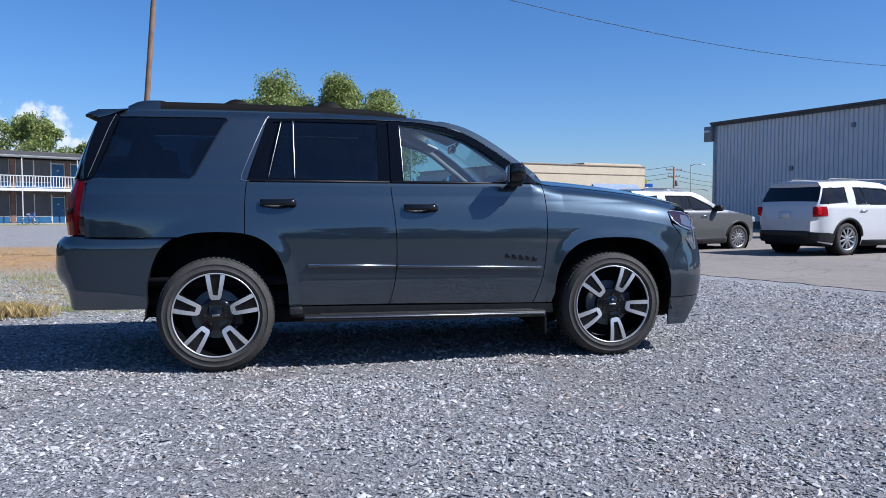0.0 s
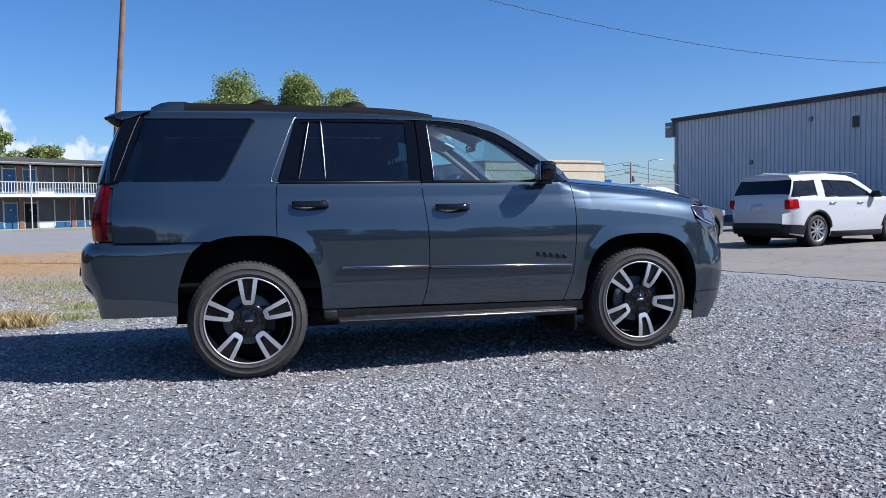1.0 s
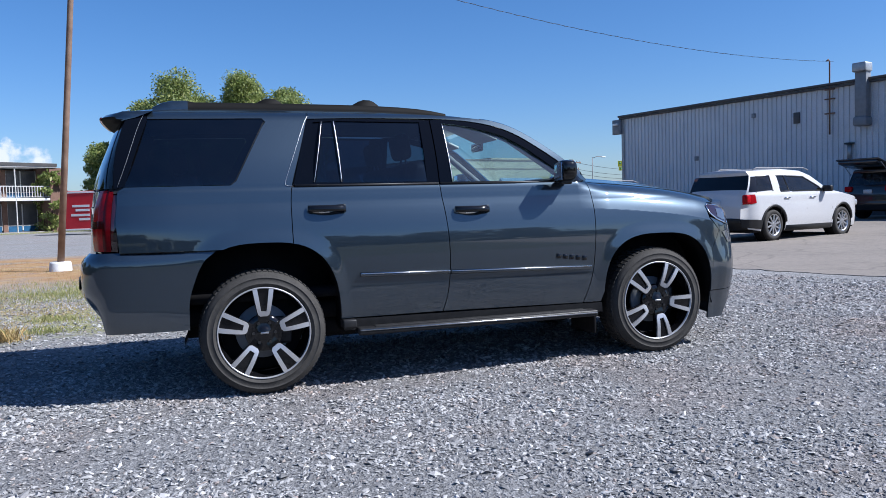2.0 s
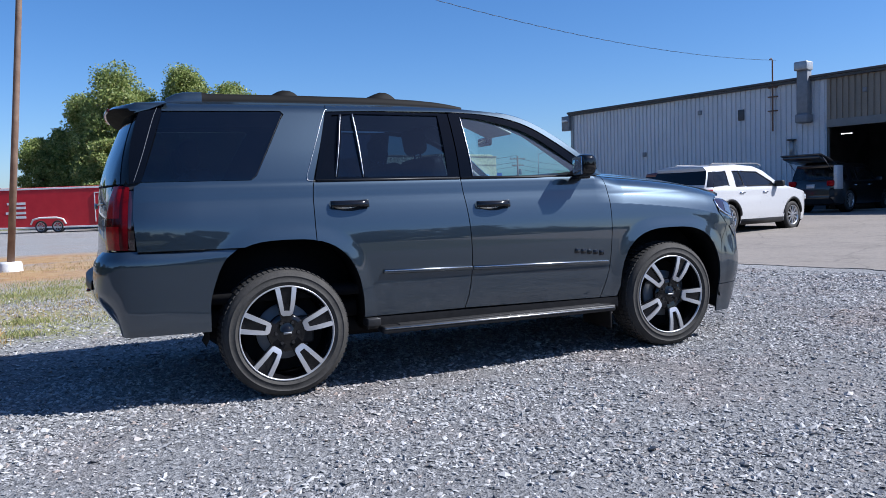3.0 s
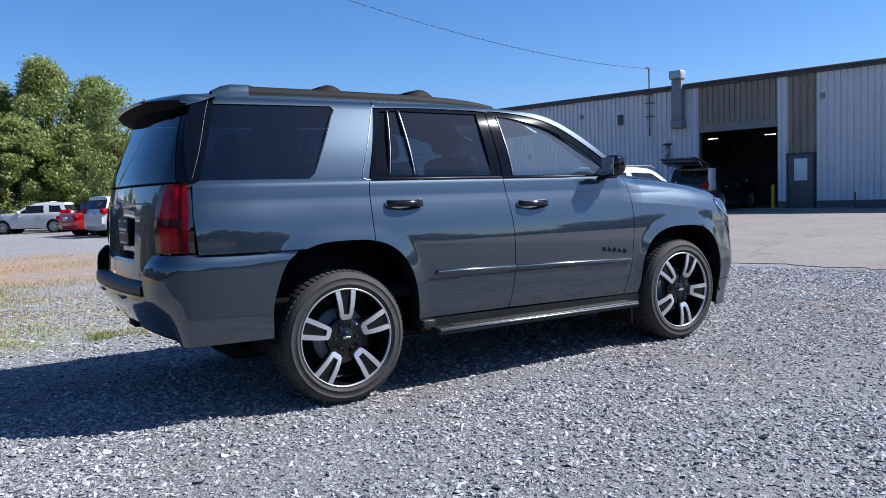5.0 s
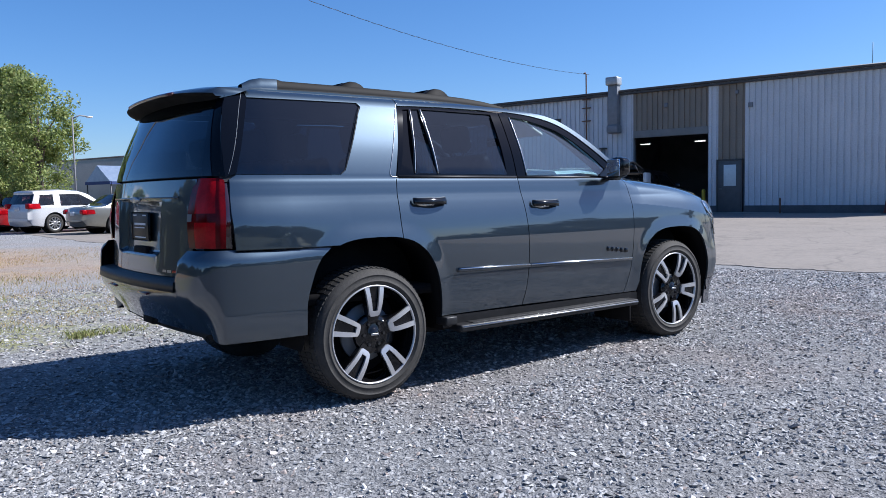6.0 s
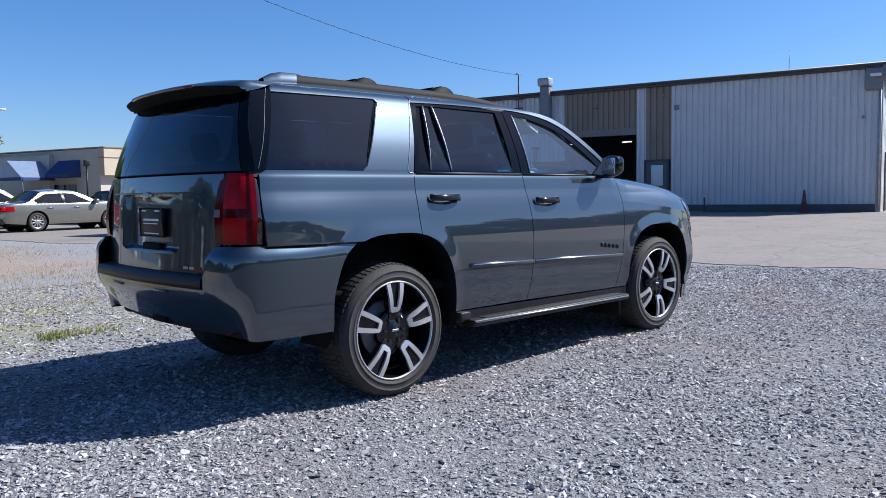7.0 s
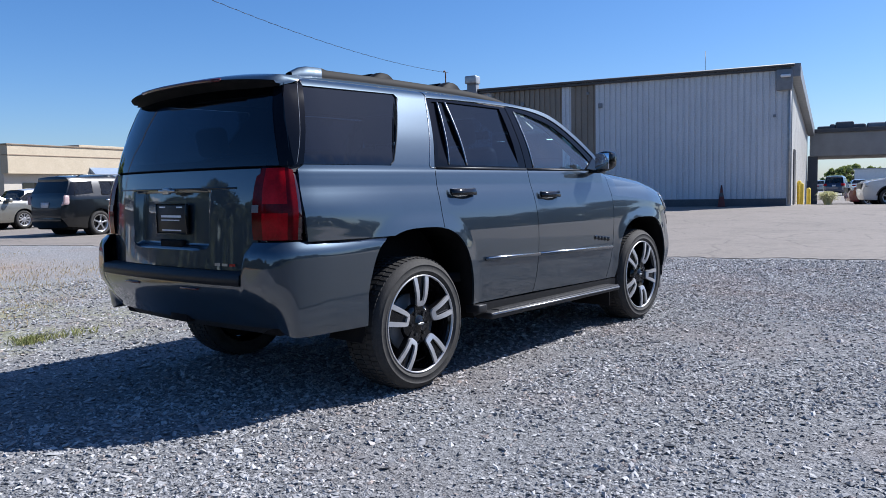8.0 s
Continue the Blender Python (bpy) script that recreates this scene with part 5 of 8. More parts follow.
both("headlamp_trim", ribbon([(3.428, 1.116), (3.452, 1.064), (3.52, 1.019), (3.60, 0.992), (3.648, 0.980)], 0.013, 0.008), CHROME)
both("headlamp_trim", ribbon([(3.430, 1.126), (3.45, 1.137), (3.57, 1.125), (3.625, 1.102)], 0.008, 0.007), CHROME)
both("headlamp_bowl", skin([(3.53, 1.035), (3.535, 1.105), (3.60, 1.095), (3.635, 1.06), (3.635, 1.005), (3.58, 1.015)], lambda x, z: flank(x, z, 0.0065), 0.03, 0.02), LAMP_INSIDE)
both("running_lamp", skin([(3.575, 0.915), (3.65, 0.93), (3.69, 0.83), (3.65, 0.825)], lambda x, z: flank(x, z, 0.006), 0.03, 0.02), LAMP_INSIDE)
both("lamp_edge", ribbon([(3.64, 1.08), (3.665, 0.98), (3.69, 0.83)], 0.014, 0.006), CHROME)
corner = [(3.435, 0.46), (3.46, 0.80), (3.54, 0.93), (3.445, 1.035), (3.52, 1.010), (3.61, 0.975), (3.69, 0.965), (3.765, 0.80), (3.775, 0.46)]
both("nose_corner", skin(corner, flank, 0.03, 0.025, gap=0.001, flange=IN), PAINT)
both("lower_corner", skin([(3.435, 0.455), (3.775, 0.455), (3.72, 0.37), (3.61, 0.235), (3.43, 0.24)], lambda x, z: flank(x, z, -0.003), 0.03, 0.025, flange=IN), PAINT)

# door mirrors
mb = bmesh.new()
bmesh.ops.create_icosphere(mb, subdivisions=4, radius=1.0)
for v in mb.verts:
    p = v.co
    q = Vector([math.copysign(abs(c) ** 0.55, c) for c in p])
    taper = 1 - 0.18 * max(0, -q.y)
    v.co = Vector((2.125 + 0.052 * q.x * taper + (0.03 if q.x > 0 else 0) * q.x, -1.085 + 0.078 * q.y, 1.402 + 0.080 * q.z * taper - 0.012 * q.y))
for k in (0, 1):
    b2 = mb.copy()
    if k:
        for v in b2.verts:
            v.co.y = -v.co.y
        bmesh.ops.reverse_faces(b2, faces=b2.faces)
    mo = part("door_mirror", b2, GLOSS_BLACK, suv, "gloss black door mirror")
    sg = 1 if k else -1
    part("mirror_stalk", box((2.11, min(sg * 0.94, sg * 1.06), 1.312), (2.20, max(sg * 0.94, sg * 1.06), 1.340), 0.010), GLOSS_BLACK, mo)
    part("mirror_glass", box((2.070, min(sg * 1.025, sg * 1.145), 1.340), (2.076, max(sg * 1.025, sg * 1.145), 1.465), 0.003), MIRROR, mo)
mb.free()
both("mirror_sail", skin([(2.08, 1.345), (2.36, 1.338), (2.225, 1.440)], lambda x, z: flank(x, z, 0.008), 0.04, 0.03, flange=IN), GLOSS_BLACK)

# roof rails and cross bars
for k in (0, 1):
    sg = 1 if k else -1
    vs, fs = [], []
    xs = [-0.62, -0.56, -0.50, -0.40, -0.36, 0.2, 0.8, 1.05, 1.20, 1.30, 1.40]
    hs = [0.004, 0.028, 0.038, 0.038, 0.028, 0.025, 0.024, 0.022, 0.018, 0.010, 0.0]
    for x, h in zip(xs, hs):
        y0 = sg * (0.585 + 0.01 * (x > 1.2))
        base = ROOF_Z(x) + 0.018
        for dy, dz in ((-0.030, -0.02), (-0.026, h), (0.0, h + 0.006), (0.026, h), (0.032, -0.02)):
            vs.append(Vector((x, y0 + dy, base + dz)))
    for i in range(len(xs) - 1):
        for j in range(4):
            a = 5 * i + j
            fs.append((a, a + 5, a + 6, a + 1))
    rail = sheet("roof_rail", compact(vs, [f[::-1] for f in fs if f[0] >= 15]), RAIL_BLACK, suv, "black roof rail")
    sheet("rail_end", compact(vs, [f[::-1] for f in fs if f[0] < 15]), PAINT, rail, "slate blue rail end")
    for x in (0.135, 0.812):
        ft = bmesh.new()
        hump = [(-0.12, 1.900), (-0.09, 1.921), (-0.05, 1.943), (-0.015, 1.954), (0.03, 1.952), (0.06, 1.940), (0.085, 1.921), (0.105, 1.900)]
        sides = [[ft.verts.new((x + hx, sg * 0.56 + dy, hz - (0.006 if abs(dy) > 0.03 else 0))) for hx, hz in hump] for dy in (-0.038, -0.02, 0.02, 0.038)]
        for r0, r1 in zip(sides, sides[1:]):
            for i in range(7):
                ft.faces.new((r0[i], r0[i + 1], r1[i + 1], r1[i]))
        ft.faces.new(sides[0])
        ft.faces.new(sides[-1][::-1])
        bmesh.ops.recalc_face_normals(ft, faces=ft.faces)
        part("bar_foot", ft, RAIL_BLACK, rail)
for x in (0.135, 0.812):
    part("cross_bar", box((x - 0.035, -0.52, 1.934), (x + 0.035, 0.52, 1.953), 0.009, 3), RAIL_BLACK, suv)
part("roof_antenna", box((0.52, -0.03, 1.905), (0.68, 0.03, 1.955), 0.02, 3), PAINT, suv)

# side steps
for sg in (-1, 1):
    stp = part("side_step", box((0.60, min(sg * 0.93, sg * 1.075), 0.345), (2.385, max(sg * 0.93, sg * 1.075), 0.392), 0.014, 3), SATIN_BLACK, suv, "black side step with a bright edge")
    part("step_edge", tube([(0.61, sg * 1.076, 0.380), (1.4, sg * 1.077, 0.376), (2.37, sg * 1.076, 0.372)], 0.006, 8), STEEL, stp)
    part("step_pad", box((0.72, min(sg * 0.95, sg * 1.05), 0.389), (2.30, max(sg * 0.95, sg * 1.05), 0.397), 0.003), TEXTURED, stp)
    part("step_bracket", box((0.505, min(sg * 0.93, sg * 1.045), 0.395), (0.595, max(sg * 0.93, sg * 1.045), 0.450), 0.008), SATIN_BLACK, stp)
    for x in (0.8, 1.5, 2.2):
        part("step_strut", box((x - 0.03, min(sg * 0.7, sg * 0.95), 0.36), (x + 0.03, max(sg * 0.7, sg * 0.95), 0.385)), UNDER, stp)

# underbody, wheel wells
part("floor_pan", box((-0.92, -0.80, 0.44), (3.45, 0.80, 0.56), 0.03), UNDER, suv)
part("sill_shell", box((0.55, -0.955, 0.36), (2.42, 0.955, 0.46), 0.02), UNDER, suv)
for sg in (-1, 1):
    part("splash_guard", box((2.405, min(sg * 0.60, sg * 0.965), 0.20), (2.425, max(sg * 0.60, sg * 0.965), 0.60), 0.006), UNDER, suv)
part("skid_plate", box((2.50, -0.62, 0.26), (3.62, 0.62, 0.46), 0.04, 2), UNDER, suv)
part("gearbox_tunnel", box((1.55, -0.34, 0.28), (2.50, 0.34, 0.46), 0.05, 2), UNDER, suv)
part("fuel_tank", box((0.35, -0.75, 0.30), (1.5, -0.25, 0.45), 0.05, 3), UNDER, suv)
part("exhaust", tube([(1.5, 0.35, 0.36), (-0.4, 0.45, 0.42), (-0.75, 0.62, 0.46)], 0.045, 10), STEEL, suv)
part("rear_axle", tube([(0, -0.78, 0.40), (0, -0.2, 0.40), (0, 0.2, 0.40), (0, 0.78, 0.40)], [0.05, 0.07, 0.07, 0.05], 10), UNDER, suv)
part("differential", lathe([(0.0, -0.16), (0.10, -0.14), (0.15, 0), (0.10, 0.14), (0.0, 0.16)], 16), UNDER, suv).location = (0, 0, 0.40)
for cx, b in ((0.02, 0.575), (2.955, 0.525)):
    for sg in (-1, 1):
        vs, fs = [], []
        a_ = [(cx - 0.50, 0.36)] + arch(cx, b + 0.012, 24) + [(cx + 0.50, 0.36)]
        for x, z in a_:
            xx = cx + (x - cx) * 1.015
            yo = half(xx, max(z, 0.47)) - 0.012
            vs += [Vector((xx, sg * yo, z)), Vector((xx, sg * 0.705, z))]
        n = len(a_)
        fs = [(2 * i, 2 * i + 1, 2 * i + 3, 2 * i + 2) for i in range(n - 1)]
        fs.append(tuple(2 * i + 1 for i in range(n)))
        sheet("wheel_well", (vs, fs), UNDER, suv)

# cabin
part("cabin_floor", box((-0.80, -0.90, 0.60), (2.45, 0.90, 0.66)), UNDER, suv)
for sg in (-1, 1):
    part("door_lining", box((0.58, min(sg * 0.88, sg * 0.93), 0.62), (2.35, max(sg * 0.88, sg * 0.93), 1.30), 0.02), LEATHER, suv)
    part("side_lining", box((-0.80, min(sg * 0.86, sg * 0.91), 1.03), (0.58, max(sg * 0.86, sg * 0.91), 1.32), 0.02), LEATHER, suv)
part("dashboard", box((1.92, -0.86, 0.95), (2.42, 0.86, 1.30), 0.07, 4), LEATHER, suv)
part("console", box((1.15, -0.16, 0.66), (2.0, 0.16, 1.02), 0.05, 3), LEATHER, suv)
inner = [(x, y) for x, y in roof_o]
sheet("headliner", skin(inset(roof_o, 0.02), lambda x, y: (x, y, roof_at(x, y)[2] - 0.035), 0.2, 0.12), HEADLINER, suv)


def seat(x, y, w, z=0.66, tall=0.62):
    s = part("seat_cushion", box((x - 0.05, y - w / 2, z + 0.12), (x + 0.50, y + w / 2, z + 0.36), 0.06, 4), LEATHER, suv)
    b = box((-0.09, -w / 2, 0), (0.09, w / 2, tall), 0.06, 4)
    o = part("seat_back", b, LEATHER, s)
    o.matrix_basis = pose(x, y, z + 0.24, 0, -14, 0)
    return s


def headrest(x, y, z, s, w=0.26):
    o = part("headrest", box((-0.055, -w / 2, 0), (0.055, w / 2, 0.19), 0.045, 4), LEATHER, s)
    o.matrix_basis = pose(x, y, z, 0, -10, 0)
    for d in (-0.06, 0.06):
        part("headrest_post", tube([(x + 0.02, y + d, z - 0.08), (x, y + d, z + 0.03)], 0.008, 6), STEEL, s)


for y in (-0.43, 0.43):
    s = seat(1.28, y, 0.54)
    headrest(1.115, y, 1.53, s)
    s = seat(0.46, y, 0.52)
    headrest(0.26, y, 1.51, s)
s = seat(-0.32, 0.0, 1.15, 0.72, 0.50)
for y in (-0.4, 0.4):
    headrest(-0.46, y, 1.45, s)
wheel_ring = lathe([(0.19 + 0.016 * math.cos(a), 0.016 * math.sin(a)) for a in [2 * math.pi * k / 8 for k in range(8)]], 28, "x", closed=True)
sw = part("steering_wheel", wheel_ring, LEATHER, suv)
sw.matrix_basis = pose(1.84, 0.42, 1.23, 0, 22, 0)
part("steering_hub", box((-0.02, -0.17, -0.03), (0.03, 0.17, 0.05), 0.02, 2), LEATHER, sw)
part("inside_mirror", box((1.87, -0.11, 1.62), (1.90, 0.11, 1.69), 0.014, 3), GLOSS_BLACK, suv)
part("mirror_stem", tube([(1.90, 0, 1.66), (1.96, 0, 1.74)], 0.014, 6), GLOSS_BLACK, suv)
for y in (-0.42, 0.42):
    part("sun_visor", box((-0.16, -0.20, -0.012), (0.16, 0.20, 0.012), 0.010, 2), HEADLINER, suv).matrix_basis = pose(1.66, y, 1.735, 0, 24, 0)
    part("pillar_lining", tube([(1.60, y * 1.64, 1.765), (1.84, y * 1.74, 1.66), (2.10, y * 1.90, 1.47), (2.30, y * 2.02, 1.32)], 0.026, 8), TRIM_GREY, suv)


# ---- its wheels ----
def twin_spoke():
    """One bright U-shaped spoke face pointing up (+z), and the dark web behind it."""
    outer_l, outer_r = [], []
    for t in np.linspace(0, 1, 12):
        r = 0.118 + 0.168 * t
        outer_l.append((-(0.035 + 0.032 * t**0.8), r))
    inner_l = [(-(0.017 + 0.021 * t), 0.140 + 0.152 * t) for t in np.linspace(0, 1, 12)]
    loop = [(x, z) for x, z in outer_l] + [(inner_l[-1][0], 0.292)] + inner_l[::-1] + [(-x, z) for x, z in inner_l] + [(-inner_l[-1][0], 0.292)] + [(-x, z) for x, z in outer_l[::-1]]
    loop += [(0.022, 0.108), (-0.022, 0.108)]
    def face(x, z):
        return (x, -0.008 - 0.016 * math.sin(min(max((z - 0.10) / 0.19, 0), 1) * math.pi) * 0.5 + 0.022 * max(0, (0.2 - z) / 0.1) ** 2 * 0.5, z)
    bright = skin(loop, face, 0.02, 0.02, flange=(0, 0.014, 0))
    web = [(-0.072, 0.292), (-0.040, 0.11), (-0.03, 0.055), (0.03, 0.055), (0.040, 0.11), (0.072, 0.292)]
    dark = skin(web, lambda x, z: (x, 0.006 + 0.012 * max(0, (0.2 - z) / 0.1) ** 2 * 0.5, z), 0.03, 0.03, flange=(0, 0.035, 0))
    return bright, dark


def suv_wheel(spin):
    w = part("wheel", lathe([(0.292, -0.004), (0.285, 0.02), (0.268, 0.05), (0.262, 0.20), (0.285, 0.235), (0.292, 0.24)], 64), GLOSS_BLACK, suv, "black alloy wheel with bright twin spokes")
    tyre = [(0.296, 0.012), (0.302, -0.006), (0.318, -0.014), (0.3185, -0.0158), (0.3225, -0.0162), (0.323, -0.0148), (0.345, -0.018), (0.3555, -0.0162), (0.356, -0.0180), (0.360, -0.0172), (0.3605, -0.0148), (0.372, -0.010), (0.388, 0.010), (0.3965, 0.034), (0.399, 0.07), (0.3995, 0.13), (0.399, 0.19), (0.3965, 0.226), (0.388, 0.25), (0.372, 0.268), (0.33, 0.272), (0.296, 0.25)]
    tb = part("tyre", lathe(tyre, 96), RUBBER, w, "black road tyre with dusty tread")
    tr = bmesh.new()
    for k in range(72):
        a0 = 2 * math.pi * k / 72
        for y0, y1, tw in ((0.022, 0.062, 0.018), (0.070, 0.122, 0.0), (0.134, 0.190, 0.0), (0.198, 0.240, -0.018)):
            vs = []
            for a in (a0 + 0.008, a0 + 0.066):
                for y, r in ((y0, 0.3925 if y0 < 0.03 else 0.3985), (y1, 0.3985 if y1 < 0.23 else 0.3925)):
                    for rr in (r - 0.006, r + 0.0065):
                        aa = a + (y - 0.13) * 0.22 + tw
                        vs.append(tr.verts.new((rr * math.cos(aa), y, rr * math.sin(aa))))
            for f in ((1, 3, 7, 5), (0, 1, 5, 4), (2, 6, 7, 3), (0, 2, 3, 1), (4, 5, 7, 6)):
                tr.faces.new([vs[i] for i in f])
    bmesh.ops.recalc_face_normals(tr, faces=tr.faces)
    part("tread", tr, RUBBER, tb, smooth=False)
    part("rim_lip", lathe([(0.2975, 0.006), (0.2985, -0.006), (0.295, -0.010), (0.2895, -0.009), (0.287, 0.004)], 96), MACHINED, w)
    bright, dark = twin_spoke()
    for k in range(5):
        m = pose(0, 0, 0, 0, spin + 72 * k, 0)
        s = sheet("spoke", dark, GLOSS_BLACK, w, "gloss black spoke web")
        s.matrix_basis = m
        b = sheet("spoke_face", bright, MACHINED, s, "bright machined twin spoke face")
    part("hub", lathe([(0.0, 0.004), (0.030, 0.004), (0.034, 0.010), (0.050, 0.014), (0.085, 0.020), (0.118, 0.016), (0.120, 0.06)], 40), GLOSS_BLACK, w)
    part("hub_emblem", box((-0.026, -0.003, -0.007), (0.026, 0.005, 0.007), 0.003), STEEL, w)
    for k in range(6):
        a = 2 * math.pi * k / 6 + radians(spin)
        part("wheel_nut", tube([(0.070 * math.cos(a), 0.020, 0.070 * math.sin(a)), (0.070 * math.cos(a), 0.006, 0.070 * math.sin(a))], 0.010, 6), SATIN_BLACK, w, smooth=False)
    part("brake_disc", lathe([(0.06, 0.10), (0.175, 0.10), (0.175, 0.125), (0.06, 0.125)], 48), DUCT, w)
    part("brake_caliper", box((0.07, 0.075, -0.09), (0.185, 0.15, 0.09), 0.02, 3), SATIN_BLACK, w)
    part("wheel_back", lathe([(0.02, 0.16), (0.262, 0.17)], 40), UNDER, w)
    return w


for x, spin in ((0.0, 0.0), (2.946, 26.0)):
    w = suv_wheel(spin)
    lift_w = 0.016 if x > 1 else 0.0
    w.matrix_basis = pose(x, -0.990, 0.400 + lift_w)
    w2 = suv_wheel(spin + 13)
    w2.matrix_basis = pose(x, 0.990, 0.400 + lift_w, 0, 0, 180)


# ---- wire, pole, lamps ----
WOOD_POLE = varied("weathered pole", (0.155, 0.095, 0.065), (0.245, 0.165, 0.12), 5, (0.75, 0.95), relief=0.3, relief_scale=40)
WHITE_PAINT = varied("white paint", (0.62, 0.62, 0.61), (0.74, 0.74, 0.73), 2, (0.45, 0.65), fine=20)
STEEL_PAINT = varied("grey painted steel", (0.16, 0.16, 0.165), (0.22, 0.22, 0.225), 4, (0.4, 0.6))

pole = thing("light_pole", "tall leaning weathered pole on a white concrete footing", "pole", (-2.956, 12.6, 0))
part("post", tube([(0, 0, 0.1), (0.288, -0.30, 3.0), (0.576, -0.60, 6.0), (0.806, -0.84, 8.4)], [0.074, 0.067, 0.058, 0.052], 14), WOOD_POLE, pole)
part("footing", lathe([(0.0, 0.20), (0.20, 0.20), (0.22, 0.16), (0.24, -0.1)], 18, "z"), WHITE_PAINT, pole, "white painted concrete footing")
part("cable_clamp", box((0.70, -0.90, 7.94), (0.84, -0.72, 8.06), 0.01), STEEL_PAINT, pole)

a, b = Vector((25.6, 19.85, 6.66)), Vector((-2.188, 11.8, 8.0))
wire_pts = []
for k in range(49):
    t = k / 48
    p = a.lerp(b, t)
    p.z -= 4 * 0.85 * t * (1 - t)
    wire_pts.append(p)
cable = thing("overhead_cable", "thin dark twisted service cable hanging over the yard", "cable")
part("strand", tube(wire_pts, 0.006, 6), SATIN_BLACK, cable)
tw = bmesh.new()
fine_pts = []
for k in range(1100):
    t = k / 1099
    p = a.lerp(b, t)
    p.z -= 4 * 0.85 * t * (1 - t)
    an = t * 28 * 2 * math.pi / 0.62
    fine_pts.append(p + Vector((0.0, 0.014 * math.cos(an), 0.014 * math.sin(an))))
add_tube(tw, fine_pts, 0.0035, 4)
part("strand", tw, SATIN_BLACK, cable)

def street_lamp(x, y, h, arm):
    s = thing("street_lamp", "tall grey steel street lamp with a single arm", "street lamp", (x, y, rise(x, y)), group="street lamps")
    part("post", tube([(0, 0, 0), (0, 0, h)], [0.055, 0.035], 10), STEEL_PAINT, s)
    part("arm", tube([(0, 0, h - 0.1), (arm * 0.5, 0, h + 0.08), (arm, 0, h + 0.05)], 0.035, 6), STEEL_PAINT, s)
    part("lamp_head", box((min(arm, arm * 1.5), -0.11, h - 0.02), (max(arm, arm * 1.4), 0.11, h + 0.07), 0.03, 2), WHITE_PAINT, s)


street_lamp(7.6, 39.0, 5.6, 0.7)
street_lamp(37.5, 61.0, 5.3, 1.0)
street_lamp(62, 14, 6.0, -1.0)


def utility_pole(x, y, h):
    s = thing("utility_pole", "wooden utility pole with crossarms and insulators", "utility pole", (x, y, 0), group="utility poles")
    part("post", tube([(0, 0, -0.5), (0, 0, h)], [0.17, 0.12], 10), WOOD_POLE, s)
    for z, w in ((h - 0.4, 1.2), (h - 1.3, 0.9)):
        part("crossarm", box((-w, -0.06, z - 0.07), (w, 0.06, z + 0.07), 0.01), WOOD_POLE, s)
        for d in (-0.9, -0.45, 0.45, 0.9):
            part("insulator", lathe([(0.0, 0.0), (0.05, 0.02), (0.06, 0.08), (0.03, 0.16), (0, 0.17)], 8, "z"), STEEL_PAINT, s).location = (d * w, 0, z + 0.07)
    part("transformer", lathe([(0.0, 0.0), (0.24, 0.02), (0.26, 0.1), (0.26, 0.7), (0.2, 0.78), (0, 0.8)], 14, "z"), STEEL_PAINT, s).location = (0.4, 0, h - 2.6)
    return s


poles = [(52, 92, 6.9), (88, 120, 9.0), (30, 110, 7.5), (75, 21, 8.5), (82, 21.5, 8.5)]
for p in poles:
    utility_pole(*p)
for z in (6.8, 5.9, 5.3):
    for (x0, y0, h0), (x1, y1, h1) in ((poles[2], poles[0]), (poles[0], poles[1])):
        w = thing("power_line", "thin dark power line between utility poles", "power line", group="power lines")
        q0, q1 = Vector((x0, y0, z - 0.2)), Vector((x1, y1, z + 0.2))
        part("strand", tube([q0.lerp(q1, k / 10) - Vector((0, 0, 3.2 * (k / 10) * (1 - k / 10))) for k in range(11)], 0.03, 4), SATIN_BLACK, w)

# far signs
SIGN_YELLOW = varied("yellow sign face", (0.74, 0.72, 0.04), (0.82, 0.80, 0.07), 3, (0.4, 0.6))
SIGN_BLUE = varied("blue sign face", (0.02, 0.08, 0.33), (0.03, 0.11, 0.40), 3, (0.35, 0.5))
SIGN_GREEN = varied("green sign face", (0.08, 0.28, 0.10), (0.10, 0.34, 0.12), 3, (0.4, 0.6))
s = thing("roadside_sign", "yellow rectangular roadside sign on a steel post", "sign", (32.0, 46.4, 0.28), -32)
part("board", box((-0.50, -0.04, 3.42), (0.50, 0.04, 3.86), 0.02), SIGN_YELLOW, s)
part("board", box((-0.44, -0.04, 3.12), (0.50, 0.04, 3.40), 0.02), SIGN_YELLOW, s)
part("post", tube([(0, 0.08, 0), (0, 0.08, 3.8)], 0.05, 8), STEEL_PAINT, s)
for z, w, n in ((3.68, 0.40, 4), (3.26, 0.34, 3)):
    for k in range(n):
        part("lettering_bar", box((-w + 2 * w * k / n, -0.05, z - 0.06), (-w + 2 * w * (k + 0.6) / n, -0.041, z + 0.06)), SIGN_GREEN, s)
s = thing("motel_sign", "blue sign with a yellow sunburst dome above it", "sign", (36.2, 69.5, 0), -27)
part("board", box((-1.5, -0.15, 2.6), (1.5, 0.15, 3.8), 0.05), SIGN_BLUE, s)
dome = bmesh.new()
ring = [dome.verts.new((0.95 * math.cos(math.pi * k / 20), -0.12, 3.85 + 0.85 * math.sin(math.pi * k / 20))) for k in range(21)]
back = [dome.verts.new((v.co.x, 0.12, v.co.z)) for v in ring]
dome.faces.new(ring)
dome.faces.new(back[::-1])
for k in range(20):
    dome.faces.new((ring[k + 1], ring[k], back[k], back[k + 1]))
dome.faces.new((ring[0], ring[20], back[20], back[0]))
part("sunburst", dome, SIGN_YELLOW, s, smooth=False)
for k in range(4):
    part("lettering_bar", box((-1.1 + 0.58 * k, -0.17, 2.95), (-0.7 + 0.58 * k, -0.152, 3.45)), WHITE_PAINT, s)
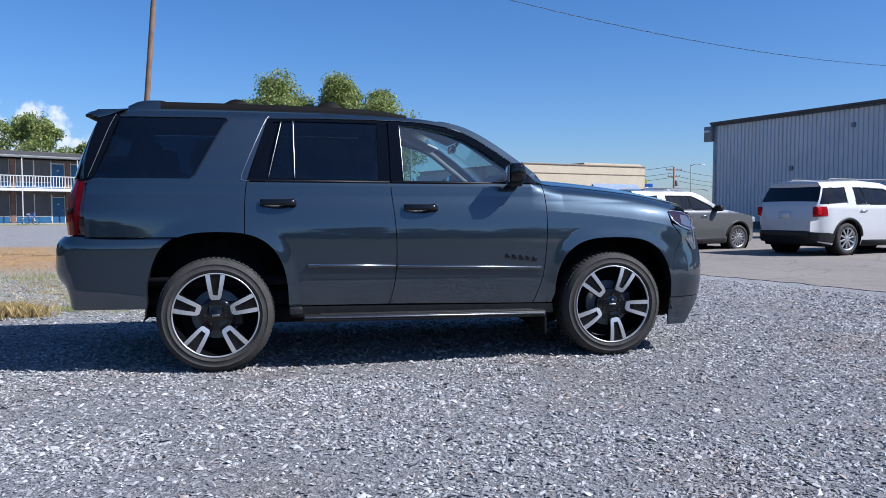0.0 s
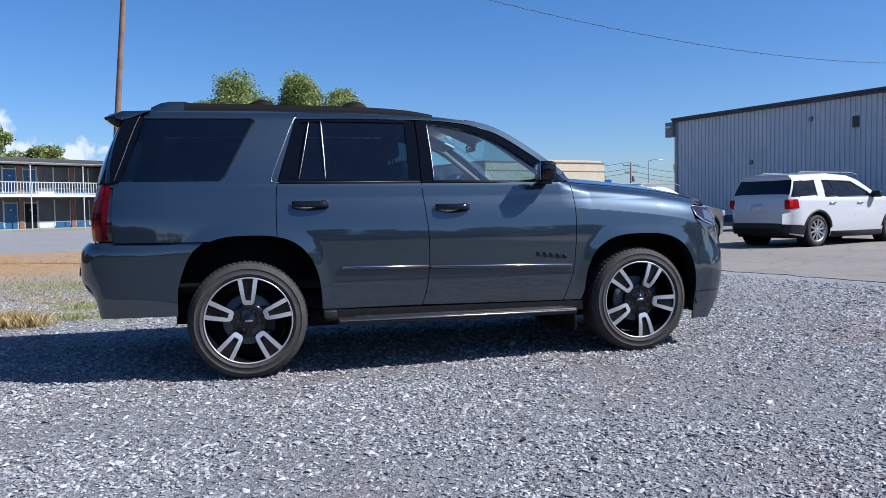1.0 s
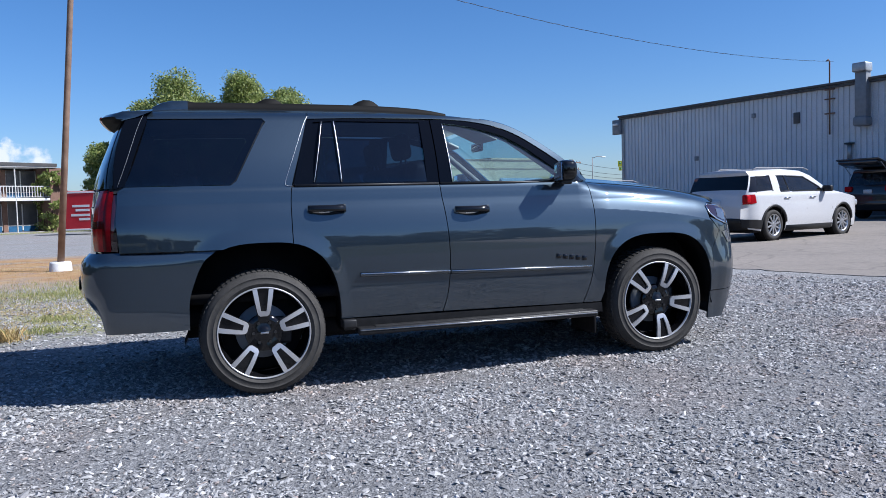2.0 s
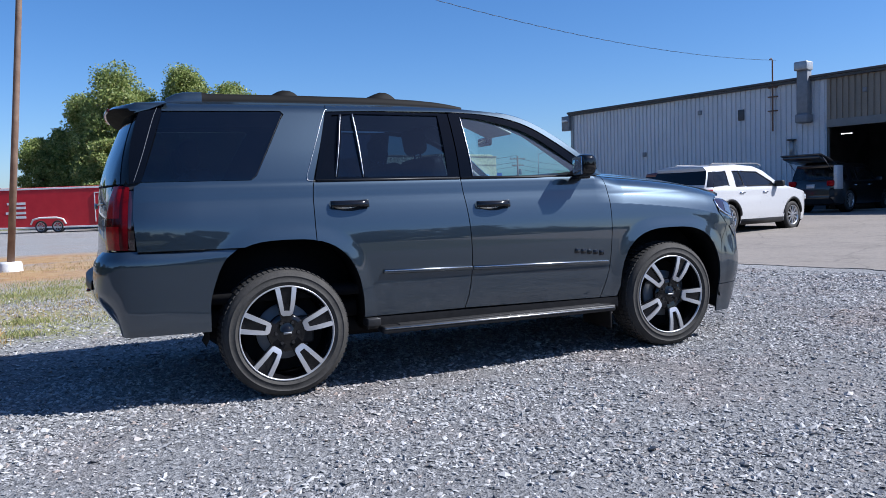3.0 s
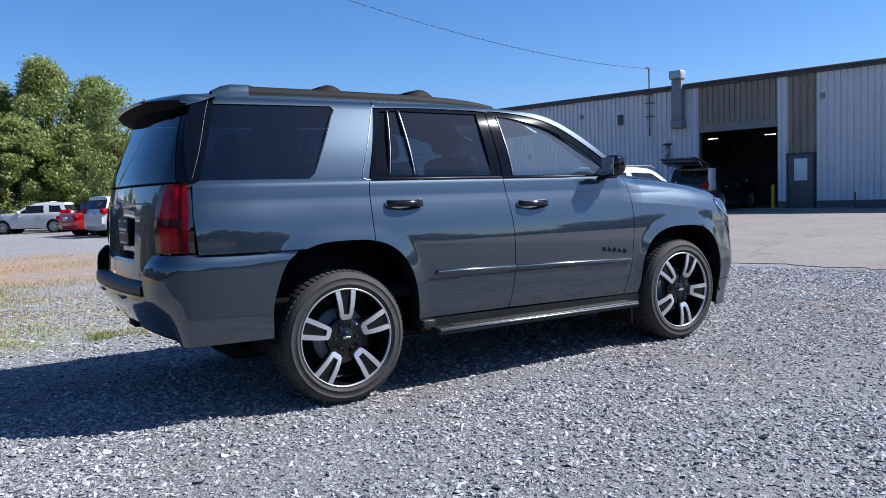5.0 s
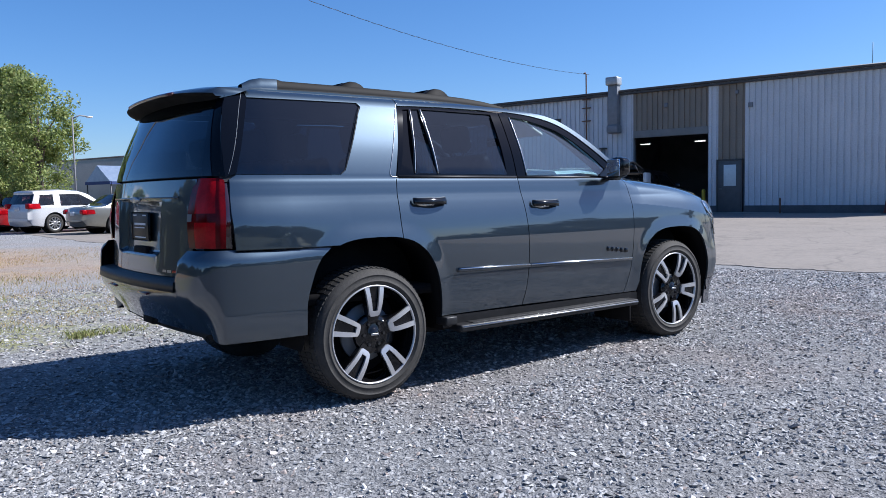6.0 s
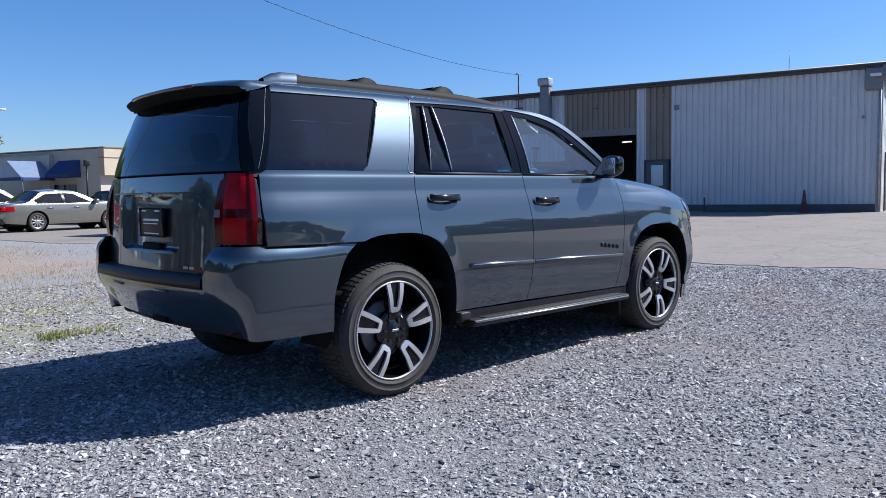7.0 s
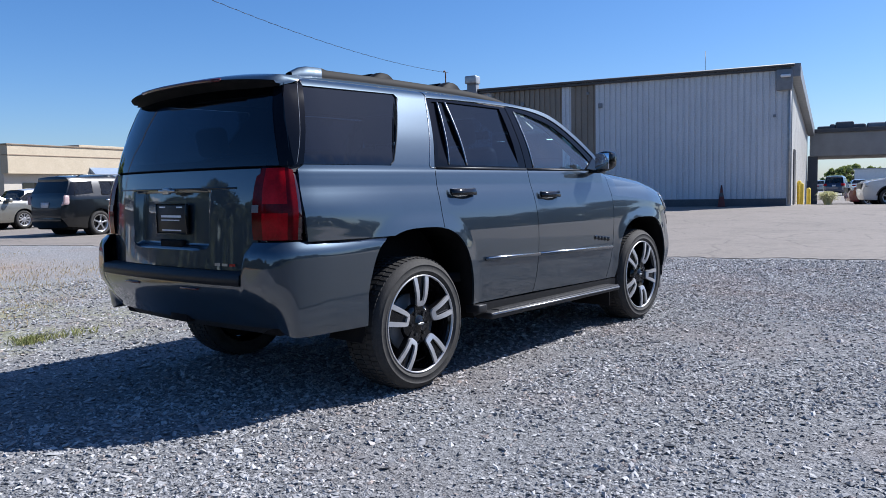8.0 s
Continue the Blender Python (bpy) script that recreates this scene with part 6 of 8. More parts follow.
part("post", box((-0.15, -0.1, 0), (0.15, 0.1, 2.65)), STEEL_PAINT, s)

# ---- the two-storey motel ----
BRICK = varied("brown brick", (0.13, 0.075, 0.055), (0.20, 0.12, 0.09), 3, (0.8, 0.95), fine=14)
MOTEL_WALL = varied("dark brown cladding", (0.09, 0.075, 0.065), (0.13, 0.11, 0.095), 2, (0.7, 0.9))
BLUE_DOOR = varied("teal blue door paint", (0.012, 0.075, 0.17), (0.02, 0.10, 0.21), 4, (0.35, 0.55))
DARK_GLASS = pane("dark window glass", (0.05, 0.055, 0.06), dirt=0.10)
RAIL_WHITE = varied("dull white railing paint", (0.44, 0.44, 0.43), (0.54, 0.54, 0.53), 2, (0.5, 0.7), fine=20)
motel = thing("motel", "two-storey brown motel with white railings and blue doors", "motel", (-10.4, 59.1, 0), 38)
# its own frame: x runs back along the front (0 at the near end), y goes in
ML = -30.0
part("wall", box((ML, 0.0, 0.0), (0, 6.0, 4.6)), MOTEL_WALL, motel, smooth=False)
part("roof", box((ML - 0.4, -1.9, 4.72), (0.5, 6.3, 5.0), 0.03), WHITE_PAINT, motel, "pale flat roof with a deep overhang", smooth=False)
part("roof_edge", box((ML - 0.42, -1.95, 4.80), (0.52, -1.86, 5.04), 0.01), FASCIA, motel, smooth=False)
part("balcony_floor", box((ML, -1.75, 2.34), (0.0, 0.05, 2.52), 0.01), WHITE_PAINT, motel, smooth=False)
part("end_wall", box((-0.02, -1.8, 0.0), (0.9, 6.0, 4.72), 0.02), BRICK, motel, "brown brick end wall", smooth=False)
part("walkway", box((ML, -1.9, -0.05), (0.0, 0.05, 0.10), 0.02), CONCRETE, motel, smooth=False)
rl = part("railing", box((ML, -1.72, 3.34), (0.0, -1.66, 3.40)), RAIL_WHITE, motel, "white railing with upright bars", smooth=False)
part("lower_rail", box((ML, -1.71, 2.58), (0.0, -1.67, 2.63)), RAIL_WHITE, rl, smooth=False)
bar_me = mesh("bar", *(lambda bm: ([v.co.copy() for v in bm.verts], [tuple(v.index for v in f.verts) for f in bm.faces]))((lambda bm: (bm.verts.index_update(), bm)[1])(box((-0.024, -0.015, 2.60), (0.024, 0.015, 3.36)))), RAIL_WHITE, smooth=False)
for k in range(148):
    o = new("bar", bar_me)
    o.parent = rl
    o.location = (-0.09 - k * 0.202, -1.69, 0)
SCREEN = varied("dark window screen", (0.055, 0.058, 0.064), (0.085, 0.088, 0.095), 2, (0.35, 0.55))
ROOM = 3.78


def motel_window(wx0, wx1, z, blue):
    wdw = part("window", box((wx0, -0.03, z + 0.50), (wx1, 0.01, z + 2.02)), SCREEN, motel, smooth=False)
    part("window_frame", box((wx0 - 0.03, -0.06, z + 0.12), (wx0 + 0.01, 0.02, z + 2.05)), RAIL_WHITE, wdw, smooth=False)
    part("window_frame", box((wx1 - 0.01, -0.06, z + 0.12), (wx1 + 0.03, 0.02, z + 2.05)), RAIL_WHITE, wdw, smooth=False)
    part("window_sill", box((wx0, -0.07, z + 0.44), (wx1, 0.02, z + 0.50)), RAIL_WHITE, wdw, smooth=False)
    part("apron_panel", box((wx0 + 0.03, -0.05, z + 0.02), (wx1 - 0.03, 0.01, z + 0.43)), BLUE_DOOR if blue else RAIL_WHITE, wdw, smooth=False)
    part("curtain", box((wx0 + 0.06, -0.04, z + 1.0), (wx0 + 0.06 + 0.3 * (wx1 - wx0), -0.032, z + 1.98)), DARK_BAND, wdw, smooth=False)


def motel_door(dx, z, ajar=False):
    d = part("room_door", box((dx, -0.06, z), (dx + 0.86, 0.02, z + 1.80), 0.01), UNDER if ajar else BLUE_DOOR, motel, "open dark doorway" if ajar else "blue room door", smooth=False)
    part("door_sign", box((dx + 0.36, -0.075, z + 1.30), (dx + 0.50, -0.06, z + 1.38)), RAIL_WHITE, d)
    part("knob", lathe([(0, -0.1), (0.035, -0.09), (0.035, -0.06)], 8), STEEL, d).location = (dx + 0.76, 0, z + 0.9)
    for fx in (dx - 0.05, dx + 0.86):
        part("door_jamb", box((fx, -0.08, z), (fx + 0.05, 0.02, z + 1.98)), RAIL_WHITE, d, smooth=False)
    part("door_head", box((dx - 0.05, -0.08, z + 1.81), (dx + 0.91, 0.02, z + 1.87)), RAIL_WHITE, d, smooth=False)


for k in range(8):
    xr = -2.5 - ROOM * k
    xl = xr - ROOM
    part("brick_pier", box((xr - 0.17, -0.14, 0.0), (xr + 0.17, 0.02, 4.6)), BRICK, motel, smooth=False)
    part("post", box((xr - 0.03, -1.75, 0.0), (xr + 0.03, -1.67, 4.75)), RAIL_WHITE, motel, smooth=False)
    for z in (0.10, 2.52):
        if k % 2 == 0:
            motel_door(xl + 0.26, z, k == 0 and z < 1)
            motel_window(xl + 1.24, xl + 2.38, z, False)
            motel_window(xl + 2.44, xr - 0.22, z, True)
        else:
            motel_door(xr - 1.12, z)
            motel_window(xr - 2.32, xr - 1.20, z, True)
            motel_window(xl + 0.22, xr - 2.38, z, True)
for z in (0.10, 2.52):
    motel_window(-2.28, -1.25, z, True)
    motel_window(-1.19, -0.10, z, True)
# outside stair at the near end
for k in range(14):
    part("stair_tread", box((0.95 + 0.27 * k, -1.6, 2.30 - 0.175 * k), (1.24 + 0.27 * k, -0.5, 2.36 - 0.175 * k)), CONCRETE, motel, smooth=False)
part("stair_rail", tube([(0.95, -1.6, 3.35), (4.7, -1.6, 0.95)], 0.035, 6), STEEL_PAINT, motel)

# a bicycle leaning at the walkway
bike = thing("bicycle", "small blue and white bicycle parked at the motel walkway", "bicycle", (0, 0, 0))
bike.matrix_world = motel.matrix_basis @ pose(-9.75, -2.15, 0.0)
for bx in (-0.36, 0.36):
    wh = part("wheel", lathe([(0.26 + 0.022 * math.cos(a), 0.022 * math.sin(a)) for a in [2 * math.pi * q / 6 for q in range(6)]], 24, "y", closed=True), RUBBER, bike)
    wh.location = (bx, 0, 0.285)
    part("rim", lathe([(0.232, -0.012), (0.238, 0.012)], 24, "y"), WHITE_PAINT, wh)
fr = bmesh.new()
for pa, pb in (((-0.36, 0, 0.285), (-0.05, 0, 0.27)), ((-0.05, 0, 0.27), (0.24, 0, 0.66)), ((-0.05, 0, 0.27), (-0.14, 0, 0.72)), ((-0.14, 0, 0.66), (0.24, 0, 0.70)), ((-0.36, 0, 0.285), (-0.14, 0, 0.64)), ((0.36, 0, 0.285), (0.22, 0, 0.82))):
    add_tube(fr, [pa, pb], 0.022, 6)
part("bicycle_frame", fr, SIGN_BLUE, bike, "blue bicycle frame")
part("saddle", box((-0.26, -0.06, 0.72), (-0.04, 0.06, 0.77), 0.02), WHITE_PAINT, bike)
part("handlebar", tube([(0.16, -0.22, 0.86), (0.22, 0, 0.84), (0.16, 0.22, 0.86)], 0.016, 6), STEEL, bike)

# ---- the tan commercial building ----
STUCCO = varied("tan stucco", (0.46, 0.385, 0.275), (0.53, 0.45, 0.33), 1.2, (0.85, 0.95), relief=0.05, relief_scale=40, fine=12)
STUCCO_PALE = varied("pale beige stucco", (0.46, 0.42, 0.36), (0.53, 0.49, 0.42), 1.2, (0.85, 0.95), fine=12)
COPING = varied("brown metal coping", (0.20, 0.14, 0.09), (0.26, 0.19, 0.13), 3, (0.4, 0.6))
AWNING = varied("blue awning fabric", (0.015, 0.035, 0.13), (0.025, 0.05, 0.17), 3, (0.6, 0.8))
METAL_BLUE = varied("blue-grey metal awning", (0.20, 0.26, 0.36), (0.26, 0.32, 0.42), 3, (0.3, 0.5), metal=0.4)
shopc = thing("tan_building", "tan stucco commercial building with blue awnings", "building", (19.55, 56.65, 0), math.degrees(math.atan2(3.5, 11.8)))
# x runs along the sunlit front, y along the shaded side
part("wall", box((0, 0, 0), (13.0, 19.0, 4.90)), STUCCO_PALE, shopc, smooth=False)
part("parapet", box((-0.03, -0.55, 2.85), (13.2, 0.2, 4.94), 0.02), STUCCO, shopc, "projecting tan parapet band", smooth=False)
part("raised_parapet", box((6.5, -0.3, 4.9), (13.0, 5, 5.2), 0.03), STUCCO, shopc, smooth=False)
part("coping", box((-0.10, -0.62, 4.93), (13.26, 19.25, 5.02), 0.01), COPING, shopc, smooth=False)
part("string_course", box((-0.06, -0.59, 4.18), (13.24, 0.1, 4.25), 0.01), COPING, shopc, smooth=False)
part("corner_wall", box((-0.4, 5.6, 0), (0.1, 19.0, 4.6)), STUCCO_PALE, shopc, smooth=False)


def awning(name, y0, y1, mat, z0=2.3, z1=3.45, out=1.3, along="y"):
    pr = [(0, z0), (-out, z0), (-out, z0 + 0.25), (0, z1)]
    vs = [((px, y, z) if along == "y" else (y, px, z)) for y in (y0, y1) for px, z in pr]
    fs = [(0, 1, 2, 3), (7, 6, 5, 4), (0, 4, 5, 1), (1, 5, 6, 2), (2, 6, 7, 3), (3, 7, 4, 0)]
    o = part(name, mesh(name, vs, fs, mat, smooth=False), mat, shopc, smooth=False)
    return o


awning("awning", 2.3, 5.0, AWNING, 2.75, 4.1, 1.2)
# gabled porch roof over the entry, on four posts
porch = part("porch_roof", mesh("porch_roof", [(-3.1, 5.0, 2.75), (-3.1, 6.8, 4.1), (-3.1, 8.6, 2.75), (-0.41, 5.0, 2.75), (-0.41, 6.8, 4.1), (-0.41, 8.6, 2.75), (-3.1, 5.0, 2.68), (-3.1, 8.6, 2.68), (-0.41, 5.0, 2.68), (-0.41, 8.6, 2.68)], [(0, 3, 4, 1), (1, 4, 5, 2), (0, 1, 2, 7, 6), (6, 8, 3, 0), (2, 5, 9, 7), (6, 7, 9, 8)], METAL_BLUE, smooth=False), METAL_BLUE, shopc, "pale blue-grey gabled metal porch roof", smooth=False)
part("fascia", box((-3.14, 5.0, 2.55), (-3.02, 8.6, 2.80)), AWNING, porch, smooth=False)
part("fascia", box((-3.0, 4.96, 2.55), (-0.42, 5.04, 2.78)), AWNING, porch, smooth=False)
for py in (5.1, 8.5):
    part("post", tube([(-3.0, py, 0), (-3.0, py, 2.7)], 0.05, 8), FASCIA, porch)
awning("metal_awning", 7.2, 12.2, METAL_BLUE, 2.2, 3.9, 1.6, "x")
for y in (2.9, 4.2, 9.2, 11.5):
    w = part("window", box((-0.06, y, 0.6), (0.02, y + 1.5, 2.2)), DARK_GLASS, shopc, smooth=False)
    part("window_frame", box((-0.08, y + 0.72, 0.6), (-0.055, y + 0.80, 2.2)), FASCIA, w, smooth=False)
for x in (1.5, 4.5, 8.0, 10.2):
    part("window", box((x, -0.06, 0.6), (x + 1.7, 0.02, 2.2)), DARK_GLASS, shopc, smooth=False)
part("entry_door", box((-0.07, 7.0, 0), (0.02, 8.0, 2.1)), DARK_GLASS, shopc, smooth=False)
part("roof_vent", lathe([(0.25, 0), (0.25, 0.6), (0.4, 0.7), (0, 0.85)], 10, "z"), STEEL_PAINT, shopc).location = (9.5, 10, 4.95)

lamp_post = thing("lamp_post", "short dark lamp post with a box lantern", "lamp post", (17.35, 53.2, 0))
part("post", tube([(0, 0, 0), (0, 0, 3.4)], 0.06, 8), SATIN_BLACK, lamp_post)
part("lantern", box((-0.18, -0.18, 3.4), (0.18, 0.18, 3.85), 0.05, 2), SATIN_BLACK, lamp_post)

# ---- the canopy joined to the workshop's far corner ----
can = thing("drive_canopy", "grey concrete drive-through canopy with rooftop units", "canopy")
can.matrix_world = shop_m @ pose(0.1, 16.4, 0)
part("deck", box((0, 0, 2.35), (24, 7, 3.72), 0.06), CONCRETE, can, smooth=False)
part("deck_edge", box((-0.1, -0.12, 3.70), (24, 7.1, 3.92), 0.02), FASCIA, can, smooth=False)
part("column", box((-0.10, 0.1, -0.6), (0.42, 0.8, 2.4), 0.03), DARK_BAND, can, smooth=False)
part("column", box((22.0, 0.1, -0.6), (22.7, 0.8, 2.4), 0.03), CONCRETE, can, smooth=False)
for x0, x1, h in ((0.35, 1.1, 0.20), (1.0, 1.35, 0.30), (1.3, 2.3, 0.42), (2.2, 2.9, 0.26), (2.9, 3.9, 0.30), (3.8, 4.5, 0.36), (4.6, 6.8, 0.56), (6.8, 8.2, 0.62), (9.0, 12.0, 0.6)):
    part("rooftop_unit", box((x0, 0.6 + 0.3 * (x0 % 1), 3.9), (x1 - 0.04, 3.0, 3.92 + h), 0.10, 3), (DARK_BAND, FASCIA, DUCT)[int(x0 * 3) % 3], can, smooth=False)
for y, dx, tall in ((4.7, 0.13, 0.0), (4.1, 0.25, -0.1), (5.9, 0.47, -0.34)):
    b = thing("bollard", "yellow painted steel bollard beside the workshop", "bollard", group="bollards")
    b.matrix_world = shop_m @ pose(dx, y, -0.02)
    part("post", lathe([(0.0, 1.02 + tall), (0.05, 1.01 + tall), (0.085, 0.97 + tall), (0.09, 0.90 + tall), (0.09, -0.2)], 14, "z"), YELLOW, b)
b = thing("bollard", "yellow painted steel bollard inside the garage bay", "bollard", group="bollards")
b.matrix_world = shop_m @ pose(G1 - 0.35, 0.35, 0.0)
part("post", lathe([(0.0, 1.0), (0.05, 0.99), (0.075, 0.95), (0.08, 0.9), (0.08, 0.0)], 14, "z"), YELLOW, b)
CONE = varied("faded red cone plastic", (0.10, 0.018, 0.014), (0.15, 0.03, 0.02), 8, (0.5, 0.7))
c = thing("traffic_cone", "tall dark red traffic cone with a faded band", "traffic cone")
c.matrix_world = shop_m @ pose(-2.48, -0.55, -0.03)
part("cone", lathe([(0.0, 0.90), (0.028, 0.90), (0.06, 0.62), (0.15, 0.04), (0.16, 0.03)], 18, "z"), CONE, c)
part("base", box((-0.20, -0.20, 0.0), (0.20, 0.20, 0.035), 0.01), UNDER, c)
part("band", lathe([(0.066, 0.60), (0.092, 0.44)], 18, "z"), DARK_BAND, c)

# far white building, far woods
far_w = thing("far_warehouse", "long pale flat-roofed warehouse beyond the lot", "building", (200, 32.5, -0.2), 12)
part("wall", box((0, -26, 0), (20, 8, 3.9)), WHITE_PAINT, far_w, smooth=False)
part("roof", box((-0.3, -26.3, 3.85), (20.3, 8.3, 4.1)), GALV, far_w, smooth=False)


# ---- the other vehicles ----
CAR_GLASS = pane("car window glass", (0.16, 0.18, 0.19), dirt=0.05)
RIM_SILVER = varied("silver alloy", (0.45, 0.45, 0.46), (0.55, 0.55, 0.56), 20, (0.25, 0.4), metal=0.9)
PLATE = varied("pale plate", (0.55, 0.56, 0.58), (0.62, 0.63, 0.65), 30, (0.4, 0.6))
WHITE_CAR = car_paint("white car paint", (0.50, 0.50, 0.505), 0.0, 0.4, 0.02)
GREY_CAR = car_paint("silver grey car paint", (0.20, 0.20, 0.195), 0.6, 0.35, 0.03)
BLACK_CAR = car_paint("black car paint", (0.012, 0.012, 0.014), 0.3, 0.3, 0.03)
RED_CAR = car_paint("red car paint", (0.40, 0.012, 0.015), 0.1, 0.35, 0.02)
MAROON_CAR = car_paint("maroon car paint", (0.09, 0.005, 0.010), 0.3, 0.35, 0.02)
CHAMPAGNE = car_paint("champagne car paint", (0.24, 0.235, 0.205), 0.75, 0.40, 0.02)
SILVER_CAR = car_paint("silver beige car paint", (0.42, 0.41, 0.38), 0.55, 0.35, 0.02)
GREEN_CAR = car_paint("dark green-black car paint", (0.004, 0.005, 0.006), 0.3, 0.3, 0.001)
NAVY_CAR = car_paint("dark blue car paint", (0.02, 0.03, 0.06), 0.4, 0.3, 0.03)

shader(GREEN_CAR).inputs["Coat Weight"].default_value = 0.7
TYRES = {}


def road_wheel(r, width, parent, m, spokes=10):
    key = (r, spokes)
    if key not in TYRES:
        rr = r * 0.70
        ty = lathe([(rr, 0.02), (rr + 0.01, -0.004), (r * 0.9, -0.01), (r * 0.975, 0.012), (r, 0.04), (r, width - 0.04), (r * 0.975, width - 0.012), (r * 0.9, width), (rr, width - 0.02)], 36)
        rim = lathe([(rr + 0.005, -0.006), (rr - 0.012, -0.004), (rr - 0.03, 0.03), (rr - 0.04, 0.12)], 36)
        me = []
        for nm, b in (("tyre", ty), ("rim", rim)):
            d = bpy.data.meshes.new(nm)
            b.to_mesh(d)
            b.free()
            d.polygons.foreach_set("use_smooth", [True] * len(d.polygons))
            me.append(d)
        me[0].materials.append(RUBBER)
        me[1].materials.append(RIM_SILVER)
        sp = bmesh.new()
        add_box(sp, (-0.022, 0.004, 0.03), (0.022, 0.03, rr - 0.005), 0.006)
        d = bpy.data.meshes.new("spoke")
        sp.to_mesh(d)
        sp.free()
        d.materials.append(RIM_SILVER)
        me.append(d)
        hb = lathe([(0.0, 0.0), (0.045, 0.0), (0.07, 0.012), (0.07, 0.05)], 16)
        d = bpy.data.meshes.new("hub")
        hb.to_mesh(d)
        hb.free()
        d.materials.append(RIM_SILVER)
        me.append(d)
        bk = lathe([(0.02, 0.10), (rr - 0.02, 0.10)], 24)
        d = bpy.data.meshes.new("brake_disc")
        bk.to_mesh(d)
        bk.free()
        d.materials.append(UNDER)
        me.append(d)
        TYRES[key] = me
    me = TYRES[key]
    w = new("wheel", me[0])
    w.parent = parent
    w.matrix_basis = m
    for k, nm in ((1, "rim"), (3, "hub"), (4, "brake_disc")):
        o = new(nm, me[k])
        o.parent = w
    for k in range(spokes):
        o = new("spoke", me[2])
        o.parent = w
        o.matrix_basis = pose(0, 0, 0, 0, 360 / spokes * k + 5, 0)
    return w


def vehicle(name, label, paint, at, turn, L, W, H, wb, r, rear_over, outline, belt, windows, clad=None, group="parked vehicles", lamp_mat=None, rear_glass=None, lamp_in=0.62, category="car", rails=False, spokes=10, grille_dark=True, lamp_box=None):
    """outline: the silhouette's upper side from the front foot over the roof to the rear foot, as (x from the rear bumper, z); windows: side glass outlines; the front is +x, the rear bumper x = 0."""
    v = thing(name, label, category, (at[0], at[1], rise(at[0], at[1]) + 0.035 * (at[0] > 9 or at[1] > 25)), turn, group)
    ax_r, ax_f = rear_over, rear_over + wb
    hw = W / 2
    tum = curve([(0.15, 0.90), (0.35, 0.97), (0.65, 1.0), (belt - 0.06, 0.985), (belt, 0.965), (H - 0.12, 0.77), (H - 0.04, 0.71), (H, 0.66)])
    plan = curve([(0, 0.72), (0.05, 0.82), (0.15, 0.90), (0.4, 0.97), (0.9, 1.0), (L - 1.2, 1.0), (L - 0.5, 0.955), (L - 0.2, 0.87), (L - 0.05, 0.76), (L, 0.70)])
    foot = 0.24

    def fl(x, z, out=0.0):
        return (x, -(hw * tum(z) * plan(x) + out), z)

    def wheel_arch(cx):
        ra = r + 0.075
        return [(cx + ra * math.cos(a), r + ra * math.sin(a)) for a in [math.pi * k / 14 for k in range(15)] if r + ra * math.sin(a) > foot]

    up = outline
    low = [(0.12, foot + 0.06)] + [(ax_r - r - 0.075, foot)] + wheel_arch(ax_r)[::-1] + [(ax_r + r + 0.075, foot), (ax_f - r - 0.075, foot)] + wheel_arch(ax_f)[::-1] + [(ax_f + r + 0.075, foot), (L - 0.10, foot + 0.02)]
    side = low + [p for p in up]
    holes = [w for w in windows]
    vf = skin(side, fl, 0.14, 0.06, holes=holes)
    for q in (vf, mirrored(vf)):
        sheet("body_side", q, paint, v)
    for w in windows:
        vf = skin(inset(w, -0.004), lambda x, z: fl(x, z, -0.012), 0.25, 0.15)
        for q in (vf, mirrored(vf)):
            sheet("side_window", q, CAR_GLASS, v)
        vf = ribbon([w[0], *w[1:], w[0]], 0.035, 0.004, 0.012, fl)
        for q in (vf, mirrored(vf)):
            sheet("window_trim", q, SATIN_BLACK, v)
    last, nxt = windows[-1], windows[-2]
    covers = [[nxt[3], nxt[2], last[1], last[0]] if len(windows) == 3 else [nxt[0], nxt[1], last[1], last[0]]]
    if rear_glass:
        first = windows[0]
        covers.append([(first[0][0] - 0.19, first[0][1]), (first[1][0] - 0.17, first[1][1]), first[1], first[0]])
    for c in covers:
        vf = skin(c, lambda x, z: fl(x, z, 0.006), 0.2, 0.12)
        if sum((p[0] * q[1] - q[0] * p[1]) for p, q in zip(c, c[1:] + c[:1])) == 0:
            continue
        for q in (vf, mirrored(vf)):
            sheet("pillar_cover", q, GLOSS_BLACK, v, "black pillar cover")
    # the skin across the car along the silhouette, cut into bonnet, windscreen, roof, tailgate and bumpers
    path = [(L - 0.10, foot + 0.02)] + list(up) + [(0.12, foot + 0.06)]

    def cross(points, name_, mat, crown=0.03, lab=""):
        pts = resample(points + points[::-1][1:-1], 0.072)[: max(2, sum(max(1, int(math.ceil(math.dist(a, b) / 0.072))) for a, b in zip(points, points[1:])) + 1)]
        vs, fs = [], []
        n = 12
        for i, (x, z) in enumerate(pts):
            y = hw * tum(z) * plan(x)
            d = Vector(pts[min(i + 1, len(pts) - 1)]) - Vector(pts[max(i - 1, 0)])
            nx, nz = Vector((d.y, -d.x)).normalized() if d.length else (0, 1)
            for k in range(n + 1):
                s = -1 + 2 * k / n
                c = crown * (1 - abs(s) ** 2.5)
                vs.append(Vector((x + nx * c, y * s, z + nz * c)))
        for i in range(len(pts) - 1):
            for k in range(n):
                a = i * (n + 1) + k
                fs.append((a, a + 1, a + n + 2, a + n + 1))
        return sheet(name_, (vs, fs), mat, v, lab)

    # outline points are tagged by order: front foot .. bonnet edge .. cowl .. screen top .. roof end .. rear glass foot .. bumper
    cut = lamp_box["cuts"]
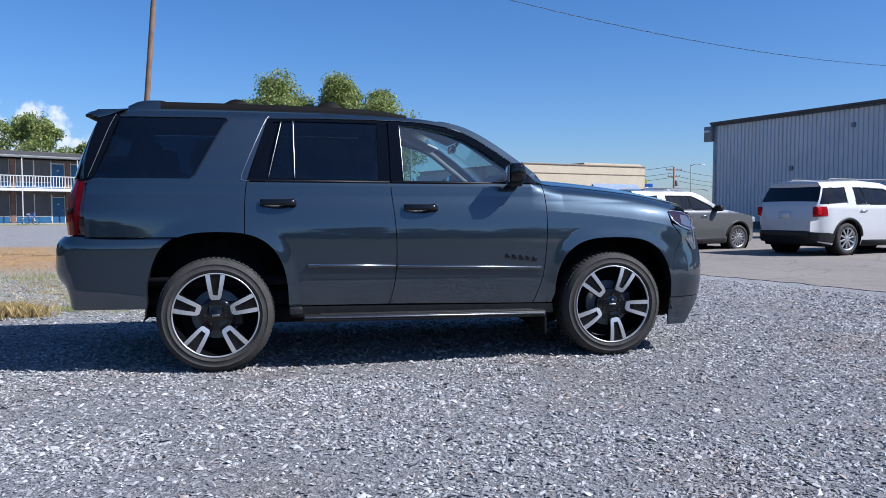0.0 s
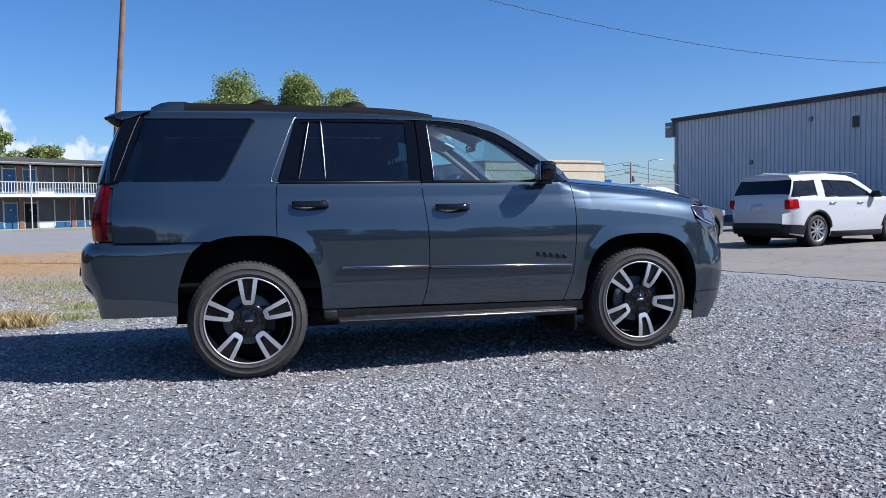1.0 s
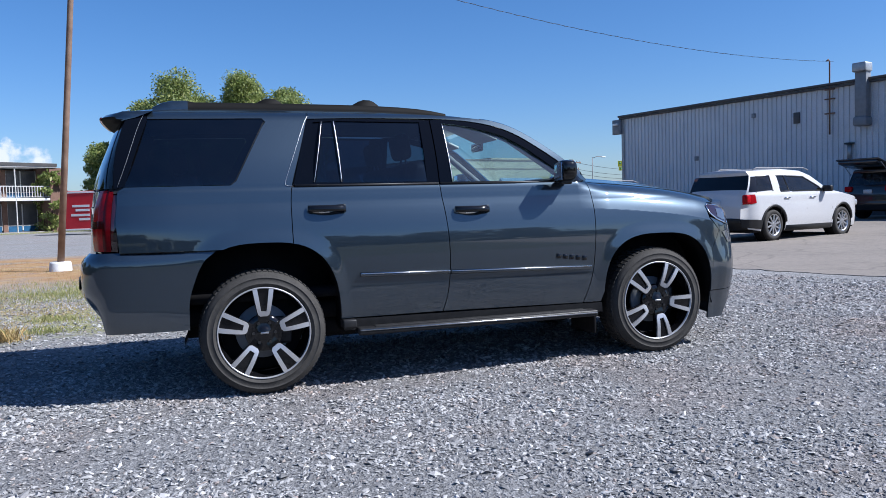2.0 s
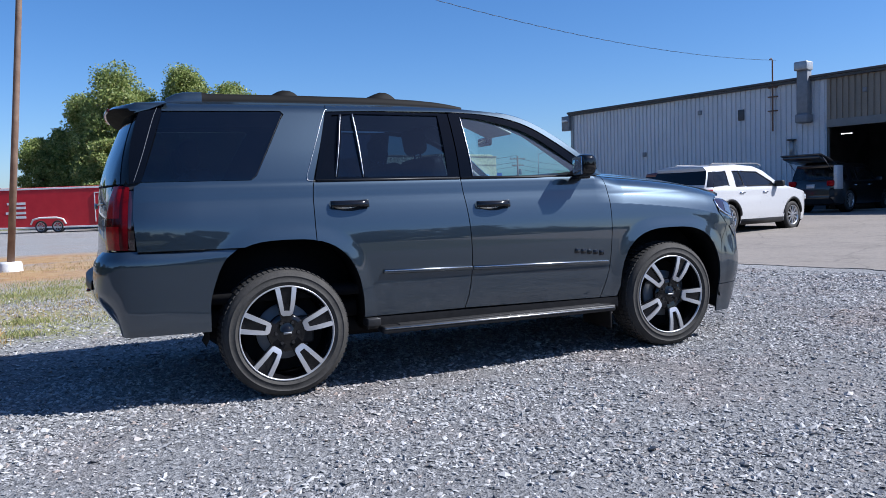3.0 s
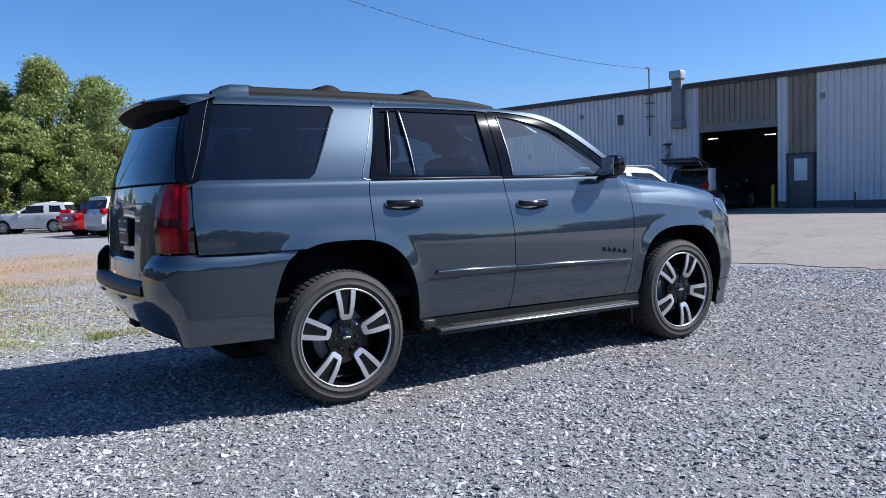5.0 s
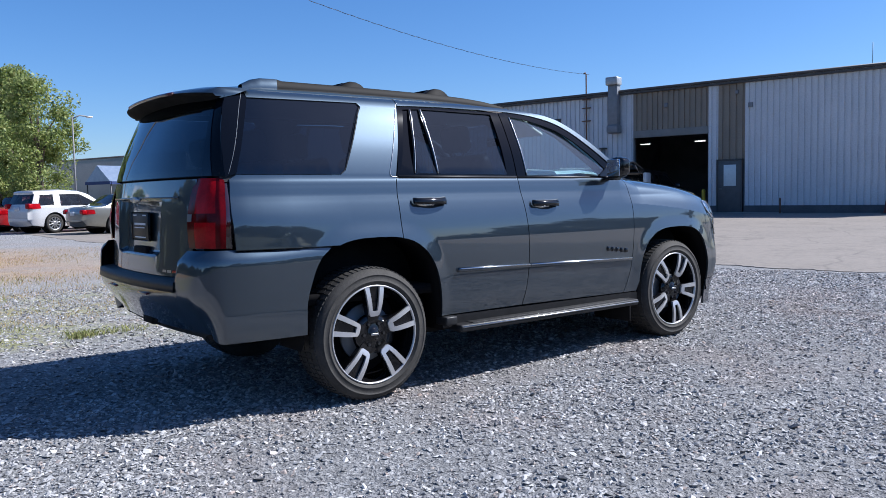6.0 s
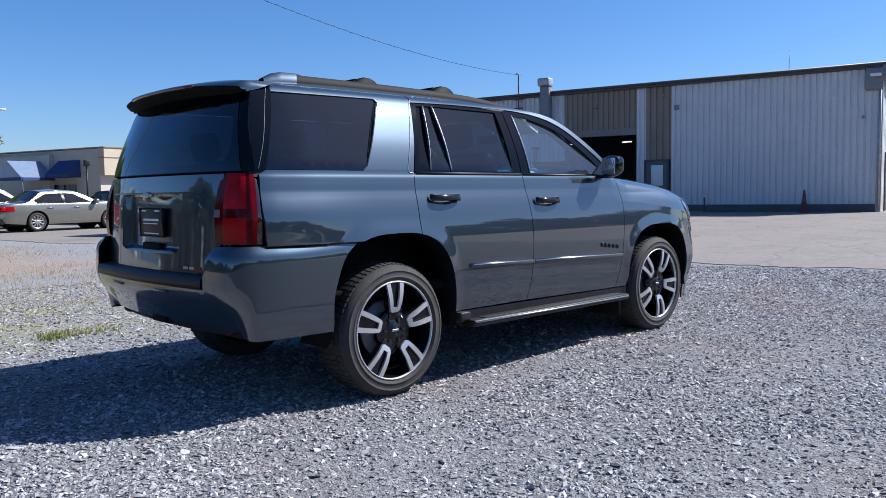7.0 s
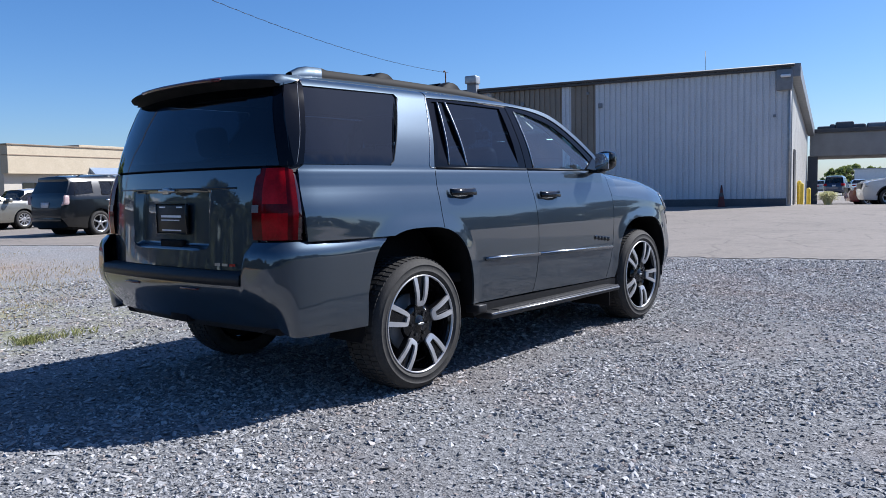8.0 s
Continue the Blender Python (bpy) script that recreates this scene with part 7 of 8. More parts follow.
    names = ("front", "bonnet", "windscreen", "roof", "rear_window", "tailgate")
    ids = [0] + [c + 1 for c in cut] + [len(path) - 1]
    for nm, i0, i1 in zip(names, ids, ids[1:]):
        seg = path[i0 : i1 + 1]
        mt = CAR_GLASS if nm in ("windscreen", "rear_window") else paint
        if nm == "rear_window" and rear_glass:
            mt = rear_glass
        cross(seg, nm, mt, 0.035 if nm != "roof" else 0.045)
    # cladding, lamps, plate, grille
    if clad is not None:
        for q in (lambda o: (o, mirrored(o)))(ribbon([(ax_r + r + 0.10, foot + 0.05), (ax_f - r - 0.10, foot + 0.05)], 0.16, 0.012, 0.03, fl)):
            sheet("sill_cladding", q, clad, v)
        for cx in (ax_r, ax_f):
            arc = [(cx + (r + 0.10) * math.cos(a), r + (r + 0.10) * math.sin(a)) for a in [radians(8 + 164 * k / 16) for k in range(17)]]
            for q in (lambda o: (o, mirrored(o)))(ribbon(arc, 0.07, 0.014, 0.03, fl)):
                sheet("arch_cladding", q, clad, v)
        for q in (lambda o: (o, mirrored(o)))(skin([(0.02, 0.34), (-0.005, 0.54), (0.3, 0.53), (ax_r - r - 0.06, 0.50), (ax_r - r - 0.09, foot + 0.05)], lambda x, z: fl(x, z, 0.016), 0.08, 0.05, flange=(0, 0.03, 0))):
            sheet("bumper_side", q, clad, v)
    bz = lamp_box["bumper"]
    cross([(-0.012, bz - 0.08), (-0.022, bz - 0.16), (-0.012, 0.46), (0.12, foot + 0.05)], "rear_bumper", clad or paint, 0.06)
    tz0, tz1, tx = lamp_box["tail"]
    to = [(-0.0 + tx[0], tz0), (tx[1], tz0 + 0.03), (tx[1] - 0.03, tz1), (tx[0] + 0.06, tz1)]
    for q in (lambda o: (o, mirrored(o)))(skin(to, lambda x, z: fl(x, z, 0.012), 0.06, 0.06, flange=(0, 0.03, 0))):
        sheet("tail_lamp", q, lamp_mat or RED_LENS, v)
    for sgn in (-1, 1):
        y0, y1 = sorted((sgn * hw * lamp_in, sgn * hw * 0.90))
        zx = lamp_box.get("tail_x", 0.0) + (0.055 if lamp_in > 0.7 else 0)
        part("tail_lamp", box((zx - 0.05, y0, tz0 + 0.02), (zx + 0.14, y1, tz1), 0.045, 3), lamp_mat or RED_LENS, v)
        hx, hz0, hz1 = lamp_box["head"]
        y0, y1 = sorted((sgn * hw * 0.58, sgn * hw * 0.86))
        part("headlamp", box((hx - 0.22, y0, hz0), (hx - 0.045, y1, hz1), 0.05, 3), LAMP_GLASS, v)
        my0, my1 = sorted((sgn * (hw * 0.95), sgn * (hw + 0.20)))
        mx = lamp_box["mirror"]
        part("door_mirror", box((mx - 0.06, my0, belt - 0.0), (mx + 0.08, my1, belt + 0.16), 0.035, 2), SATIN_BLACK if clad else paint, v)
    part("rear_plate", box((lamp_box.get("tail_x", 0.0) - 0.055, -0.15, bz + lamp_box.get("plate", 0.10)), (lamp_box.get("tail_x", 0.0) + 0.02, 0.15, bz + lamp_box.get("plate", 0.10) + 0.15)), PLATE, v)
    part("grille", box((L - 0.09, -hw * 0.5, 0.45), (L + 0.015, hw * 0.5, lamp_box["head"][2] - 0.02), 0.03), SATIN_BLACK, v)
    for hx in lamp_box["handles"]:
        for q in (lambda o: (o, mirrored(o)))(ribbon([(hx, belt - 0.13), (hx + 0.20, belt - 0.13)], 0.035, 0.03, 0.03, fl)):
            sheet("door_handle", q, CHROME, v)
    for sx in lamp_box["seams"]:
        for q in (lambda o: (o, mirrored(o)))(ribbon([(sx, belt - 0.01), (sx + 0.02, 0.75), (sx, foot + 0.14)], 0.010, 0.002, 0.004, fl)):
            sheet("door_seam", q, SATIN_BLACK, v)
    # dark cabin, floor and wheel houses
    cab = bmesh.new()
    add_box(cab, (0.5, -hw * 0.80, 0.32), (L - 0.9, hw * 0.80, belt - 0.22), 0.05)
    for sx in lamp_box["seats"]:
        for y in (-0.36, 0.36):
            add_box(cab, (sx, y - 0.24, belt - 0.3), (sx + 0.16, y + 0.24, belt + 0.16), 0.05)
            add_box(cab, (sx + 0.02, y - 0.12, belt + 0.18), (sx + 0.12, y + 0.12, belt + 0.36), 0.03)
    part("cabin", cab, LEATHER, v)
    part("underbody", box((0.25, -hw * 0.86, 0.20), (L - 0.3, hw * 0.86, 0.50), 0.04), UNDER, v)
    for cx in (ax_r, ax_f):
        for sgn in (-1, 1):
            m = pose(cx, sgn * (hw - 0.035), r) if sgn < 0 else pose(cx, sgn * (hw - 0.035), r, 0, 0, 180)
            road_wheel(r, 0.24, v, m, spokes)
            part("wheel_well", lathe([(0.03, 0.10), (r + 0.07, 0.10), (r + 0.07, -0.16)], 24), UNDER, v).matrix_basis = pose(cx, sgn * (hw - 0.22), r) if sgn < 0 else pose(cx, sgn * (hw - 0.22), r, 0, 0, 180)
    if rails:
        for sgn in (-1, 1):
            part("roof_rail", tube([(lamp_box["rail"][0], sgn * hw * 0.54, H - 0.02), (lamp_box["rail"][0] + 0.15, sgn * hw * 0.54, H + 0.035), (lamp_box["rail"][1] - 0.2, sgn * hw * 0.54, H + 0.035), (lamp_box["rail"][1], sgn * hw * 0.54, H - 0.02)], 0.016, 6), STEEL_PAINT if clad else paint, v)
    return v


def suv_shape(L, H, belt, hood, ro, wb):
    """A two-box silhouette and its glass; the rear end at x = 0."""
    cowl = ro + wb - 0.62
    top_f = cowl - 0.95
    up = [(L - 0.02, 0.42), (L, 0.62), (L - 0.06, hood - 0.20), (L - 0.22, hood - 0.08), (L - 0.7, hood), (cowl, belt + 0.06), (top_f + 0.35, H - 0.17), (top_f, H - 0.05), (top_f - 0.7, H), (1.1, H - 0.02), (0.25, H - 0.06), (0.28, H - 0.16), (0.11, belt + 0.08), (0.06, belt - 0.02), (0.0, 0.85), (-0.01, 0.55)]
    cuts = (4, 5, 7, 11, 12)
    b = belt + 0.03
    t = H - 0.17
    wins = [[(0.32, b), (0.48, t - 0.02), (1.00, t), (0.96, b + 0.03)], [(1.24, b), (1.27, t), (top_f - 0.75 if L > 4.8 else 2.05, t), (top_f - 0.70 if L > 4.8 else 2.08, b)], [((top_f - 0.62 if L > 4.8 else 2.16), b), ((top_f - 0.66 if L > 4.8 else 2.12), t), (top_f + 0.05, t - 0.03), (cowl - 0.35, b + 0.10), (cowl - 0.28, b)]]
    return up, cuts, wins


def suv_car(name, label, paint, at, turn, L=4.9, W=1.98, H=1.76, belt=1.08, hood=1.08, ro=1.05, wb=2.86, r=0.38, **kw):
    up, cuts, wins = suv_shape(L, H, belt, hood, ro, wb)
    tail = kw.pop("tail", (0.92, 1.14, (0.02, 0.42)))
    return vehicle(name, label, paint, at, turn, L, W, H, wb, r, ro, up, belt, wins, lamp_box={"cuts": cuts, "bumper": 0.64, "tail": tail, "tail_x": 0.0, "head": (L - 0.02, 0.78, 0.95), "mirror": ro + wb - 0.85, "handles": (1.35, 2.4), "seams": (1.18, 2.25, 3.35), "seats": (1.2, 2.2), "plate": 0.22, "rail": (0.7, 3.0)}, rails=kw.pop("rails", True), category="suv", **kw)


def sedan_shape(L, H, belt, ro, wb):
    cowl = ro + wb - 0.45
    up = [(L - 0.02, 0.40), (L, 0.58), (L - 0.10, 0.72), (L - 0.5, 0.86), (cowl, belt + 0.04), (cowl - 0.55, H - 0.16), (cowl - 0.9, H - 0.03), (cowl - 1.5, H), (cowl - 2.1, H - 0.06), (0.95, belt + 0.10), (0.75, belt + 0.03), (0.12, belt - 0.02), (0.0, 0.78), (-0.01, 0.5)]
    cuts = (3, 4, 6, 8, 10)
    b, t = belt + 0.03, H - 0.13
    m = cowl - 1.28
    wins = [[(m, b), (m - 0.01, t + 0.02), (cowl - 0.92, t), (cowl - 0.28, b + 0.02)], [(m - 0.10, b), (m - 0.10, t + 0.02), (m - 0.72, t - 0.02), (m - 1.15, b + 0.10), (m - 1.05, b)]]
    return up, cuts, wins


def sedan_car(name, label, paint, at, turn, L=4.95, W=1.84, H=1.46, belt=0.96, ro=1.08, wb=2.80, r=0.33, **kw):
    up, cuts, wins = sedan_shape(L, H, belt, ro, wb)
    return vehicle(name, label, paint, at, turn, L, W, H, wb, r, ro, up, belt, wins, lamp_box={"cuts": cuts, "bumper": 0.60, "tail": (0.70, 0.88, (0.02, 0.40)), "tail_x": 0.0, "head": (L - 0.04, 0.60, 0.74), "mirror": ro + wb - 0.62, "handles": (1.55, 2.55), "seams": (1.45, 2.42, 3.4), "seats": (1.5, 2.4), "plate": 0.06}, category="sedan", **kw)


def rear_at(right_rear_wheel, turn, W, ro):
    """The rear bumper's middle from the right rear wheel's foot."""
    h = Vector((math.cos(radians(turn)), math.sin(radians(turn))))
    left = Vector((-h.y, h.x))
    p = Vector(right_rear_wheel) + left * (W / 2 - 0.12) - h * ro
    return (p.x, p.y)


suv_car("white_suv", "white mid-size SUV with black lower trim parked on asphalt", WHITE_CAR, rear_at((13.40, 9.68), 13.5, 2.0, 0.95), 13.5, L=4.86, W=2.0, H=1.77, belt=1.17, ro=0.95, wb=2.93, clad=SATIN_BLACK, spokes=10, rear_glass=GLOSS_BLACK, lamp_in=0.74, tail=(0.90, 1.14, (0.02, 0.30)))
suv_car("grey_suv", "silver-grey compact SUV parked beside the white one", GREY_CAR, rear_at((10.06, 12.6), 13.5, 1.9, 0.95), 13.5, L=4.56, W=1.9, H=1.68, belt=1.10, hood=1.04, clad=SATIN_BLACK, ro=0.95, wb=2.81, r=0.36, spokes=14)
suv_car("maroon_suv", "dark maroon SUV parked behind the white one", MAROON_CAR, (18.0, 18.3), 13.5, L=4.9, W=1.95, H=1.80)
d = suv_car("dark_suv", "dark SUV with its liftgate raised at the garage bay", BLACK_CAR, (0, 0), 0, L=5.0, W=1.98, H=1.80)
d.matrix_world = shop_m @ pose(-11.8, -2.9, 0.03, 0, 0, 90)
gate = bmesh.new()
add_box(gate, (-1.15, -0.80, -0.03), (0.0, 0.80, 0.03), 0.025)
add_box(gate, (-1.12, -0.72, -0.14), (-0.55, 0.72, -0.02), 0.04)
part("raised_liftgate", gate, BLACK_CAR, d, "raised black liftgate").matrix_basis = pose(0.36, 0, 1.80, 0, 16, 0)
for sgn in (-1, 1):
    part("gas_strut", tube([(0.12, sgn * 0.72, 1.55), (-0.45, sgn * 0.72, 2.0)], 0.015, 6), STEEL, d)
part("rear_light_panel", box((0.02, -0.985, 0.80), (0.50, -0.84, 1.70), 0.04), WHITE_CAR, d, "bright rear corner panel")

# the row beyond the gravel
suv_car("white_suv", "white SUV parked in the far row", WHITE_CAR, (3.2, 29.2), 20, L=4.7, W=1.88, H=1.66, rails=False, belt=1.02, hood=1.02, ro=0.95, wb=2.75, r=0.36)
sedan_car("silver_sedan", "silver-beige four-door sedan parked in the far row", CHAMPAGNE, rear_at((5.85, 25.7), 11, 1.84, 1.18), 11, L=5.1, ro=1.18, H=1.45)
sedan_car("white_sedan", "white sedan parked behind the silver one", WHITE_CAR, (9.3, 31.2), 11, L=4.6, ro=0.95, wb=2.7)
suv_car("dark_green_suv", "old dark green-black full-size SUV with roof rails", GREEN_CAR, rear_at((7.95, 19.15), 12, 1.88, 1.15), 12, L=4.9, W=1.88, H=1.79, belt=1.19, hood=1.12, ro=1.15, wb=2.85, r=0.37, spokes=5, tail=(0.92, 1.22, (0.01, 0.14)), lamp_mat=PALE_LENS, lamp_in=0.84, rear_glass=GLOSS_BLACK)
suv_car("white_hatchback", "white five-door hatchback parked in the far row", WHITE_CAR, (3.92, 39.6), 151, L=4.2, W=1.72, H=1.54, belt=0.98, hood=0.95, ro=0.75, wb=2.55, r=0.31, rails=False)
sedan_car("red_car", "red sedan parked in the far row", RED_CAR, (2.56, 32.0), 20, L=4.5, ro=1.0, wb=2.65)
suv_car("dark_blue_suv", "dark SUV parked behind the white hatchback", NAVY_CAR, (-0.2, 47.5), 80, L=4.7)
# beyond the workshop's corner
suv_car("pale_suv", "pale grey SUV parked past the workshop corner", WHITE_CAR, (35.05, -0.45), 113, L=4.6, W=1.9, H=1.66, belt=1.10, clad=SATIN_BLACK, ro=0.9, wb=2.75, r=0.36, spokes=5)
suv_car("red_suv", "dark red SUV parked past the workshop corner", MAROON_CAR, (41.2, 1.25), 113, L=4.8, W=1.9, H=1.56, belt=1.02, hood=1.0, rails=False)
suv_car("dark_suv", "dark SUV far off seen from behind", NAVY_CAR, (78, 15.6), 8, L=4.9, H=1.85)
for k, (x, y) in enumerate(((96, 21), (98, 17.5), (100, 24.5))):
    sedan_car("parked_car", "small pale car in the distant lot", (SILVER_CAR, WHITE_CAR, NAVY_CAR)[k], (x, y), 20)

# red cargo trailer
TRAILER_RED = varied("red trailer skin", (0.42, 0.012, 0.022), (0.50, 0.02, 0.03), 1.5, (0.3, 0.45))
tr = thing("cargo_trailer", "red enclosed tandem-axle cargo trailer with white trim", "trailer", (-0.5, 43.6, 0), 180 - math.degrees(math.atan2(0.42, 0.907)))
# x runs back from the nose, the seen flank lies on +y
TL, TH = 7.3, 2.66
part("body", box((0, -2.3, 0.32), (TL, 0, TH), 0.03), TRAILER_RED, tr, smooth=False)
for z in (0.32, TH - 0.08):
    part("trim_rail", box((-0.02, -2.32, z - 0.05), (TL + 0.02, 0.025, z + 0.05), 0.01), WHITE_PAINT, tr, smooth=False)
part("corner_trim", box((-0.03, -0.08, 0.32), (0.08, 0.03, TH), 0.01), WHITE_PAINT, tr, smooth=False)
dr = part("side_door", box((0.45, -0.01, 0.60), (1.45, 0.03, 2.25), 0.01), TRAILER_RED, tr, "red side door with white frame", smooth=False)
for lo, hi in (((0.42, 0.0, 0.58), (0.47, 0.045, 2.28)), ((1.43, 0.0, 0.58), (1.48, 0.045, 2.28)), ((0.42, 0.0, 2.24), (1.48, 0.045, 2.29))):
    part("door_frame", box(lo, hi), WHITE_PAINT, dr, smooth=False)
for cx in (3.75, 4.75):
    m = pose(cx, 0.03, 0.36, 0, 0, 180)
    road_wheel(0.36, 0.22, tr, m, 8)
arc = [(cx_, z_) for cx_, z_ in [(3.2, 0.5), (3.35, 0.78), (3.75, 0.88), (4.75, 0.88), (5.15, 0.78), (5.3, 0.5)]]
part("mudguard", tube([(x, 0.10, z) for x, z in arc], 0.055, 6), WHITE_PAINT, tr)
for k, (z, w) in enumerate(((1.75, 1.1), (1.5, 0.9), (1.2, 1.2), (0.95, 0.7))):
    part("lettering_bar", box((5.6, 0.0, z - 0.07), (5.6 + w, 0.012, z + 0.07)), WHITE_PAINT, tr, smooth=False)
part("tongue", tube([(0, -0.4, 0.42), (-1.2, -1.15, 0.42), (0, -1.9, 0.42)], 0.05, 6), UNDER, tr)
part("jack", tube([(-1.1, -1.15, 0.0), (-1.1, -1.15, 0.75)], 0.04, 8), STEEL_PAINT, tr)


# ---- trees, grass, cloud ----
LEAF = material("leaves", (0.07, 0.12, 0.03), 0.55)
_g = LEAF.node_tree.nodes.new("ShaderNodeNewGeometry")
_lc = ramp(LEAF, _g.outputs["Random Per Island"], [(0.0, (0.10, 0.145, 0.035)), (0.5, (0.23, 0.29, 0.08)), (0.85, (0.38, 0.42, 0.14)), (1.0, (0.46, 0.43, 0.18))])
_lc = mixc(LEAF, ramp(LEAF, noise_tex(LEAF, 0.45, 3), [(0.35, (0, 0, 0)), (0.7, (0.5, 0.5, 0.5))]), _lc, (0.20, 0.25, 0.06))
wire(LEAF, _lc, shader(LEAF).inputs["Base Color"])
_t = LEAF.node_tree.nodes.new("ShaderNodeBsdfTranslucent")
wire(LEAF, _lc, _t.inputs[0])
_mx = LEAF.node_tree.nodes.new("ShaderNodeMixShader")
_mx.inputs[0].default_value = 0.42
wire(LEAF, shader(LEAF).outputs[0], _mx.inputs[1])
wire(LEAF, _t.outputs[0], _mx.inputs[2])
wire(LEAF, _mx.outputs[0], LEAF.node_tree.nodes["Material Output"].inputs["Surface"])
BARK = varied("bark", (0.08, 0.06, 0.045), (0.14, 0.11, 0.085), 6, (0.85, 0.95), relief=0.5, relief_scale=25)


def leaf_mesh(name, centres, radii, per, size, rg, squash=0.8):
    """Leaf quads gathered near the surface of many small clumps."""
    c = np.repeat(np.array(centres), per, axis=0)
    r = np.repeat(np.array(radii), per)
    n = len(c)
    d = rg.standard_normal((n, 3))
    d /= np.linalg.norm(d, axis=1)[:, None]
    p = c + d * (r * rg.uniform(0.35, 1.05, n) ** 0.7)[:, None] * (1, 1, squash)
    u = rg.standard_normal((n, 3))
    u /= np.linalg.norm(u, axis=1)[:, None]
    w = np.cross(u, d + 0.6 * rg.standard_normal((n, 3)))
    w /= np.linalg.norm(w, axis=1)[:, None] + 1e-9
    s = (size * rg.uniform(0.6, 1.3, n))[:, None]
    quad = np.stack([p - u * s, p - w * s * 0.55 + 0.1 * u * s, p + u * s, p + w * s * 0.55 + 0.1 * u * s], 1).reshape(-1, 3)
    me = bpy.data.meshes.new(name)
    me.vertices.add(len(quad))
    me.vertices.foreach_set("co", quad.astype(np.float32).ravel())
    me.loops.add(len(quad))
    me.loops.foreach_set("vertex_index", np.arange(len(quad), dtype=np.int32))
    me.polygons.add(n)
    me.polygons.foreach_set("loop_start", np.arange(0, len(quad), 4, dtype=np.int32))
    me.update()
    return me


def tree(x, y, h, w, seed, label, low=0.25, per=90, size=0.20, clumps=70):
    rg = np.random.default_rng(seed)
    t = thing("tree", label, "tree", (x, y, 0), group="trees beyond the yard")
    bm = bmesh.new()
    add_tube(bm, [(0, 0, -0.3), (0.1, 0.05, h * 0.2), (0.0, 0.1, h * 0.45), (0.1, 0, h * 0.75)], [h * 0.026, h * 0.021, h * 0.015, h * 0.005], 9)
    cs, rs = [], []
    for k in range(clumps):
        zz = low + (1 - low) * rg.uniform(0, 1) ** 0.8
        env = math.sin(math.pi * min(max((zz - low) / (1.04 - low), 0), 1) ** 0.75) ** 0.6
        a = rg.uniform(0, 2 * math.pi)
        rr = w * env * rg.uniform(0.35, 1.0)
        cs.append((rr * math.cos(a), rr * math.sin(a), h * (zz - 0.06)))
        rs.append(h * rg.uniform(0.06, 0.115))
    for k in rg.choice(clumps, 9, replace=False):
        c = Vector(cs[k])
        add_tube(bm, [(0.05, 0.05, max(h * 0.2, c.z * 0.55)), (c.x * 0.5, c.y * 0.5, c.z * 0.85), c], [h * 0.011, h * 0.007, h * 0.003], 6)
    part("trunk", bm, BARK, t)
    part("crown", leaf_mesh("crown", cs, rs, per, size, rg), LEAF, t, smooth=False)
    return t


big = "tall leafy green tree with a dense uneven crown"
for k, (x, y, h, w) in enumerate(((-5.7, 60, 7.0, 1.6), (-2.4, 59, 9.9, 1.8), (-0.2, 56, 11.75, 2.5), (1.6, 58, 10.3, 2.4), (4.6, 56, 11.8, 2.5), (7.6, 56, 10.6, 2.2), (2.6, 53, 7.5, 2.6), (6.2, 53.5, 7.0, 2.6), (-0.8, 53, 6.4, 2.4), (-4.1, 60, 7.4, 1.8))):
    tree(x, y, h, w, 40 + k, big, low=0.08, per=260, clumps=105, size=0.105)
tree(6.6, 42.6, 8.2, 2.3, 71, "slender green tree at the edge of the lot", low=0.12, per=260, clumps=75, size=0.085)
for k, (x, y, h, w) in enumerate(((-23.8, 75, 10.2, 4.4), (-30.5, 76, 9.4, 4.2), (-18.9, 79, 8.2, 2.8))):
    tree(x, y, h, w, 60 + k, "round dark green tree behind the motel", low=0.2, per=230, clumps=90, size=0.14)
tree(-9.2, 58.0, 4.6, 1.5, 77, "thin straggly tree by the motel stair", low=0.05, per=45, clumps=40, size=0.16)
for k, (x, y, h, w) in enumerate(((250, 57, 4.9, 3.5), (253, 54.5, 5.6, 4.5), (249, 52, 5.7, 5), (256, 48, 5.2, 5))):
    tree(x, y, h, w, 80 + k, "distant round green tree beyond the canopy", low=0.05, per=60, clumps=40, size=0.5)

GRASS = material("dry grass", (0.2, 0.18, 0.06), 0.8)
_g = GRASS.node_tree.nodes.new("ShaderNodeNewGeometry")
_gc = ramp(GRASS, _g.outputs["Random Per Island"], [(0.0, (0.15, 0.15, 0.045)), (0.25, (0.28, 0.20, 0.07)), (0.7, (0.42, 0.29, 0.12)), (1.0, (0.50, 0.39, 0.20))])
wire(GRASS, _gc, shader(GRASS).inputs["Base Color"])


GREEN_GRASS = material("green grass", (0.14, 0.19, 0.05), 0.8)
_g = GREEN_GRASS.node_tree.nodes.new("ShaderNodeNewGeometry")
wire(GREEN_GRASS, ramp(GREEN_GRASS, _g.outputs["Random Per Island"], [(0.0, (0.13, 0.16, 0.04)), (0.6, (0.25, 0.27, 0.09)), (1.0, (0.44, 0.38, 0.18))]), shader(GREEN_GRASS).inputs["Base Color"])


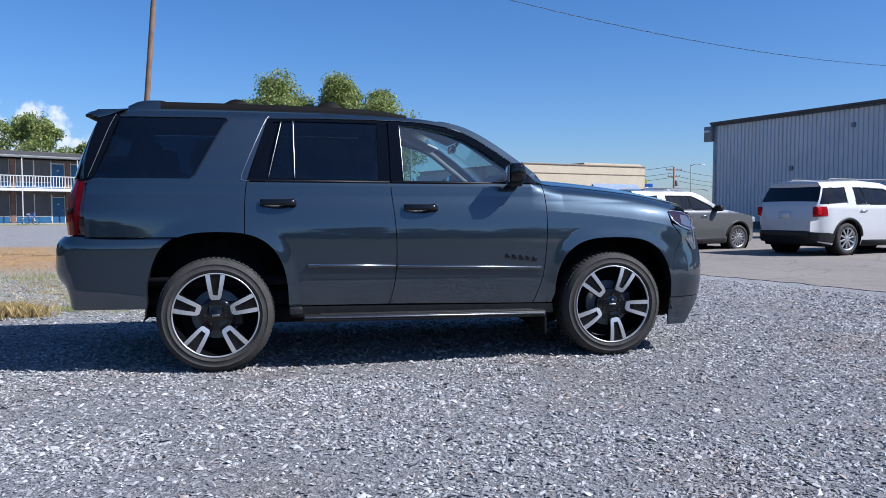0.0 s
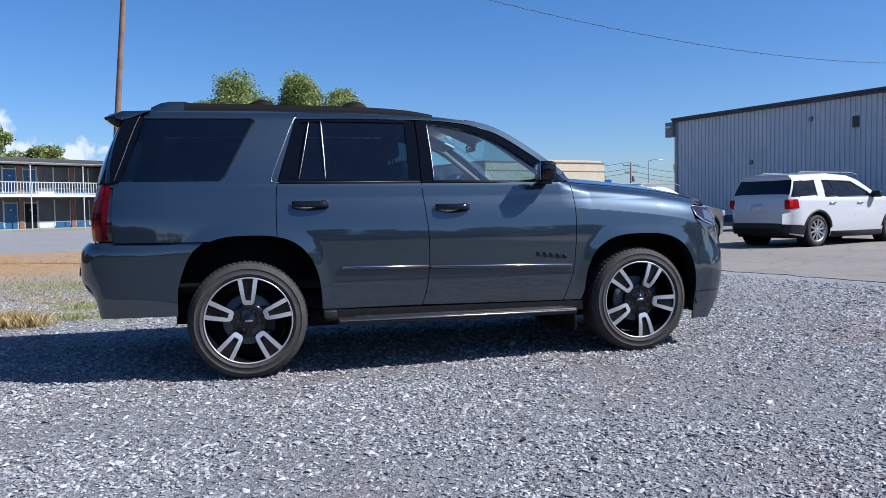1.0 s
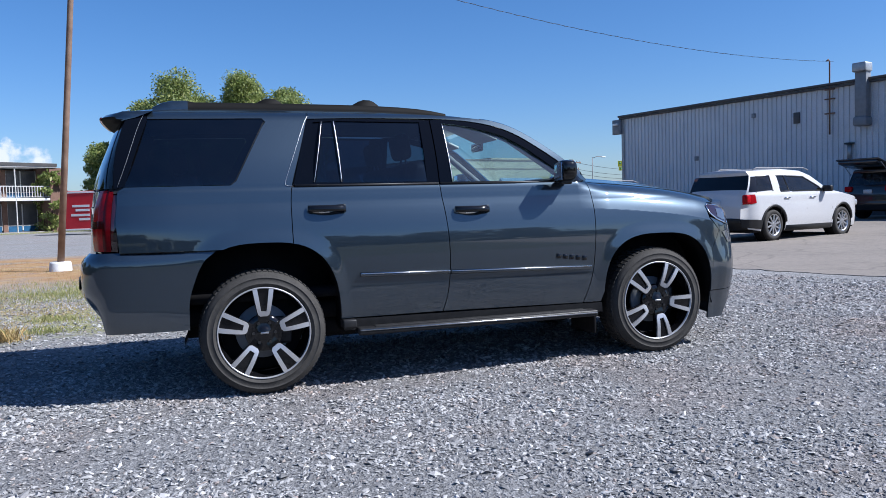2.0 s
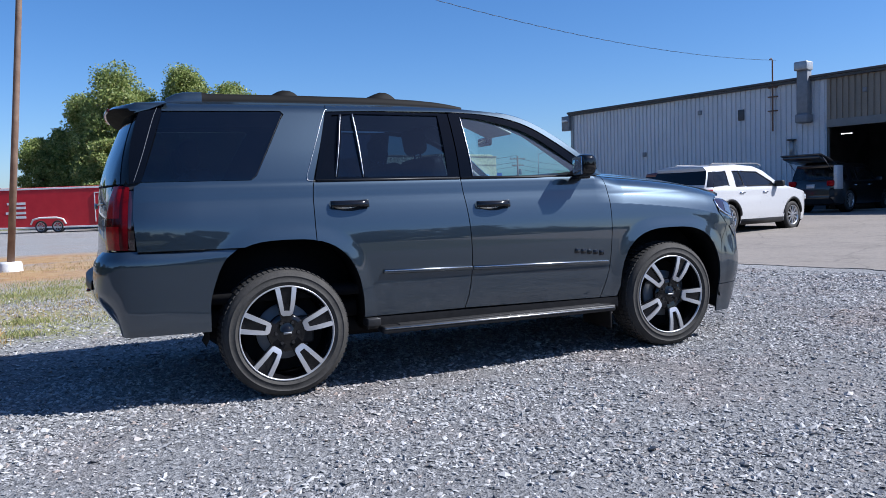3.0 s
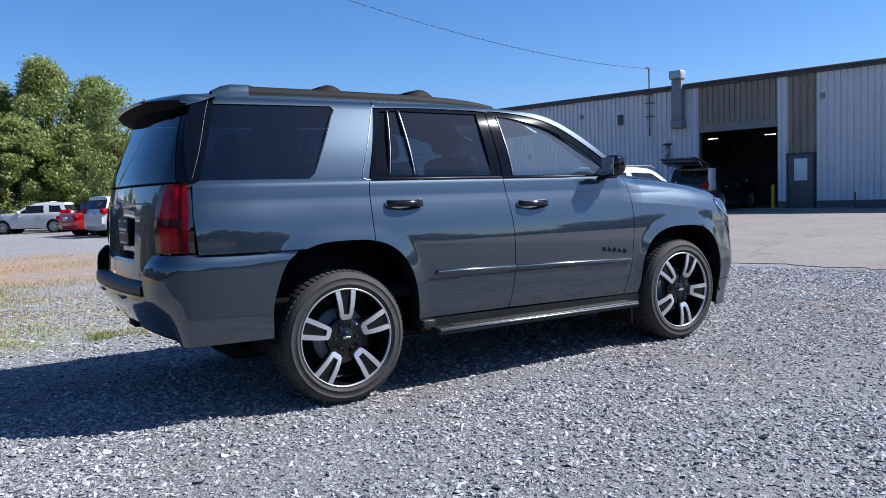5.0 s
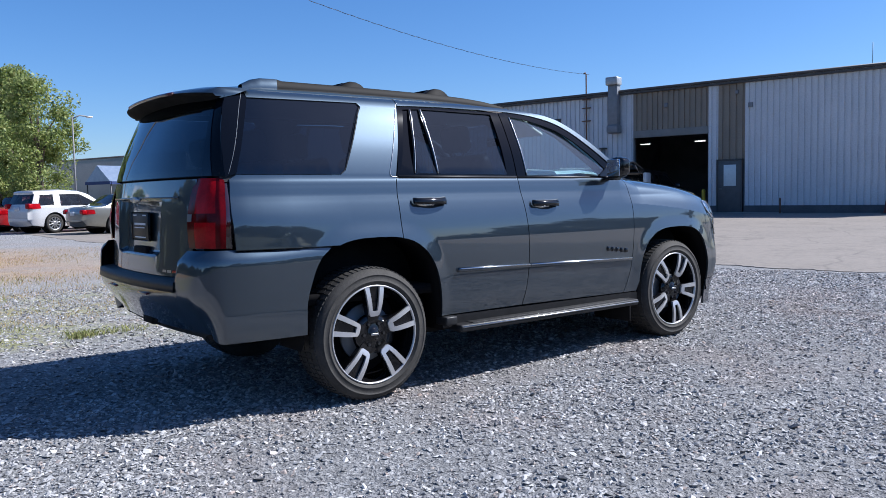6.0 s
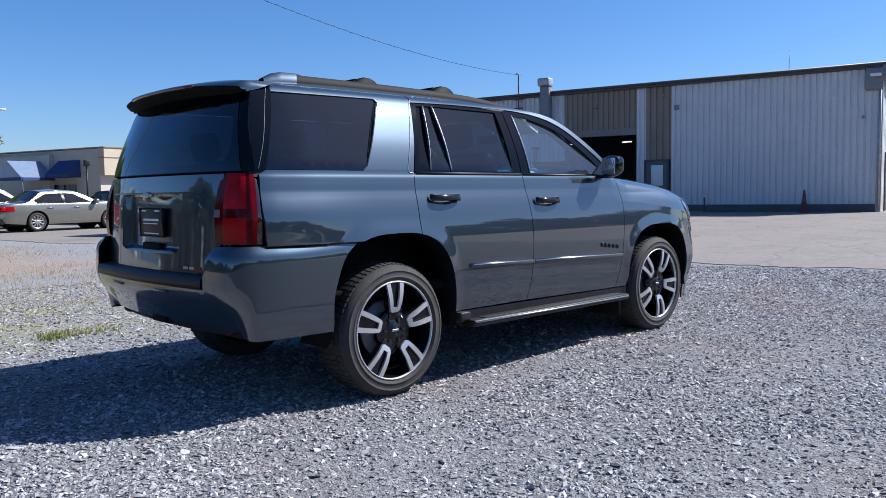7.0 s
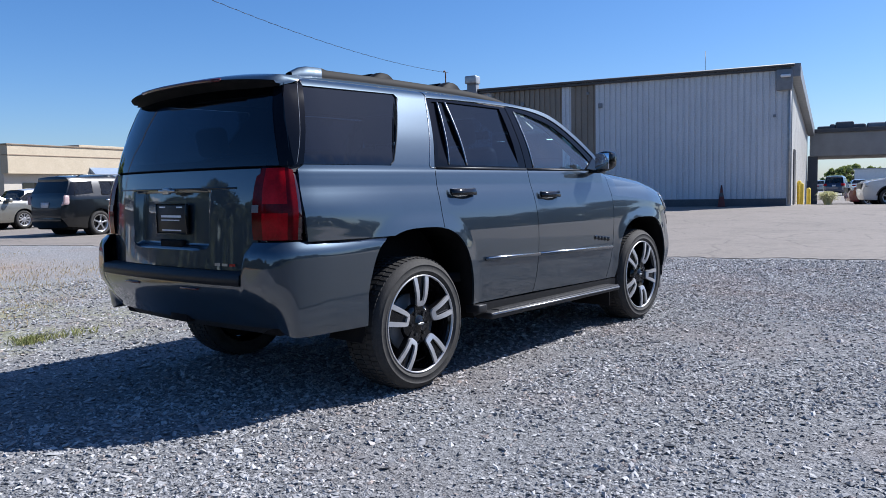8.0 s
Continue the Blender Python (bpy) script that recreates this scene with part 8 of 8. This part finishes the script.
def grass(spots, seed, label, mat=GRASS, height=(0.05, 0.16)):
    """Tufts of blades: (x, y, spread x, spread y, count) each."""
    rg = np.random.default_rng(seed)
    vs, fs = [], []
    for x, y, sx, sy, n in spots:
        px, py = rg.normal(x, sx, n), rg.normal(y, sy, n)
        for a, b in zip(px, py):
            h = rg.uniform(*height)
            t = rg.uniform(0, 2 * math.pi)
            lean = rg.uniform(0.1, 0.8) * h
            dx, dy = math.cos(t), math.sin(t)
            w = rg.uniform(0.0018, 0.0045)
            i = len(vs)
            z = rise(a, b)
            vs += [(a - dy * w, b + dx * w, z), (a + dy * w, b - dx * w, z), (a + dx * lean * 0.5, b + dy * lean * 0.5, z + h * 0.7), (a + dx * lean, b + dy * lean, z + h)]
            fs += [(i, i + 1, i + 2), (i, i + 2, i + 3)]
    o = part("dry_grass", mesh("dry_grass", vs, fs, mat, smooth=False), mat, smooth=False)
    return tagged(o, label, "grass", kind="stuff")


grass([(-2.36, 2.36, 0.10, 0.08, 900), (-2.58, 2.46, 0.10, 0.08, 600), (-2.20, 2.32, 0.12, 0.07, 500), (-2.75, 2.6, 0.2, 0.12, 500)], 12, "dry straw-coloured grass tuft on the gravel", height=(0.03, 0.15))
grass([(-2.7, 3.3, 0.35, 0.25, 420), (-3.4, 3.6, 0.5, 0.3, 420), (-2.2, 4.6, 0.5, 0.25, 260), (-1.6, 5.3, 0.5, 0.3, 300)], 3, "dry straw-coloured grass tufts growing through the gravel", height=(0.015, 0.06))
grass([(-0.80, 2.65, 0.06, 0.05, 420), (-0.5, 2.70, 0.16, 0.05, 260), (-1.9, 3.75, 0.14, 0.08, 420), (-1.85, 2.75, 0.16, 0.08, 360), (-2.2, 6.9, 0.35, 0.15, 900), (-1.7, 7.6, 0.4, 0.15, 900), (-2.1, 6.3, 0.5, 0.4, 1300), (-1.6, 8.6, 0.8, 0.3, 900), (-3.4, 7.2, 0.7, 0.5, 1200), (-1.4, 3.5, 0.3, 0.12, 160)], 9, "green grass tufts growing through the gravel", height=(0.02, 0.075), mat=GREEN_GRASS)
rg = np.random.default_rng(11)
grass([(-10.4 - 0.788 * u + 0.616 * o, 59.1 - 0.616 * u - 0.788 * o, 0.7, 0.5, 160) for u in np.linspace(-3, 30, 34) for o in (2.6, 3.6)], 8, "strip of mown grass along the motel walkway", height=(0.05, 0.12), mat=GREEN_GRASS)
grass([(rg.uniform(-12, 3.0), rg.uniform(6.5, 17.5), 0.8, 0.4, 170) for _ in range(90)], 5, "patchy dry grass along the far side of the gravel", height=(0.02, 0.07))
grass([(rg.uniform(-3.5, 1.5), rg.uniform(3.6, 7), 0.3, 0.15, 60) for _ in range(70)], 6, "sparse green and straw grass behind the parked car", height=(0.01, 0.045))
SHRUB = material("pale ornamental grass", (0.60, 0.58, 0.33), 0.8)
sh = thing("ornamental_grass", "pale yellow-green ornamental grass clump by the wall", "shrub")
sh.matrix_world = shop_m @ pose(1.32, 2.0, -0.03)
rgs = np.random.default_rng(4)
vs, fs = [], []
for k in range(2600):
    t, h = rgs.uniform(0, 2 * math.pi), rgs.uniform(0.30, 0.62)
    r0, r1 = rgs.uniform(0, 0.12), rgs.uniform(0.04, 0.50)
    c, sn, i = math.cos(t), math.sin(t), len(vs)
    for f, w in ((0.0, 0.006), (0.45, 0.006), (0.8, 0.004), (1.0, 0.001)):
        r, z = r0 + r1 * f ** 1.8, h * (1.0 - (1.0 - f) ** 1.7) - 0.30 * r1 * f ** 4
        vs += [(r * c - w * sn, r * sn + w * c, z), (r * c + w * sn, r * sn - w * c, z)]
    fs += [(i + q, i + q + 1, i + q + 3, i + q + 2) for q in (0, 2, 4)]
part("blades", mesh("blades", vs, fs, SHRUB, smooth=False), SHRUB, sh, smooth=False)

WOODS = varied("dark woodland leaves", (0.022, 0.032, 0.012), (0.045, 0.058, 0.022), 0.3, (0.6, 0.8))
# woods behind the yard's open side, mirrored in the flank of the parked car
rgw = np.random.default_rng(21)
cs, rs = [], []
for k in range(420):
    a = radians(rgw.uniform(115, 265))
    d = rgw.uniform(62, 90)
    cs.append((d * math.sin(a), d * math.cos(a), rgw.uniform(0.5, 8.0) * (0.75 + 0.35 * math.sin(a * 7) + 0.2 * math.sin(a * 17))))
    rs.append(rgw.uniform(1.5, 3.2))
for k in range(260):
    a = radians(rgw.uniform(264, 329))
    d = rgw.uniform(37, 45)
    cs.append((d * math.sin(a), d * math.cos(a), rgw.uniform(0.5, 8.5) * (0.8 + 0.3 * math.sin(a * 13))))
    rs.append(rgw.uniform(1.2, 2.4))
woods = part("far_woods", leaf_mesh("far_woods", cs, rs, 110, 0.6, rgw), WOODS, smooth=False)
tagged(woods, "belt of distant green woods round the yard", "woods", kind="stuff")
